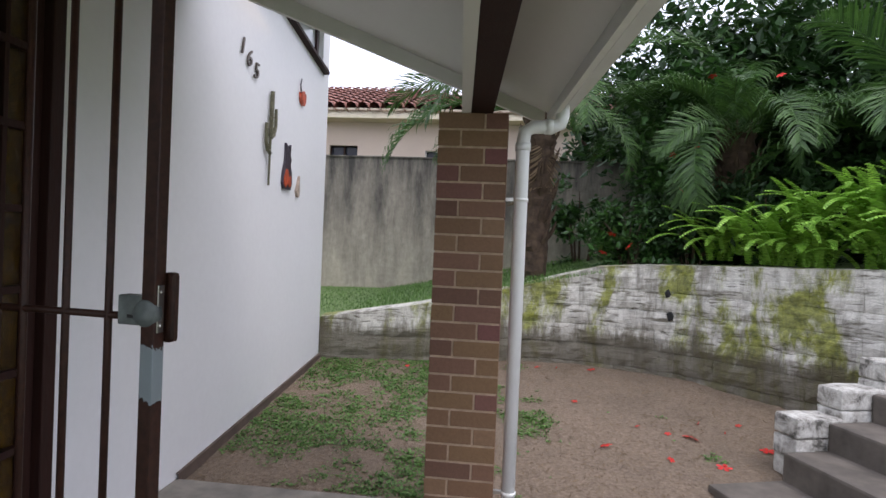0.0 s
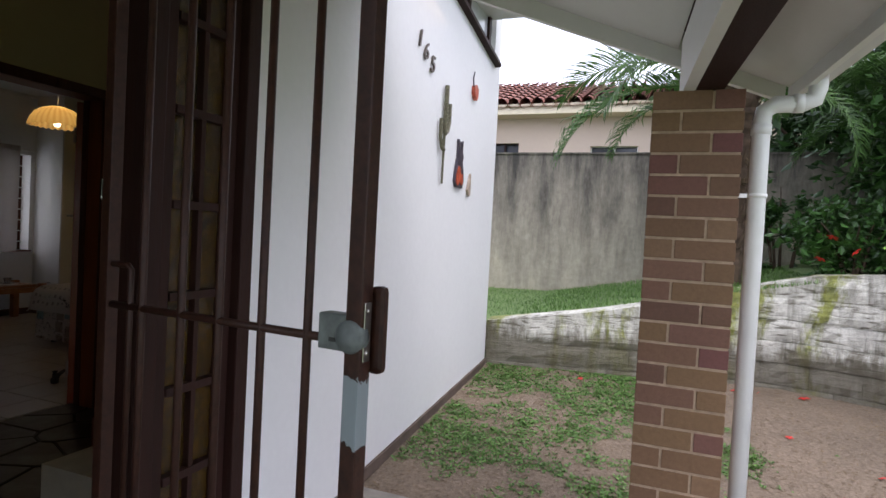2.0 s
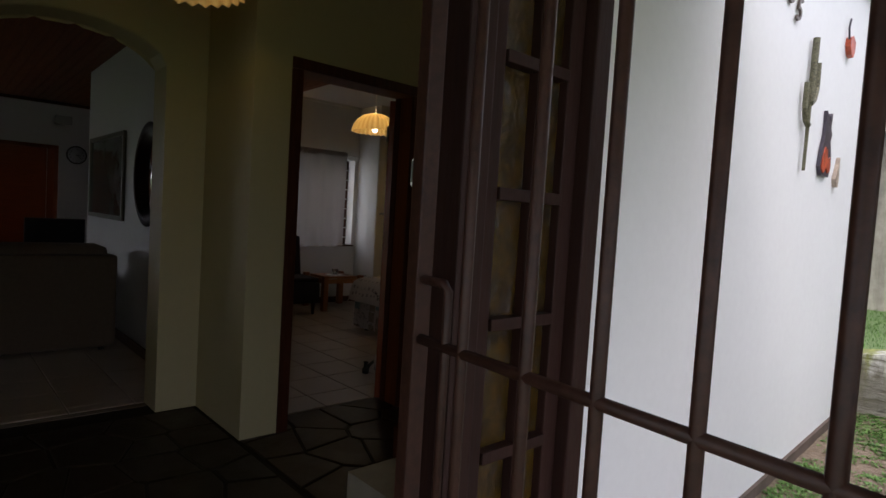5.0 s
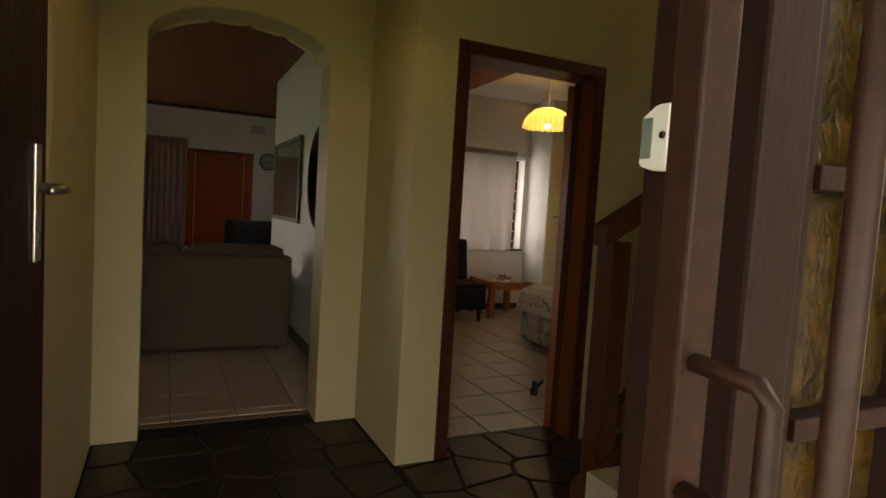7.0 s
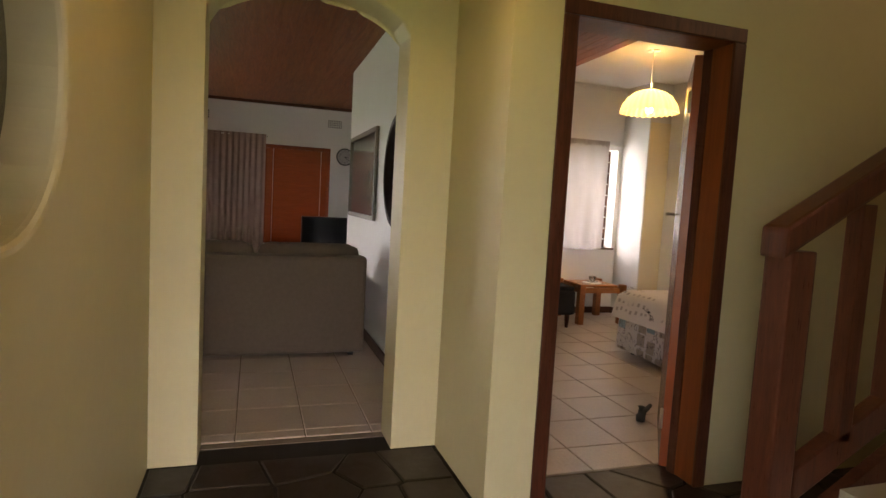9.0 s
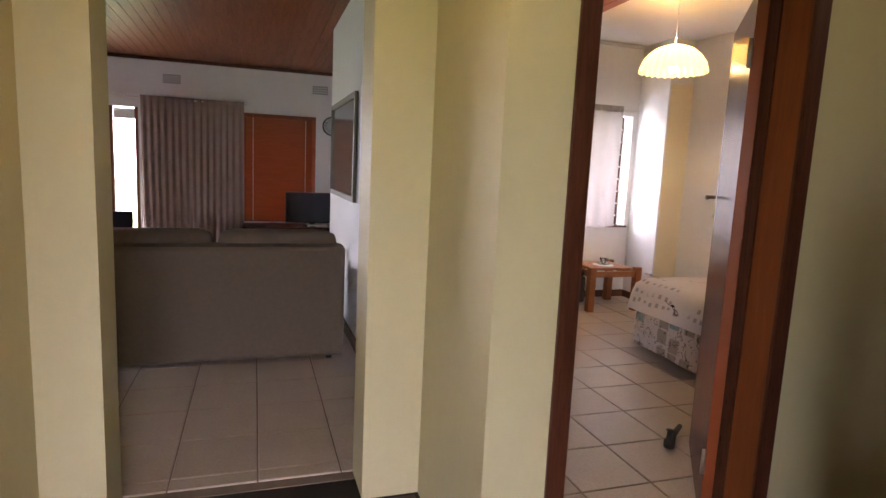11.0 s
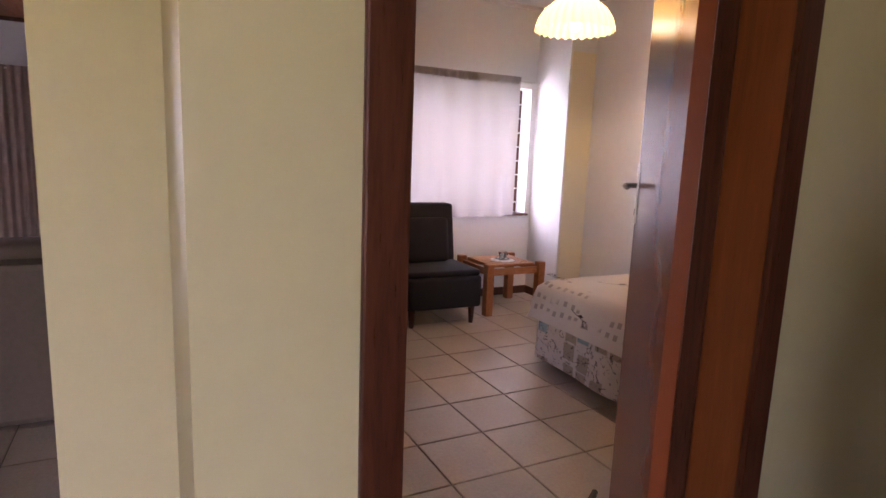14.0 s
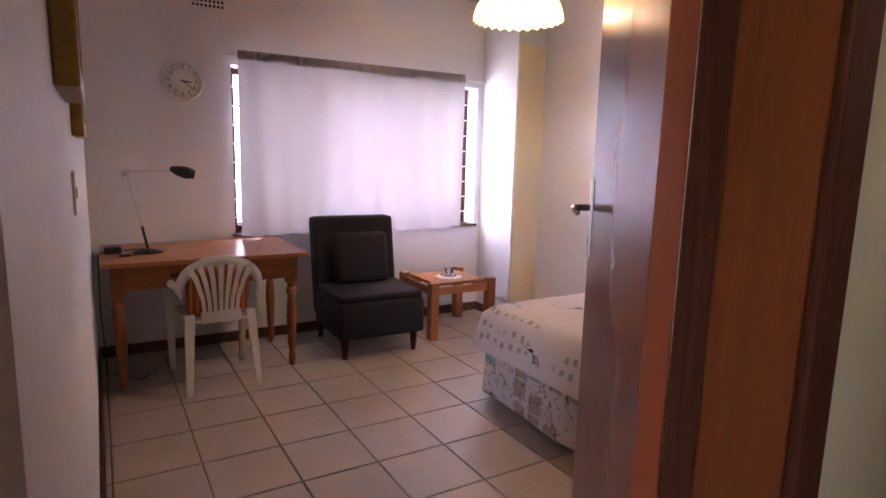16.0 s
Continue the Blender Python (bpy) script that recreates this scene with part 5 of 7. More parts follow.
nt.links.new(mix(nt, 1.0, patch, ink, "MULTIPLY"), b.inputs["Base Color"])
bump(nt, b, noise_of(nt, v, 400, 2), 0.2, 0.001)

COVER, nt, b = nodes_of("white quilt cloth with faint print", 0.9)
v = coords(nt)
vor = nt.nodes.new("ShaderNodeTexVoronoi")
vor.distance, vor.inputs["Scale"].default_value, vor.inputs["Randomness"].default_value = "CHEBYCHEV", 15.0, 0.25
nt.links.new(v, vor.inputs["Vector"])
band = ramp(nt, noise_of(nt, v, 2.6, 2, 0.4), [(0.44, (0, 0, 0)), (0.48, (1, 1, 1))])
sq = ramp(nt, vor.outputs["Distance"], [(0.20, (1, 1, 1)), (0.26, (0, 0, 0))])
c = mix(nt, maths(nt, "MULTIPLY", sq, band), (0.64, 0.59, 0.57), (0.36, 0.32, 0.31))
nt.links.new(c, b.inputs["Base Color"])
bump(nt, b, noise_of(nt, v, 30, 5), 0.3, 0.006)

bed = thing("bed", -5.32, 5.15, 0, "made bed with a white quilt and a patchwork valance", "bed")
at(box("base", BEDX0 + 0.02, BEDX1 - 0.02, BEDY0 + 0.02, BEDY1, 0.06, 0.32, DARKWOOD), bed)
at(box("mattress", BEDX0 + 0.01, BEDX1 - 0.01, BEDY0 + 0.01, BEDY1, 0.321, 0.53, WHITE, bevel=0.03), bed)
for x in (BEDX0 + 0.1, BEDX1 - 0.1):
    for y in (BEDY0 + 0.1, BEDY1 - 0.1):
        at(lathe("leg", [(0.025, 0.0), (0.025, 0.06)], BLACK, centre=(x, y, 0), sides=10), bed)


def skirt_cloth(name, z0, z1, flare, amp, waves, mat, seed):
    """Cloth hanging on the three open sides of the bed."""
    bm = bmesh.new()
    path = []
    N = 160
    per = [(BEDX0, BEDY1), (BEDX0, BEDY0), (BEDX1, BEDY0), (BEDX1, BEDY1)]
    segs = [(Vector(a), Vector(c)) for a, c in zip(per, per[1:])]
    total = sum((c - a).length for a, c in segs)
    for i in range(N + 1):
        s = total * i / N
        for a, c in segs:
            L = (c - a).length
            if s <= L + 1e-6:
                p = a.lerp(c, s / L)
                break
            s -= L
        # outward direction, blended at the corners
        cx, cy = (BEDX0 + BEDX1) / 2, (BEDY0 + BEDY1) / 2
        d = Vector((max(-1, min(1, (p.x - cx) / (BEDX1 - cx) * 1.02)) ** 15, min(0, (p.y - cy) / (cy - BEDY0)) ** 15 if p.y < cy else 0))
        d = d.normalized() if d.length > 0.01 else Vector((0, -1))
        path.append((p, d, i / N * total))
    m = 8
    g = []
    for p, d, s in path:
        col = []
        for j in range(m + 1):
            w = j / m
            z = z1 + (z0 - z1) * w
            off = 0.012 + flare * w + amp * w * math.sin(s * waves + 2 * noise.noise((s * 1.5, seed, 0))) + 0.02 * w * noise.noise((s * 3, w, seed))
            zz = z + (0.02 * w * noise.noise((s * 2.2, seed + 4, 0)) if name == "quilt_drop" else 0.006 * w * noise.noise((s * 4, seed, 2)))
            col.append(bm.verts.new((p.x + d.x * off, p.y + d.y * off, zz)))
        g.append(col)
    for a, c in zip(g, g[1:]):
        for j in range(m):
            bm.faces.new((a[j], c[j], c[j + 1], a[j + 1]))
    bmesh.ops.recalc_face_normals(bm, faces=bm.faces)
    return at(part(name, bm, mat, smooth=True), bed)


skirt_cloth("valance", 0.045, 0.34, 0.010, 0.014, 9, VALANCE, 1)
quilt = thing("quilt", -5.32, 5.15, 0.53, "white printed quilt with flower sprigs hanging over the bed's edges", "quilt")
bm = bmesh.new()
nx, ny = 44, 44
g = []
E = 0.24
for i in range(nx + 1):
    row = []
    for j in range(ny + 1):
        u = BEDX0 - E + (BEDX1 - BEDX0 + 2 * E) * i / nx
        w = BEDY0 - E + (BEDY1 - BEDY0 + E) * j / ny
        ox = max(BEDX0 - u, u - BEDX1, 0)
        oy = max(BEDY0 - w, 0)
        o = math.hypot(ox, oy)
        px, py = min(max(u, BEDX0), BEDX1), max(w, BEDY0)
        fl = 0.02 + 0.26 * min(o, 0.3) + 0.015 * noise.noise((u * 4, w * 4, 1))
        if o > 0.001:
            sx = -1 if u < BEDX0 else (1 if u > BEDX1 else 0)
            dx, dy = sx * ox / o, -oy / o
            z = 0.555 - min(o, E * 1.1) * 0.93
            row.append(bm.verts.new((px + dx * fl * min(1, o / 0.04), py + dy * fl * min(1, o / 0.04), z)))
        else:
            row.append(bm.verts.new((u, w, 0.565 + 0.006 * noise.noise((u * 5, w * 5, 2)) - 0.012 * max(0, 1 - (w - BEDY0) / 0.08))))
    g.append(row)
for i in range(nx):
    for j in range(ny):
        bm.faces.new((g[i][j], g[i + 1][j], g[i + 1][j + 1], g[i][j + 1]))
bmesh.ops.recalc_face_normals(bm, faces=bm.faces)
at(part("cloth", bm, COVER, smooth=True), quilt)

SPRIG = plain("printed grey brown sprig", (0.05, 0.042, 0.048), 0.9, var=0.4, scale=40)


def sprig(x, y, z, ang, size, n=None):
    """A printed flower sprig lying just above the quilt."""
    bm = bmesh.new()
    rnd = random.Random(int(x * 1000))
    ca, sa = math.cos(ang), math.sin(ang)
    def P(u, w):
        X, Y = u * size, w * size
        if n == "front":
            return (x + ca * X - sa * Y, y - 0.0, z + sa * X + ca * Y)
        return (x + ca * X - sa * Y, y + sa * X + ca * Y, z)
    stem = [(0, 0), (0.25, 0.06), (0.5, 0.18), (0.72, 0.2)]
    for (a0, b0), (a1, b1) in zip(stem, stem[1:]):
        bm.faces.new([bm.verts.new(P(*q)) for q in ((a0, b0), (a1, b1), (a1, b1 + 0.03), (a0, b0 + 0.03))])
    for k in range(11):
        a = 2 * math.pi * k / 11
        r = 0.2 + 0.06 * rnd.random()
        bm.faces.new([bm.verts.new(P(0.85 + rr * math.cos(a + da), 0.22 + rr * 0.8 * math.sin(a + da))) for rr, da in ((0.03, 0), (r * 0.7, -0.17), (r, 0), (r * 0.7, 0.17))])
    bm.faces.new([bm.verts.new(P(*q)) for q in ((0.35, 0.12), (0.45, 0.32), (0.62, 0.36), (0.52, 0.18))])
    return at(part("printed_sprig", bm, SPRIG), quilt)


for (x, y, a, s2) in ((-5.75, 4.62, 0.6, 0.19), (-5.25, 4.55, 2.6, 0.2), (-5.45, 5.0, 0.2, 0.18), (-4.95, 4.75, 1.0, 0.19), (-5.8, 5.2, 1.5, 0.18), (-5.05, 5.3, 2.2, 0.19), (-5.9, 4.45, 2.9, 0.2), (-5.55, 4.72, 1.4, 0.17), (-5.0, 4.45, 0.3, 0.2), (-4.8, 5.05, 2.0, 0.2), (-5.3, 5.25, 0.9, 0.19), (-5.62, 5.35, 2.5, 0.2), (-5.9, 4.95, 0.1, 0.17)):
    sprig(x, y, 0.579, a, s2)
for (x, z, a, s2) in ((-5.60, 0.50, -0.7, 0.15), (-5.15, 0.52, -0.9, 0.16)):
    sprig(x, 4.238 + 0.0, z - 0.02, a, s2, "front")

# pendant lamp
SHADE, nt, b = nodes_of("pleated amber glass shade", 0.35)
v = coords(nt, (1, 1, 1), True)
sep = nt.nodes.new("ShaderNodeSeparateXYZ")
nt.links.new(v, sep.inputs[0])
ang = maths(nt, "SINE", maths(nt, "MULTIPLY", maths(nt, "ARCTAN2", sep.outputs[1], sep.outputs[0]), 28.0), 0.0)
colr = mix(nt, maths(nt, "MULTIPLY_ADD", ang, 0.5), (0.70, 0.42, 0.12), (0.88, 0.68, 0.30))
nt.links.new(colr, b.inputs["Base Color"])
tr = nt.nodes.new("ShaderNodeBsdfTranslucent")
tr.inputs[0].default_value = (0.55, 0.36, 0.12, 1)
mx = nt.nodes.new("ShaderNodeMixShader")
mx.inputs[0].default_value = 0.6
nt.links.new(b.outputs[0], mx.inputs[1]), nt.links.new(tr.outputs[0], mx.inputs[2])
em = nt.nodes.new("ShaderNodeEmission")
em.inputs[0].default_value, em.inputs[1].default_value = (1.0, 0.66, 0.22, 1), 0.05
ad2 = nt.nodes.new("ShaderNodeAddShader")
nt.links.new(mx.outputs[0], ad2.inputs[0]), nt.links.new(em.outputs[0], ad2.inputs[1])
nt.links.new(ad2.outputs[0], nt.nodes["Material Output"].inputs["Surface"])
BULB, nt, b = nodes_of("lit bulb")
b.inputs["Emission Color"].default_value, b.inputs["Emission Strength"].default_value = (1, 0.88, 0.62, 1), 2


def pendant(x, y, z, drop):
    pend = thing("pendant_lamp", x, y, z, "lit pendant lamp with a fluted amber glass dome shade", "pendant lamp", "pendant lamps")
    bm = bmesh.new()
    rings = []
    NS = 112
    for (r, z) in ((0.020, 0.205), (0.07, 0.20), (0.14, 0.175), (0.195, 0.13), (0.235, 0.07), (0.25, 0.02), (0.252, 0.0)):
        ring = []
        for k in range(NS):
            a = 2 * math.pi * k / NS
            rr = r * (1 + 0.022 * math.cos(a * 28) * min(1, r * 6))
            ring.append(bm.verts.new((rr * math.cos(a), rr * math.sin(a), z - (0.007 * math.cos(a * 28) if z < 0.01 else 0))))
        rings.append(ring)
    for a, c in zip(rings, rings[1:]):
        for k in range(NS):
            bm.faces.new((a[k], a[(k + 1) % NS], c[(k + 1) % NS], c[k]))
    bmesh.ops.recalc_face_normals(bm, faces=bm.faces)
    shade = part("shade", bm, SHADE, pend, smooth=True)
    tube("cord", [(0, 0, 0.20), (0, 0, drop)], 0.004, WHITEPLASTIC, pend, 6)
    lathe("ceiling_rose", [(0.06, 0.0), (0.055, 0.02), (0.0, 0.021)], WHITEPLASTIC, pend, centre=(0, 0, drop - 0.002), sides=24)
    bulb = lathe("bulb", [(0.012, 0.07), (0.028, 0.045), (0.032, 0.02), (0.022, 0.0), (0.0, -0.004)], BULB, pend, sides=16)


pendant(-6.19, 4.58, 2.165, 0.552)
pendant(-3.35, 1.62, 2.16, 1.12)

# pictures on the bedroom's left wall and a light switch
GOLD = plain("worn gilt frame", (0.40, 0.24, 0.06), 0.4, 0.5, 0.3, 20)
for x0, x1, z0, z1, d in ((-5.25, -4.75, 1.50, 2.25, 0.045), (-6.05, -5.55, 1.42, 2.0, 0.035)):
    pic = thing("framed_picture", x0, 2.40, z0, "gilt framed picture hanging on the white bedroom wall", "picture")
    for a, c, d0, d1 in ((x0, x0 + 0.05, z0, z1), (x1 - 0.05, x1, z0, z1), (x0 + 0.05, x1 - 0.05, z0, z0 + 0.05), (x0 + 0.05, x1 - 0.05, z1 - 0.05, z1)):
        at(box("frame", a, c, 2.401, 2.401 + d, d0, d1, GOLD, bevel=0.006), pic)
    at(box("canvas", x0 + 0.05, x1 - 0.05, 2.402, 2.410, z0 + 0.05, z1 - 0.05, plain("dim painting", (0.18, 0.15, 0.10), 0.5, var=0.5, scale=5)), pic)
sw = thing("light_switch", -5.3, 2.40, 1.25, "small white light switch on the bedroom wall", "light switch")
at(box("plate", -5.36, -5.29, 2.401, 2.409, 1.20, 1.32, WHITEPLASTIC, bevel=0.002), sw)
at(box("rocker", -5.335, -5.315, 2.409, 2.413, 1.245, 1.275, WHITEPLASTIC), sw)

# ---- living room ----
sofa = thing("sofa", -6.6, 0.9, 0, "olive grey three-seat sofa seen from behind, on the tiles", "sofa")
at(box("back_panel", -6.34, -6.13, -0.20, 2.045, 0.03, 0.79, SOFA, bevel=0.03), sofa)
at(box("base", -7.05, -6.345, -0.18, 2.03, 0.06, 0.40, SOFA, bevel=0.03), sofa)
at(box("arm", -7.05, -6.345, 1.86, 2.05, 0.05, 0.60, SOFA, bevel=0.05), sofa)
at(box("arm", -7.05, -6.345, -0.20, -0.01, 0.05, 0.60, SOFA, bevel=0.05), sofa)
for y0, y1 in ((-0.18, 0.42), (0.43, 1.20), (1.22, 2.02)):
    bm = bmesh.new()
    add_box(bm, -6.56, -6.27, y0, y1, 0.42, 0.865, 0.09)
    for vtx in bm.verts:
        u = (vtx.co.y - y0) / (y1 - y0)
        if vtx.co.z > 0.6:
            vtx.co.z += 0.03 * math.sin(math.pi * u) - 0.01
    at(part("back_cushion", bm, SOFA, smooth=True), sofa)
    at(box("seat_cushion", -7.04, -6.57, y0 + (0.17 if y0 < 0 else 0), y1 - (0.16 if y1 > 2 else 0), 0.405, 0.53, SOFA, bevel=0.03), sofa)
for y in (-0.1, 1.95):
    for x in (-6.2, -6.98):
        at(box("foot", x - 0.02, x + 0.02, y - 0.02, y + 0.02, 0.0, 0.06, BLACK), sofa)

armc = thing("armchair_pale", -8.6, -0.35, 0, "pale grey armchair near the garden window", "armchair")
PALECLOTH = plain("pale grey cloth", (0.30, 0.29, 0.29), 0.95)
at(box("backrest", -8.35, -8.15, -0.9, -0.15, 0.25, 0.98, PALECLOTH, bevel=0.07), armc)
at(box("seat", -8.9, -8.15, -0.85, -0.20, 0.0, 0.42, PALECLOTH, bevel=0.05), armc)
at(box("arm", -8.9, -8.15, -1.0, -0.87, 0.0, 0.6, PALECLOTH, bevel=0.05), armc)
st = thing("dark_chair", -9.1, 0.05, 0, "dark low backed chair by the garden window", "chair")
at(box("backrest", -9.2, -9.13, -0.2, 0.22, 0.45, 0.73, BLACKCLOTH, bevel=0.02), st)
at(box("seat", -9.6, -9.13, -0.2, 0.22, 0.38, 0.44, BLACKCLOTH, bevel=0.02), st)
for x in (-9.57, -9.16):
    for y in (-0.17, 0.19):
        at(box("leg", x - 0.015, x + 0.015, y - 0.015, y + 0.015, 0, 0.38, BLACK), st)

cab = thing("tv_cabinet", -10.2, 2.0, 0, "dark wood television cabinet with papers on top", "cabinet")
at(box("body", -10.46, -9.98, 1.33, 2.75, 0.06, 0.46, DARKWOOD, bevel=0.004), cab)
at(box("top", -10.47, -9.95, 1.31, 2.77, 0.461, 0.488, DARKWOOD, bevel=0.004), cab)
for y0 in (1.36, 1.83, 2.30):
    dd = at(box("door", -9.979, -9.965, y0, y0 + 0.44, 0.09, 0.44, DARKWOOD, bevel=0.003), cab)
for y in (1.36, 2.70):
    at(box("foot", -10.4, -10.0, y - 0.02, y + 0.02, 0.0, 0.059, DARKWOOD), cab)
box_w = tagged(box("paper_pile", -10.2, -10.02, 2.12, 2.38, 0.489, 0.515, WHITEPLASTIC, bevel=0.002), "small pile of white papers on the television cabinet", "papers")
tv = thing("television", -10.15, 2.2, 0.49, "black flat television on a small stand", "television")
at(box("screen_case", -10.17, -10.12, 1.84, 2.53, 0.53, 0.935, BLACK, bevel=0.006), tv)
at(box("screen", -10.119, -10.117, 1.855, 2.515, 0.55, 0.92, plain("dark screen glass", (0.008, 0.008, 0.010), 0.06)), tv)
at(box("neck", -10.16, -10.13, 2.15, 2.23, 0.50, 0.53, BLACK), tv)
at(lathe("stand", [(0.13, 0.0), (0.13, 0.008), (0.03, 0.014)], BLACK, centre=(-10.145, 2.19, 0.4895), sides=24), tv)

wl = new("window_living")
structure(wl, "wide timber framed garden window")
for y in (-2.20, -1.2, -0.32, 0.025):
    box("window_frame", -10.62, -10.53, y, y + (0.10 if y < 0 else 0.045), 0.0, 1.92, REDWOOD, wl)
box("window_frame", -10.62, -10.53, -2.20, 0.07, 1.921, 2.0, REDWOOD, wl)
box("window_frame", -10.62, -10.53, -2.10, 0.02, 0.0, 0.10, REDWOOD, wl)
for y0, y1 in ((-2.10, -1.2), (-1.10, -0.32), (-0.22, 0.025)):
    p = box("pane", -10.58, -10.575, y0, y1, 0.10, 1.92, GLASS, wl)
    p.visible_shadow = False
rb = thing("roller_blind", -10.6, -0.1, 1.78, "white roller blind drawn a little way down the garden window", "blind")
at(box("cloth", -10.561, -10.557, -0.215, 0.02, 1.77, 1.90, WHITEPLASTIC), rb)

wb = new("window_blind_side")
structure(wb, "brown timber window frame")
for y in (1.30, 2.20):
    box("window_frame", -10.60, -10.53, y, y + 0.06, 0.50, 1.94, REDWOOD, wb)
for z in (0.50, 1.88):
    box("window_frame", -10.60, -10.53, 1.36, 2.20, z, z + 0.06, REDWOOD, wb)
BLINDWOOD, nt, b = nodes_of("orange timber blind slats", 0.45)
v = coords(nt, (1, 2.0, 40))
nn = noise_of(nt, v, 3, 5)
nt.links.new(ramp(nt, nn, [(0.3, (0.22, 0.065, 0.020)), (0.7, (0.38, 0.125, 0.035))]), b.inputs["Base Color"])
tr = nt.nodes.new("ShaderNodeBsdfTranslucent")
tr.inputs[0].default_value = (0.12, 0.03, 0.004, 1)
mx = nt.nodes.new("ShaderNodeMixShader")
mx.inputs[0].default_value = 0.45
nt.links.new(b.outputs[0], mx.inputs[1]), nt.links.new(tr.outputs[0], mx.inputs[2])
nt.links.new(mx.outputs[0], nt.nodes["Material Output"].inputs["Surface"])
vb = thing("venetian_blind", -10.5, 1.78, 1.92, "closed orange brown timber venetian blind", "blind")
at(box("head_rail", -10.53, -10.48, 1.33, 2.23, 1.885, 1.925, REDWOOD), vb)
slat_mesh = None
for k in range(56):
    z = 0.535 + k * 0.0243
    if slat_mesh is None:
        bm = bmesh.new()
        add_box(bm, -0.0012, 0.0012, -0.43, 0.43, -0.0135, 0.0135, 0, Matrix.Rotation(radians(14), 4, "Y"))
        s0 = part("slat", bm, BLINDWOOD)
        slat_mesh = s0.data
        sl = s0
    else:
        sl = new("slat", slat_mesh)
    sl.parent = vb
    sl.matrix_parent_inverse = Matrix.Translation(-vb.location)
    sl.location = (-10.50, 1.78, z)
for y in (1.44, 2.12):
    at(tube("ladder_cord", [(-10.483, y, 0.52), (-10.483, y, 1.89)], 0.0025, WHITEPLASTIC, sides=5), vb)

lc = thing("long_curtain", -10.36, 0.7, 2.07, "full-length taupe curtain gathered on a rail beside the blind", "curtain")
at(drape("cloth", -10.37, 0.12, 1.33, 0.03, 2.06, 15, 0.035, CURTAIN, seed=11), lc)
at(tube("rail", [(-10.40, -2.2, 2.03), (-10.40, 1.36, 2.03)], 0.012, WHITEPLASTIC, sides=10), lc)

bp = thing("framed_landscape", -7.2, 2.17, 1.4, "dark framed picture behind glass on the living room wall", "picture")
for a, c, d0, d1 in ((-7.86, -7.82, 1.06, 1.86), (-6.54, -6.50, 1.06, 1.86), (-7.82, -6.54, 1.06, 1.10), (-7.82, -6.54, 1.82, 1.86)):
    at(box("frame", a, c, 2.14, 2.168, d0, d1, plain("dark bronze frame", (0.07, 0.05, 0.03), 0.4), bevel=0.004), bp)
at(box("print", -7.82, -6.54, 2.155, 2.166, 1.10, 1.82, plain("dim grey print", (0.16, 0.16, 0.14), 0.12, var=0.5, scale=3)), bp)
om = thing("oval_mirror", -5.7, 2.16, 1.5, "large round brown framed mirror on the living room wall", "mirror")
at(lathe("frame", [(0.40, 0.0), (0.41, -0.03), (0.35, -0.035), (0.34, -0.01)], EXTWOOD, centre=(-5.72, 2.168, 1.46), sides=40, axis="y"), om)
MIRROR, nt, b = nodes_of("mirror glass", 0.03, 1.0)
b.inputs["Base Color"].default_value = (0.8, 0.8, 0.8, 1)
at(lathe("glass", [(0.345, -0.008), (0.345, -0.012)], MIRROR, centre=(-5.72, 2.168, 1.46), sides=40, axis="y"), om)
structure(box("skirting_living", -8.05, -4.66, 2.153, 2.168, 0.0, 0.075, SKIRT, bevel=0.003), "brown timber skirting")
structure(box("skirting_far", -10.5, -10.485, 0.09, 3.8, 0.0, 0.075, SKIRT, bevel=0.003), "brown timber skirting")


# ---- garden stairs with whitewashed kerb blocks ----
KERB, nt, b = nodes_of("flaking whitewash on block", 0.85)
v = coords(nt)
n1, n2 = noise_of(nt, v, 9, 7, 0.7, 0.6), noise_of(nt, v, 45, 6, 0.7)
c = ramp(nt, n1, [(0.36, (0.10, 0.095, 0.08)), (0.46, (0.42, 0.40, 0.36)), (0.60, (0.66, 0.65, 0.60))])
nt.links.new(mix(nt, 0.4, c, ramp(nt, n2, [(0.3, (0.5, 0.48, 0.42)), (0.6, (1, 1, 1))]), "MULTIPLY"), b.inputs["Base Color"])
bump(nt, b, mix(nt, 0.5, n1, n2), 0.9, 0.012)
WETSTONE = plain("damp grey cement", (0.135, 0.115, 0.095), 0.75, var=0.45, scale=5)


def rough_box(x0, x1, y0, y1, z0, z1, amount, seed, cuts=3):
    bm = bmesh.new()
    add_box(bm, x0, x1, y0, y1, z0, z1, min(0.018, (x1 - x0) * 0.1))
    bmesh.ops.subdivide_edges(bm, edges=[e for e in bm.edges if e.calc_length() > 0.05], cuts=cuts, use_grid_fill=True)
    for vtx in bm.verts:
        vtx.co += noise.noise_vector((vtx.co.x * 11 + seed, vtx.co.y * 11, vtx.co.z * 11)) * amount
    return bm


gs = thing("garden_steps", 1.9, 3.6, -0.1, "damp cement garden steps with whitewashed block kerb and fallen red flowers", "steps")
SM = pose(1.86, 4.02, -0.16, 0, 0, 17)
for k in range(6):
    bm = rough_box(0.32 * k - 0.42 + (0 if k else -0.20), 0.32 * k + 0.02 + 0.3, -1.8, -0.005, -0.3, 0.02 + 0.18 * k, 0.004, k * 3)
    bm.transform(SM)
    at(part("step", bm, WETSTONE), gs)
for k in range(5):
    for j in range(2 if k else 3):
        bm = rough_box(0.32 * k + 0.003 * j, 0.32 * k + 0.37, 0.0, 0.20, 0.18 * k + 0.40 - 0.135 * (j + 1) + 0.004, 0.18 * k + 0.40 - 0.135 * j, 0.009, k * 5 + j, 2)
        bm.transform(SM)
        at(part("kerb_block", bm, KERB), gs)

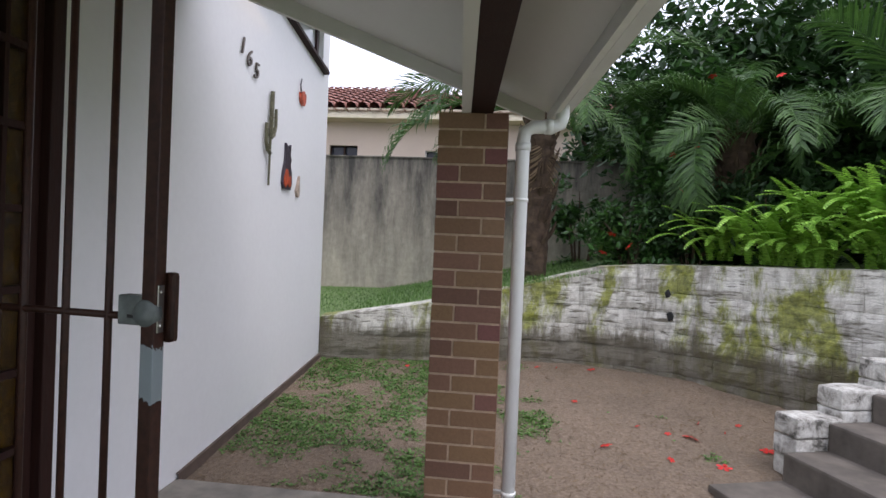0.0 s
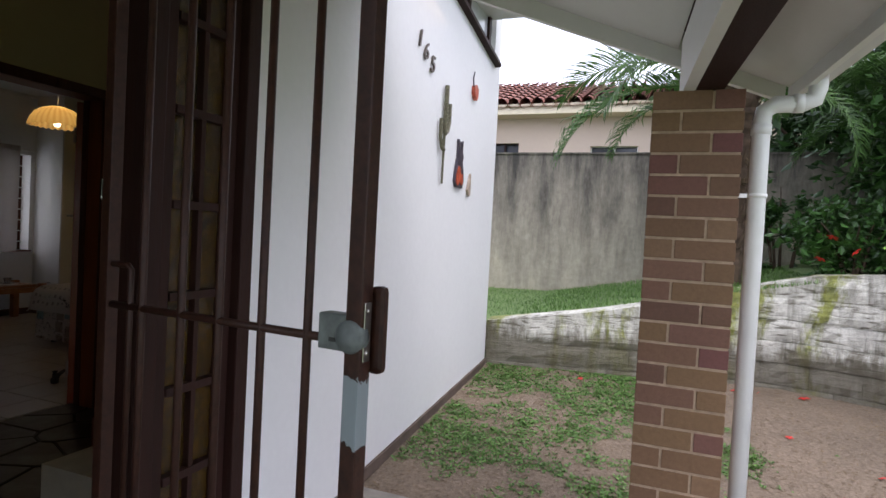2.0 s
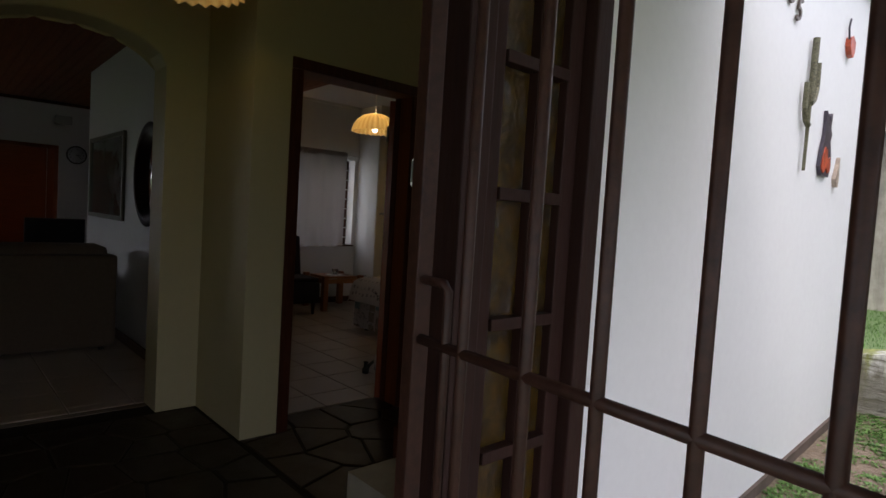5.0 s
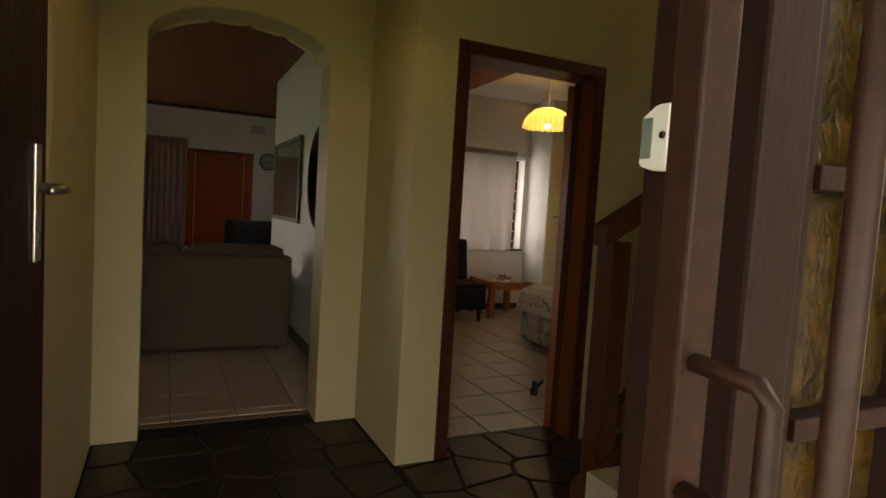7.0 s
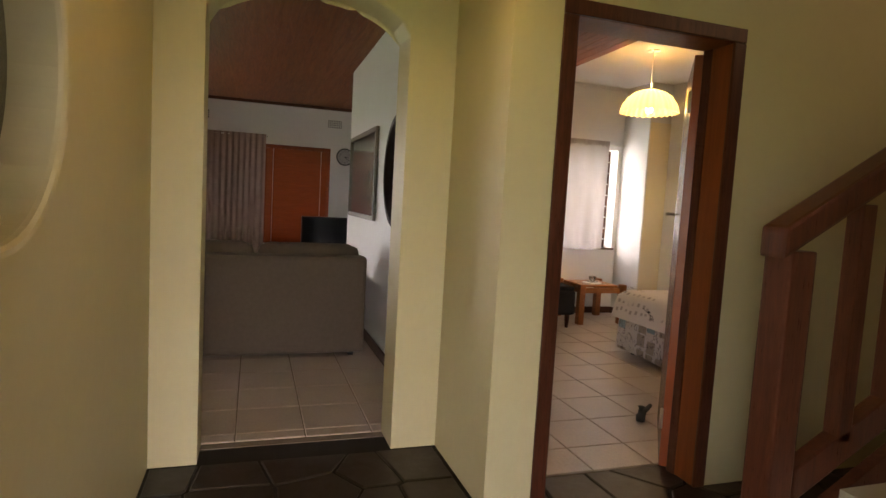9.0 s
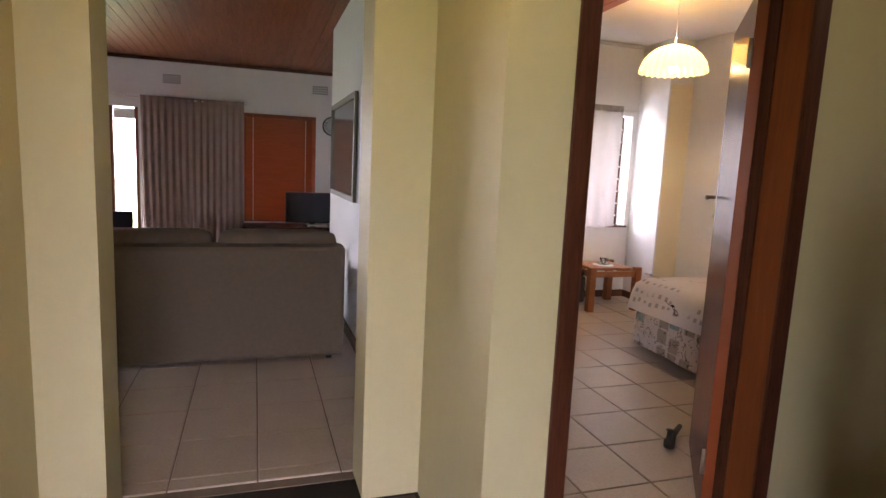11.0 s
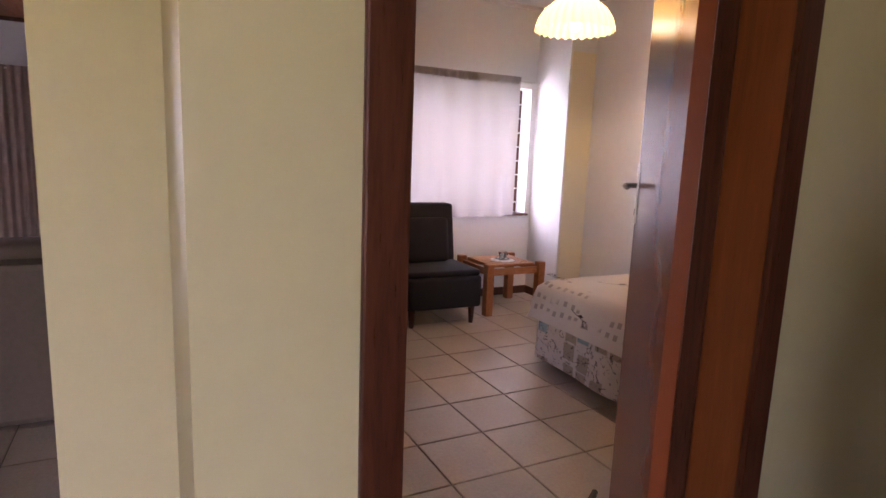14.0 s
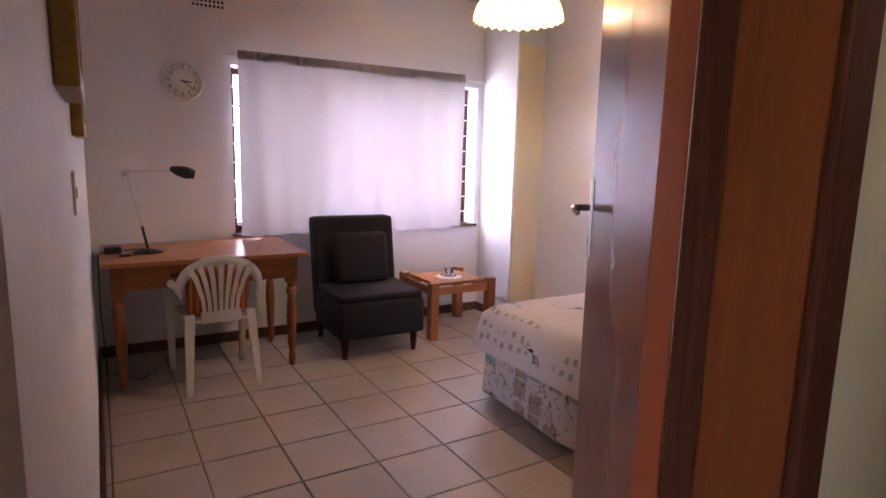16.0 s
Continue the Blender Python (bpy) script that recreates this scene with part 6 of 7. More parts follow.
# ---- plants ----
def leafmat(name, dark, light, rough=0.45):
    m, nt, b = nodes_of(name, rough)
    geo = nt.nodes.new("ShaderNodeNewGeometry")
    n = noise_of(nt, coords(nt), 3.0, 3)
    f = mix(nt, 0.45, geo.outputs["Random Per Island"], n)
    c = ramp(nt, f, [(0.15, dark), (0.8, light)])
    nt.links.new(c, b.inputs["Base Color"])
    tr = nt.nodes.new("ShaderNodeBsdfTranslucent")
    nt.links.new(c, tr.inputs[0])
    mx = nt.nodes.new("ShaderNodeMixShader")
    mx.inputs[0].default_value = 0.25
    nt.links.new(b.outputs[0], mx.inputs[1]), nt.links.new(tr.outputs[0], mx.inputs[2])
    nt.links.new(mx.outputs[0], nt.nodes["Material Output"].inputs["Surface"])
    return m


DARKLEAF = leafmat("dark glossy leaves", (0.010, 0.028, 0.008), (0.035, 0.095, 0.02), 0.5)
SHRUBLEAF = leafmat("hibiscus leaves", (0.018, 0.05, 0.012), (0.06, 0.16, 0.03), 0.35)
PALMLEAF = leafmat("palm leaflets", (0.018, 0.050, 0.012), (0.08, 0.17, 0.035), 0.55)
FERNLEAF = leafmat("bright fern", (0.13, 0.30, 0.03), (0.34, 0.60, 0.09), 0.45)
GRASSBLADE = leafmat("grass blades", (0.045, 0.115, 0.02), (0.18, 0.32, 0.08), 0.6)
DRYLEAF = leafmat("dry palm leaves", (0.10, 0.065, 0.035), (0.24, 0.17, 0.10), 0.8)
BARK = plain("fibrous palm bark", (0.085, 0.055, 0.035), 0.95, var=0.5, scale=14)
REDPETAL = plain("red hibiscus petals", (0.62, 0.02, 0.015), 0.6, var=0.25, scale=30)


def leaf_cloud(bm, rnd, centre, radii, count, size, droop=0.3, hollow=0.35):
    """Folded leaves in uneven clumps inside an ellipsoid."""
    centre = Vector(centre)
    clumps = []
    for i in range(max(6, count // 70)):
        d = Vector((rnd.gauss(0, 1), rnd.gauss(0, 1), rnd.gauss(0, 1))).normalized()
        r = hollow + (1 - hollow) * rnd.random() ** 0.6
        clumps.append((Vector((d.x * radii[0], d.y * radii[1], d.z * radii[2])) * r, 0.12 + 0.22 * rnd.random()))
    verts, faces = [], []
    for i in range(count):
        c, cr = clumps[rnd.randrange(len(clumps))]
        p = centre + c + Vector((rnd.gauss(0, 1), rnd.gauss(0, 1), rnd.gauss(0, 1))) * cr * min(radii) * 0.9
        d = Vector((rnd.gauss(0, 1), rnd.gauss(0, 1), rnd.gauss(0, 0.7) - droop)).normalized()
        s = d.cross(Vector((rnd.gauss(0, 1), rnd.gauss(0, 1), 2))).normalized()
        n = d.cross(s)
        L = size * (0.6 + 0.8 * rnd.random())
        w = L * 0.27
        k = len(verts)
        verts += [p, p + d * L * 0.45 + s * w + n * w * 0.35, p + d * L, p + d * L * 0.45 - s * w + n * w * 0.35]
        faces += [(k, k + 1, k + 2), (k, k + 2, k + 3)]
    return verts, faces


def mesh_part(name, verts, faces, mat, parent=None, label=""):
    me = bpy.data.meshes.new(name)
    me.from_pydata([tuple(v) for v in verts], [], faces)
    me.materials.append(mat)
    ob = new(name, me)
    ob.parent = parent
    if label:
        ob["label"] = label
    return ob


def shrub(x, y, z, radii, count, size, mat, label, seed, stems=7, name="shrub"):
    rnd = random.Random(seed)
    ob = new(name)
    ob.location = (x, y, z)
    tagged(ob, label, "shrub")
    for k in range(stems):
        bm = bmesh.new()
        a = rnd.random() * 6.28
        top = Vector((radii[0] * 0.7 * math.cos(a), radii[1] * 0.7 * math.sin(a), radii[2] * (1.0 + 0.6 * rnd.random())))
        add_tube(bm, [(0.05 * math.cos(a), 0.05 * math.sin(a), -0.1), top * 0.45 + Vector((0, 0, 0.1)), top], [0.022, 0.014, 0.005], 6)
        part("stem", bm, BARK, ob)
    vs, fs = leaf_cloud(None, rnd, (0, 0, radii[2] * 1.05), radii, count, size)
    mesh_part("crown", vs, fs, mat, ob)
    return ob


def frond_mesh(rnd, length, leaflet, droop, pairs, mat, width=0.014, vee=0.35):
    """An arching palm frond along +x."""
    verts, faces = [], []
    pts = []
    p, ang = Vector((0, 0, 0)), 0.75
    n = 24
    for i in range(n + 1):
        pts.append(p.copy())
        p = p + Vector((math.cos(ang), 0, math.sin(ang))) * length / n
        ang -= droop / n * (0.5 + 1.0 * i / n)
    for i in range(n):
        a, c = pts[i], pts[i + 1]
        r0, r1 = 0.013 * (1 - i / n) + 0.002, 0.013 * (1 - (i + 1) / n) + 0.002
        k = len(verts)
        for q, r in ((a, r0), (c, r1)):
            verts += [q + Vector((0, r, 0)), q + Vector((0, -r, 0)), q + Vector((0, 0, -r * 1.2))]
        faces += [(k, k + 1, k + 4, k + 3), (k + 1, k + 2, k + 5, k + 4), (k + 2, k, k + 3, k + 5)]
    for i in range(pairs):
        f = 0.14 + 0.86 * i / pairs
        q = f * n
        a = pts[min(int(q), n - 1)].lerp(pts[min(int(q) + 1, n)], q - int(q))
        t = (pts[min(int(q) + 1, n)] - pts[int(q) if q < n else n - 1]).normalized()
        L = leaflet * math.sin(math.pi * min(1, 0.16 + 0.80 * f)) ** 0.7 * (0.85 + 0.3 * rnd.random())
        for s in (-1, 1):
            d = (t * (0.55 + 0.5 * f) + Vector((0, s, 0)) * (0.95 - 0.35 * f) + Vector((0, 0, vee + 0.12 * rnd.gauss(0, 1)))).normalized()
            w = t * width * (0.8 + 0.4 * rnd.random())
            k = len(verts)
            m1 = a + d * L * 0.45
            m2 = a + d * L * 0.8 - Vector((0, 0, L * 0.10))
            e = a + d * L - Vector((0, 0, L * (0.26 + 0.1 * rnd.random())))
            verts += [a - w * 0.5, a + w * 0.5, m1 + w, m1 - w, m2 + w * 0.7, m2 - w * 0.7, e]
            faces += [(k, k + 1, k + 2, k + 3), (k + 3, k + 2, k + 4, k + 5), (k + 5, k + 4, k + 6)]
    me = bpy.data.meshes.new("frond")
    me.from_pydata([tuple(v) for v in verts], [], faces)
    me.materials.append(mat)
    return me


rndp = random.Random(5)
FRONDS = [frond_mesh(rndp, 2.1, 0.50, d, 72, PALMLEAF, 0.014) for d in (1.5, 1.9, 2.3)]
DRYFRONDS = [frond_mesh(rndp, 1.4, 0.4, 2.6, 34, DRYLEAF)]


def palm(x, y, z, h, fronds, label, seed, elev=(0.1, 1.0), az=(0, 6.28), scale=1.0, dry=6):
    rnd = random.Random(seed)
    ob = new("palm_tree")
    ob.location = (x, y, z)
    tagged(ob, label, "palm tree")
    bm = bmesh.new()
    prof = []
    k = 0
    while k * 0.07 < h:
        r = (0.14 + 0.05 * (k * 0.07 / h)) * (1 + 0.10 * (k % 2))
        prof.append((r, k * 0.07))
        k += 1
    add_lathe(bm, [(0.16, -0.3)] + prof, (0, 0, 0), 14)
    for vtx in bm.verts:
        vtx.co += noise.noise_vector(vtx.co * 9) * 0.03
    for i in range(60):
        a, zz = rnd.random() * 6.28, h * (0.2 + 0.8 * rnd.random())
        p = Vector((0.15 * math.cos(a), 0.15 * math.sin(a), zz))
        o = Vector((math.cos(a), math.sin(a), 0))
        add_tube(bm, [p, p + o * 0.06 + Vector((0, 0, 0.09)), p + o * 0.10 + Vector((0, 0, 0.2))], [0.03, 0.022, 0.006], 5)
    part("trunk", bm, BARK, ob)
    for i in range(fronds + dry):
        isdry = i >= fronds
        me = DRYFRONDS[0] if isdry else FRONDS[i % len(FRONDS)]
        f = new("frond", me)
        f.parent = ob
        a = az[0] + (az[1] - az[0]) * ((i * 0.618) % 1)
        e = (elev[0] + (elev[1] - elev[0]) * rnd.random()) if not isdry else -1.1
        s = scale * (0.8 + 0.35 * rnd.random())
        f.matrix_basis = Matrix.Translation((0.05 * math.cos(a), 0.05 * math.sin(a), h - 0.05 - (0.25 if isdry else 0))) @ Euler((rnd.gauss(0, 0.25), -e + 0.75, a)).to_matrix().to_4x4() @ Matrix.Diagonal((s, s, s, 1))
    return ob


palm(0.32, 7.2, 0.76, 2.2, 15, "feathery palm leaning over the lawn by the boundary wall", 21, (0.0, 1.1), scale=0.92, dry=2)
palm(2.55, 7.1, 1.15, 1.5, 24, "shaggy palm with drooping green fronds above the retaining wall", 22, (0.0, 1.2), scale=0.82, dry=12)
palm(4.2, 6.2, 1.15, 1.4, 20, "palm with a fibrous brown trunk and feathery fronds beside the ferns", 23, (0.1, 1.2), scale=1.0, dry=8)
palm(3.6, 8.6, 1.2, 2.4, 20, "tall shaggy palm at the back of the garden bed", 24, (0.0, 1.2), scale=1.0, dry=8)


def broadleaf_tree(x, y, z, h, crown, count, label, seed, size=0.15):
    rnd = random.Random(seed)
    ob = new("tree")
    ob.location = (x, y, z)
    tagged(ob, label, "tree")
    bm = bmesh.new()
    add_tube(bm, [(0, 0, -0.3), (0.05, 0, h * 0.4), (-0.05, 0.1, h * 0.8)], [0.13, 0.09, 0.05], 10)
    for k in range(9):
        a = k * 2.4
        add_tube(bm, [(0, 0.02, h * (0.3 + 0.05 * k)), (0.5 * math.cos(a), 0.5 * math.sin(a), h * (0.5 + 0.05 * k)), (1.1 * math.cos(a), 1.1 * math.sin(a), h * (0.7 + 0.05 * k))], [0.05, 0.03, 0.01], 7)
    part("trunk", bm, BARK, ob)
    vs, fs = leaf_cloud(None, rnd, (0, 0, h * 0.85), crown, count, size, hollow=0.1)
    mesh_part("crown", vs, fs, DARKLEAF, ob)
    return ob


broadleaf_tree(2.9, 8.4, 1.1, 2.2, (1.5, 1.2, 1.9), 15000, "dense dark leafed tree behind the palms", 31)
broadleaf_tree(5.0, 7.6, 1.1, 2.2, (1.5, 1.3, 2.0), 13000, "dense dark leafed tree at the edge of the garden", 32)
broadleaf_tree(1.9, 9.9, 0.6, 3.0, (1.0, 0.7, 1.4), 4500, "dark leafed tree beyond the boundary wall", 33)
broadleaf_tree(6.8, 6.5, 1.1, 2.4, (1.6, 1.6, 2.2), 9000, "dark leafed tree at the far side of the garden", 34)

for (x, y, z, rad, cnt, size, mat, label, seed) in (
    (1.35, 6.85, 1.05, (0.50, 0.38, 0.36), 2600, 0.085, SHRUBLEAF, "hibiscus shrub with red flowers hanging over the retaining wall", 41),
    (2.0, 6.75, 1.1, (0.55, 0.4, 0.42), 2600, 0.10, DARKLEAF, "dark green shrub on top of the retaining wall", 42),
    (2.7, 6.5, 1.1, (0.55, 0.45, 0.50), 2600, 0.11, DARKLEAF, "dark broad leafed shrub below the palm", 43),
    (2.25, 7.5, 1.4, (0.8, 0.6, 1.1), 3600, 0.11, SHRUBLEAF, "tall hibiscus shrub with scattered red flowers", 44),
    (3.5, 7.0, 1.1, (0.9, 0.6, 1.0), 4200, 0.12, DARKLEAF, "dark undergrowth between the palms", 45),
    (3.9, 4.9, 1.15, (0.5, 0.5, 0.4), 1600, 0.10, DARKLEAF, "low dark shrub above the garden steps", 46),
    (1.0, 8.3, 0.8, (0.45, 0.3, 0.8), 1500, 0.09, SHRUBLEAF, "leafy shrub beside the boundary wall", 47),
):
    shrub(x, y, z, rad, cnt, size, mat, label, seed)


def flower(x, y, z, s, seed):
    rnd = random.Random(seed)
    verts, faces = [], []
    tilt = Euler((rnd.gauss(0, 0.7), rnd.gauss(0, 0.7), rnd.random() * 6)).to_matrix()
    for k in range(5):
        a = 2 * math.pi * k / 5
        k0 = len(verts)
        for r, da, zz in ((0, 0, 0), (0.6, -0.5, 0.2), (1.0, -0.25, 0.1), (1.0, 0.25, 0.1), (0.6, 0.5, 0.2)):
            verts.append(tilt @ (Vector((r * math.cos(a + da), r * math.sin(a + da), zz)) * s))
        faces.append((k0, k0 + 1, k0 + 2, k0 + 3, k0 + 4))
    ob = mesh_part("hibiscus_flower", verts, faces, REDPETAL)
    ob.location = (x, y, z)
    return ob


rf = random.Random(8)
for (x, y, z) in ((1.10, 6.55, 1.42), (1.28, 6.5, 1.30), (1.02, 6.58, 1.22), (1.75, 6.75, 2.32), (2.05, 6.9, 2.44), (2.15, 6.8, 3.20), (2.9, 6.9, 3.25), (1.9, 6.9, 1.95)):
    fl = flower(x, y, z, 0.05, rf.randrange(999))
    tagged(fl, "red hibiscus flower among the dark leaves", "flower", "hibiscus flowers")


def fern(x, y, z, count, length, seed):
    rnd = random.Random(seed)
    ob = new("sword_fern")
    ob.location = (x, y, z)
    tagged(ob, "bright green sword fern clump spilling over the retaining wall", "fern", "sword ferns")
    verts, faces = [], []
    for f in range(count):
        a = rnd.random() * 6.28 if rnd.random() < 0.3 else -1.9 + rnd.gauss(0, 0.8)
        L = length * (0.65 + 0.5 * rnd.random())
        p, ang = Vector((rnd.gauss(0, 0.07), rnd.gauss(0, 0.07), 0)), 1.45 - 0.5 * rnd.random()
        n = 30
        h = Vector((math.cos(a), math.sin(a), 0))
        side = Vector((-math.sin(a), math.cos(a), 0))
        bend = 1.1 + 0.9 * rnd.random()
        for i in range(n):
            q = p + (h * math.cos(ang) + Vector((0, 0, math.sin(ang)))) * L / n
            ang -= bend / n
            w = 0.046 * math.sin(math.pi * min(0.97, 0.12 + 0.86 * i / n)) ** 0.6
            t = (q - p).normalized()
            up = side.cross(t) * 0.012
            for s in (-1, 1):
                k = len(verts)
                verts += [p, p + side * s * w + t * 0.012 + up, q * 0.75 + p * 0.25 + side * s * w * 0.9 + t * 0.006 + up, p * 0.2 + q * 0.8]
                faces.append((k, k + 1, k + 2, k + 3))
            p = q
    mesh_part("fronds", verts, faces, FERNLEAF, ob)
    return ob


fr = random.Random(77)
for k in range(17):
    x = 2.12 + 0.11 * k + fr.gauss(0, 0.05)
    y = 6.05 - 0.92 * (x - 2.1) * 0.95 + 0.25 + abs(fr.gauss(0, 0.22))
    fern(x, max(4.3, y), 1.13 + 0.25 * fr.random(), 16, (0.62 + 0.22 * fr.random()) * (1.0 if x < 2.9 else 1.25), k)
for (x, y, z) in ((2.5, 5.9, 1.35), (2.8, 5.75, 1.45), (3.1, 5.5, 1.5), (3.4, 5.3, 1.55), (3.7, 5.2, 1.5), (3.3, 5.7, 1.6)):
    fern(x, y, z, 22, 0.80, int(x * 100))

# creeping turf, litter and petals on the ground
rg = random.Random(3)
verts, faces = [], []
count = 0
while count < 46000:
    x, y = -1.86 + 3.9 * rg.random(), 3.45 + 2.8 * rg.random()
    dens = 0.36 + 1.1 * noise.noise((x * 1.3 + 5, y * 1.3, 0)) + 1.0 * noise.noise((x * 4.5, y * 4.5, 1))
    dens += 0.25 if x < -0.1 else (-0.95 if x > 0.35 else -0.25)
    dens -= max(0, 4.3 - y) * 0.45
    if rg.random() > dens:
        count += 1
        continue
    z = rough_ground(x, y)
    a = rg.random() * 6.28
    L = 0.012 + 0.022 * rg.random()
    w = 0.003 + 0.002 * rg.random()
    d = Vector((math.cos(a), math.sin(a), 0.35 + 0.8 * rg.random())).normalized()
    s = Vector((-math.sin(a), math.cos(a), 0)) * w
    p = Vector((x, y, z - 0.002))
    k = len(verts)
    verts += [p - s, p + s, p + d * L * 0.6 + s * 0.8, p + d * L * 0.6 - s * 0.8, p + d * L + Vector((0, 0, -0.004))]
    faces += [(k, k + 1, k + 2, k + 3), (k + 3, k + 2, k + 4)]
    if rg.random() < 0.93:
        for extra in range(3):
            a2 = rg.random() * 6.28
            d2 = Vector((math.cos(a2), math.sin(a2), 0.2 + 0.5 * rg.random())).normalized()
            s2 = Vector((-math.sin(a2), math.cos(a2), 0)) * w * 1.3
            k = len(verts)
            verts += [p - s2, p + s2, p + d2 * L * 0.8 + s2, p + d2 * L * 0.8 - s2]
            faces.append((k, k + 1, k + 2, k + 3))
    count += 1
tagged(mesh_part("grass", verts, faces, GRASSBLADE), kind="stuff")

verts, faces = [], []
for i in range(9500):
    x, y = -1.85 + 4.6 * rg.random(), 3.4 + 3.0 * rg.random()
    z = rough_ground(x, y) + 0.003
    a, L, w = rg.random() * 6.28, 0.006 + 0.030 * rg.random() ** 2.8, 0.002 + 0.004 * rg.random()
    d, s = Vector((math.cos(a), math.sin(a), rg.gauss(0, 0.15))) * L, Vector((-math.sin(a), math.cos(a), rg.gauss(0, 0.2))) * w
    p = Vector((x, y, z))
    k = len(verts)
    verts += [p - d, p + s, p + d, p - s]
    faces.append((k, k + 1, k + 2, k + 3))
tagged(mesh_part("leaf_litter", verts, faces, DRYLEAF), kind="stuff")

petals = [(1.25, 4.65), (1.38, 4.62), (1.42, 4.58), (1.05, 4.75), (1.55, 4.9), (0.75, 4.35), (1.7, 4.75), (1.15, 4.2), (1.48, 4.15), (1.85, 4.9), (0.35, 6.15), (0.9, 6.2), (-0.95, 5.85), (0.55, 6.2), (1.9, 4.5), (0.62, 5.2)]
for i, (x, y) in enumerate(petals):
    fl = flower(x, y, rough_ground(x, y) + 0.012, 0.028 + 0.012 * (i % 3), 100 + i)
    fl.name = "fallen_flower"
    fl.scale = (1, 1, 0.35)
    tagged(fl, "fallen red hibiscus flower on the bare soil", "flower", "fallen flowers")

# lawn on the terrace
verts, faces = [], []
for i in range(14000):
    x, y = -3.6 + 4.6 * rg.random(), 6.35 + 2.6 * rg.random()
    z = None
    u = (x + 1.9) / 3.0
    zs = 0.44 + max(0, min(1, u)) * 0.62
    z = zs - 0.02 + (y - 6.2) * 0.03 if x > -1.9 else 0.44 - 0.02 + (y - 6.0) * 0.03 + (x + 1.9) * 0.025
    a, L, w = rg.random() * 6.28, 0.03 + 0.03 * rg.random(), 0.005
    d = Vector((math.cos(a) * 0.6, math.sin(a) * 0.6, 1)).normalized() * L
    s = Vector((-math.sin(a), math.cos(a), 0)) * w
    p = Vector((x, y, z - 0.01))
    k = len(verts)
    verts += [p - s, p + s, p + d]
    faces.append((k, k + 1, k + 2))
tagged(mesh_part("lawn", verts, faces, GRASSBLADE), kind="stuff")


# ---- small pieces of floors and walls ----
TILE, nt, b = nodes_of("cream ceramic floor tile", 0.30)
v = coords(nt)
n1 = noise_of(nt, v, 5, 6, 0.6)
n2 = noise_of(nt, v, 60, 5, 0.7)
c = ramp(nt, n1, [(0.3, (0.42, 0.35, 0.29)), (0.7, (0.48, 0.41, 0.34))])
c = mix(nt, maths(nt, "MULTIPLY", object_random(nt), 0.25), c, (0.36, 0.29, 0.235))
c = mix(nt, 0.12, c, ramp(nt, n2, [(0.4, (0.2, 0.15, 0.1)), (0.6, (0.6, 0.5, 0.4))]))
nt.links.new(c, b.inputs["Base Color"])
nt.links.new(ramp(nt, n1, [(0.3, (0.30,) * 3), (0.75, (0.36,) * 3)]), b.inputs["Roughness"])
bump(nt, b, n1, 0.06, 0.003)


def tile_data(w, d):
    bm = bmesh.new()
    e = 0.003
    low = [bm.verts.new((x, y, -0.009)) for x, y in ((0, 0), (w, 0), (w, d), (0, d))]
    mid = [bm.verts.new((x, y, -e)) for x, y in ((0, 0), (w, 0), (w, d), (0, d))]
    top = [bm.verts.new((x, y, 0)) for x, y in ((e, e), (w - e, e), (w - e, d - e), (e, d - e))]
    for r0, r1 in ((low, mid), (mid, top)):
        for k in range(4):
            bm.faces.new((r0[k], r0[(k + 1) % 4], r1[(k + 1) % 4], r1[k]))
    bm.faces.new(top)
    bmesh.ops.recalc_face_normals(bm, faces=bm.faces)
    me = bpy.data.meshes.new("tile")
    bm.to_mesh(me)
    bm.free()
    me.materials.append(TILE)
    return me


TILES = {}


def lay_tiles(parent, x0, x1, y0, y1, ox, oy, px, py):
    """Tiles on a lattice whose joints pass through (ox, oy), cut at the room's edges."""
    g = 0.0035
    i = math.floor((x0 - ox) / px)
    while ox + i * px < x1:
        j = math.floor((y0 - oy) / py)
        while oy + j * py < y1:
            a, c = max(x0, ox + i * px + g), min(x1, ox + (i + 1) * px - g)
            d, e = max(y0, oy + j * py + g), min(y1, oy + (j + 1) * py - g)
            if c - a > 0.02 and e - d > 0.02:
                key = (round(c - a, 3), round(e - d, 3))
                if key not in TILES:
                    TILES[key] = tile_data(*key)
                t = new("tile", TILES[key])
                t.parent = parent
                t.location = (a, d, 0.0)
            j += 1
        i += 1


lay_tiles(floor_tiled, -7.733, -4.0, 2.417, 5.99, -5.315, 3.494, 0.3535, 0.3505)
lay_tiles(floor_living, -10.48, -4.66, -1.2, 2.15, -4.75, 1.475, 0.3535, 0.352)

SLATE, nt, b = nodes_of("dark crazy paving slate", 0.35)
v = coords(nt)
n1, n2 = noise_of(nt, v, 6, 8, 0.7, 0.4), noise_of(nt, v, 40, 6)
c = ramp(nt, n1, [(0.3, (0.010, 0.007, 0.005)), (0.7, (0.032, 0.022, 0.016))])
c = mix(nt, maths(nt, "MULTIPLY", object_random(nt), 0.55), c, (0.040, 0.020, 0.011))
nt.links.new(c, b.inputs["Base Color"])
nt.links.new(ramp(nt, n1, [(0.3, (0.35,) * 3), (0.7, (0.6,) * 3)]), b.inputs["Roughness"])
bump(nt, b, n1, 0.5, 0.006)


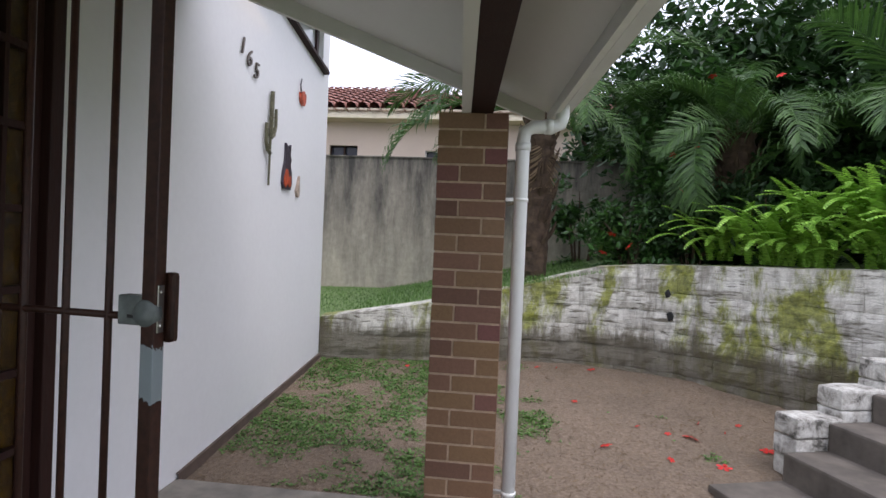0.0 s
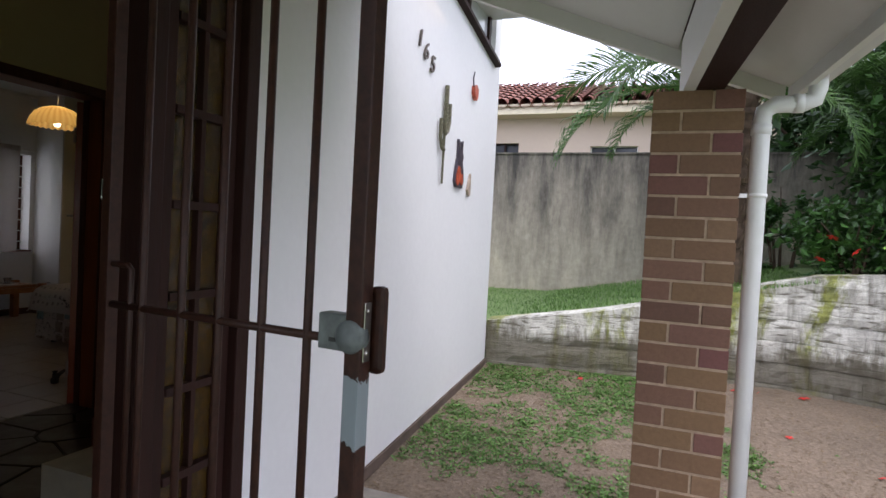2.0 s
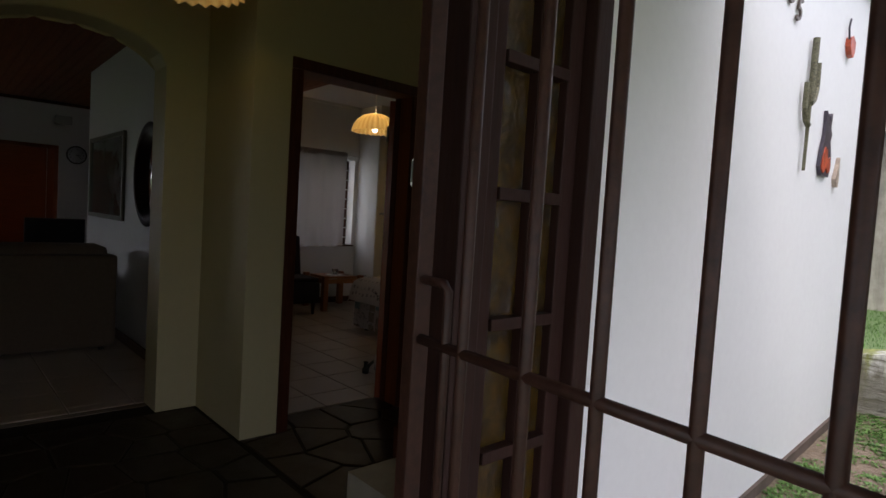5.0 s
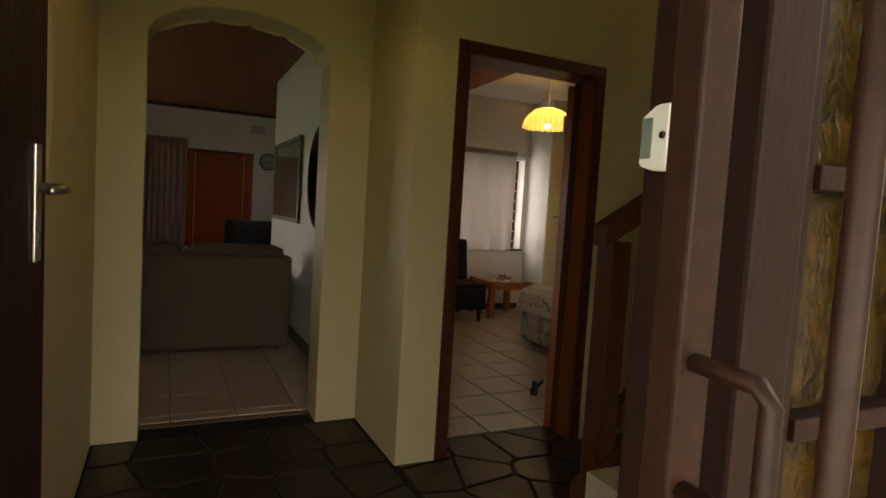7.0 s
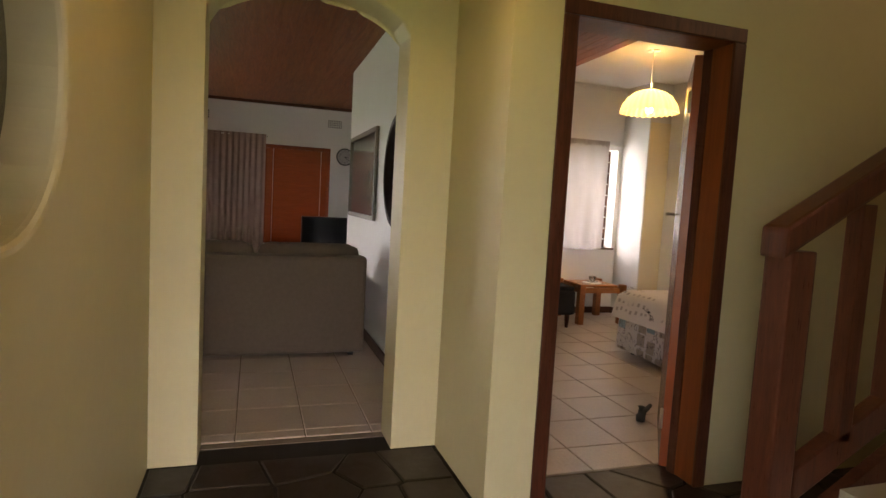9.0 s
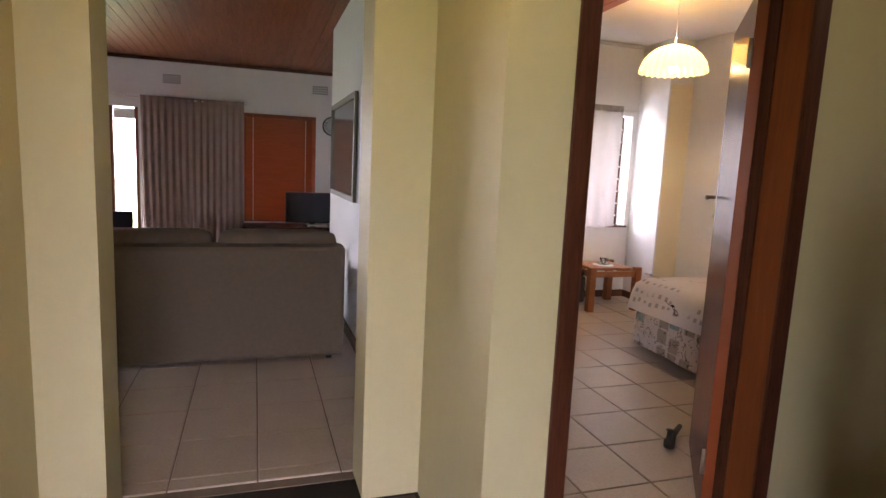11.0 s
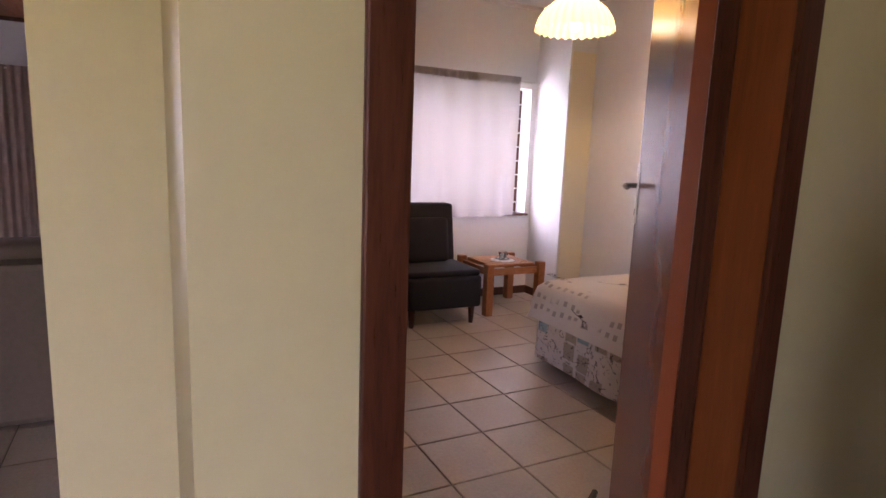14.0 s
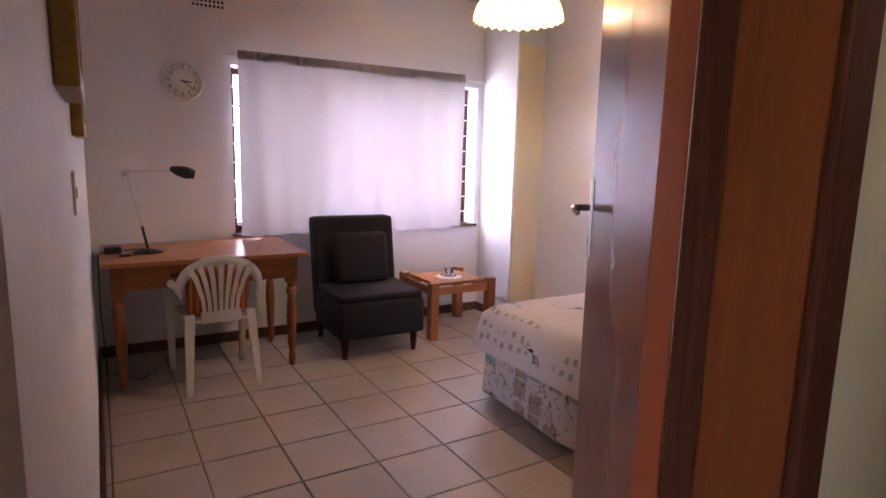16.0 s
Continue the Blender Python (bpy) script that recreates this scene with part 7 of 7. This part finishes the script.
def clip_cell(poly, p, q):
    """Keep the part of poly nearer to p than to q."""
    m, d = (p + q) / 2, q - p
    out = []
    for i in range(len(poly)):
        a, c = poly[i], poly[(i + 1) % len(poly)]
        fa, fc = (a - m).dot(d), (c - m).dot(d)
        if fa <= 0:
            out.append(a)
        if (fa < 0 < fc) or (fc < 0 < fa):
            out.append(a.lerp(c, fa / (fa - fc)))
    return out


def crazy_paving(parent, x0, x1, y0, y1, size, seed):
    rnd = random.Random(seed)
    nx, ny = int((x1 - x0) / size), int((y1 - y0) / size)
    seeds = [Vector((x0 + (i + 0.15 + 0.7 * rnd.random()) * (x1 - x0) / nx, y0 + (j + 0.15 + 0.7 * rnd.random()) * (y1 - y0) / ny)) for i in range(nx) for j in range(ny)]
    for s in seeds:
        poly = [Vector(p) for p in ((x0, y0), (x1, y0), (x1, y1), (x0, y1))]
        for q in seeds:
            if q is not s and (q - s).length < size * 4:
                poly = clip_cell(poly, s, q)
        if len(poly) < 3:
            continue
        c = sum(poly, Vector((0, 0))) / len(poly)
        shrunk = [c + (p - c) * (1 - 0.011 / max(0.03, (p - c).length)) for p in poly]
        bm = bmesh.new()
        h = 0.0015 * rnd.random()
        low = [bm.verts.new((p.x, p.y, -0.014)) for p in shrunk]
        mid = [bm.verts.new((p.x, p.y, -0.004 - h)) for p in shrunk]
        top = [bm.verts.new(((c + (p - c) * 0.97).x, (c + (p - c) * 0.97).y, -h)) for p in shrunk]
        for r0, r1 in ((low, mid), (mid, top)):
            for k in range(len(low)):
                bm.faces.new((r0[k], r0[(k + 1) % len(low)], r1[(k + 1) % len(low)], r1[k]))
        bm.faces.new(top)
        bmesh.ops.recalc_face_normals(bm, faces=bm.faces)
        part("slate_piece", bm, SLATE, parent)


floor_hall = [o for o in bpy.data.objects if o.name == "floor"][0]
crazy_paving(floor_hall, -4.42, -2.12, 0.765, 2.10, 0.26, 4)
crazy_paving(floor_hall, -3.99, -2.84, 2.12, 5.6, 0.26, 5)
crazy_paving(floor_hall, -4.64, -4.43, 0.985, 1.855, 0.21, 6)
threshold = [o for o in bpy.data.objects if o.name == "threshold"][0]
crazy_paving(threshold, -2.09, -1.52, 0.77, 1.48, 0.23, 7)

# bricks of the pillar: stretcher and header on each face, alternating
BRICKS = {}


def brick_data(w, d, h):
    key = (round(w, 3), round(d, 3), round(h, 3))
    if key not in BRICKS:
        bm = bmesh.new()
        add_box(bm, 0, w, 0, d, 0, h, 0.003)
        me = bpy.data.meshes.new("brick")
        bm.to_mesh(me)
        bm.free()
        me.materials.append(BRICK)
        BRICKS[key] = me
    return BRICKS[key]


courses = 25
for k in range(courses):
    top = 1.898 - 0.0852 * k
    z0 = top - 0.0745
    if z0 < -0.2:
        break
    m, w, hd = 0.0095, 0.222, 0.1065
    s = PX1 - PX0
    if k % 2 == 0:
        pieces = [(PX0, PY0, w, hd), (PX0 + w + m, PY0, hd, w), (PX0 + hd + m, PY1 - hd, w, hd), (PX0, PY1 - w, hd, w)]
    else:
        pieces = [(PX0, PY0, hd, w), (PX0 + hd + m, PY0, w, hd), (PX1 - hd, PY1 - w, hd, w), (PX0, PY1 - hd, w, hd)]
    for x, y, a, c in pieces:
        br = new("brick", brick_data(a, c, 0.0745))
        br.parent = pillar
        br.matrix_parent_inverse = Matrix.Translation(-pillar.location)
        br.location = (x, y, z0)

# rough blocks of the retaining wall
BLOCKS = []
for s in range(6):
    bm = bmesh.new()
    nx, nz = 5, 3
    g = [[bm.verts.new((0.385 * i / nx, -(0.026 if 0 < i < nx and 0 < j < nz else 0.004) * (0.6 + 0.8 * noise.noise((i * 1.7, j * 2.3, s * 5))) , 0.188 * j / nz)) for j in range(nz + 1)] for i in range(nx + 1)]
    for i in range(nx):
        for j in range(nz):
            bm.faces.new((g[i][j], g[i + 1][j], g[i + 1][j + 1], g[i][j + 1]))
    edge = [e for e in bm.edges if len(e.link_faces) == 1]
    ext = bmesh.ops.extrude_edge_only(bm, edges=edge)
    for vtx in [q for q in ext["geom"] if isinstance(q, bmesh.types.BMVert)]:
        vtx.co.y = 0.03
    bmesh.ops.recalc_face_normals(bm, faces=bm.faces)
    me = bpy.data.meshes.new("block")
    bm.to_mesh(me)
    bm.free()
    me.materials.append(RETAIN)
    BLOCKS.append(me)
wall_ob = [o for o in bpy.data.objects if o.name == "retaining_wall"][0]
path = [Vector(p[:2]) for p in WALLLINE]
tops = [p[2] for p in WALLLINE]
lengths = [0.0]
for a, c in zip(path, path[1:]):
    lengths.append(lengths[-1] + (c - a).length)


def along(s):
    for i in range(len(path) - 1):
        if s <= lengths[i + 1]:
            f = (s - lengths[i]) / (lengths[i + 1] - lengths[i])
            return path[i].lerp(path[i + 1], f), tops[i] + (tops[i + 1] - tops[i]) * f
    return path[-1], tops[-1]


rb2 = random.Random(12)
for row in range(7):
    z = -0.14 + 0.2 * row
    s = 0.2 * (row % 2)
    while s + 0.39 < lengths[-1]:
        a, ta = along(s)
        c, tc = along(s + 0.385)
        if min(ta, tc) > z + 0.188:
            d = (c - a).normalized()
            bl = new("block", BLOCKS[rb2.randrange(6)])
            bl.parent = wall_ob
            bl.matrix_basis = Matrix.Translation((a.x + d.y * 0.004, a.y - d.x * 0.004, z)) @ Matrix.Rotation(math.atan2(d.y, d.x), 4, "Z") @ Matrix.Diagonal(((c - a).length / 0.385, 1, 1, 1))
        s += 0.392

# weep holes in the retaining wall
for x, z, w in ((1.60, 0.84, 0.036), (1.63, 0.62, 0.045)):
    i = max(k for k, p in enumerate(WALLLINE) if p[0] <= x)
    (xa, ya, za), (xb, yb, zb) = WALLLINE[i], WALLLINE[i + 1]
    y = ya + (yb - ya) * (x - xa) / (xb - xa)
    bm = bmesh.new()
    add_lathe(bm, [(w * 0.9, -0.004), (w, 0.0), (w * 0.6, 0.003)], (0, 0, 0), 9)
    for vtx in bm.verts:
        vtx.co.x *= 0.8 + 0.5 * noise.noise(vtx.co * 60)
        vtx.co.y *= 1.1 + 0.6 * noise.noise(vtx.co * 45)
    bm.transform(Matrix.Translation((x, y - 0.032, z)) @ Matrix.Rotation(math.atan2(yb - ya, xb - xa), 4, "Z") @ Matrix.Rotation(radians(90), 4, "X"))
    hole = part("weep_hole", bm, BLACK)
    hole.parent = wall_ob
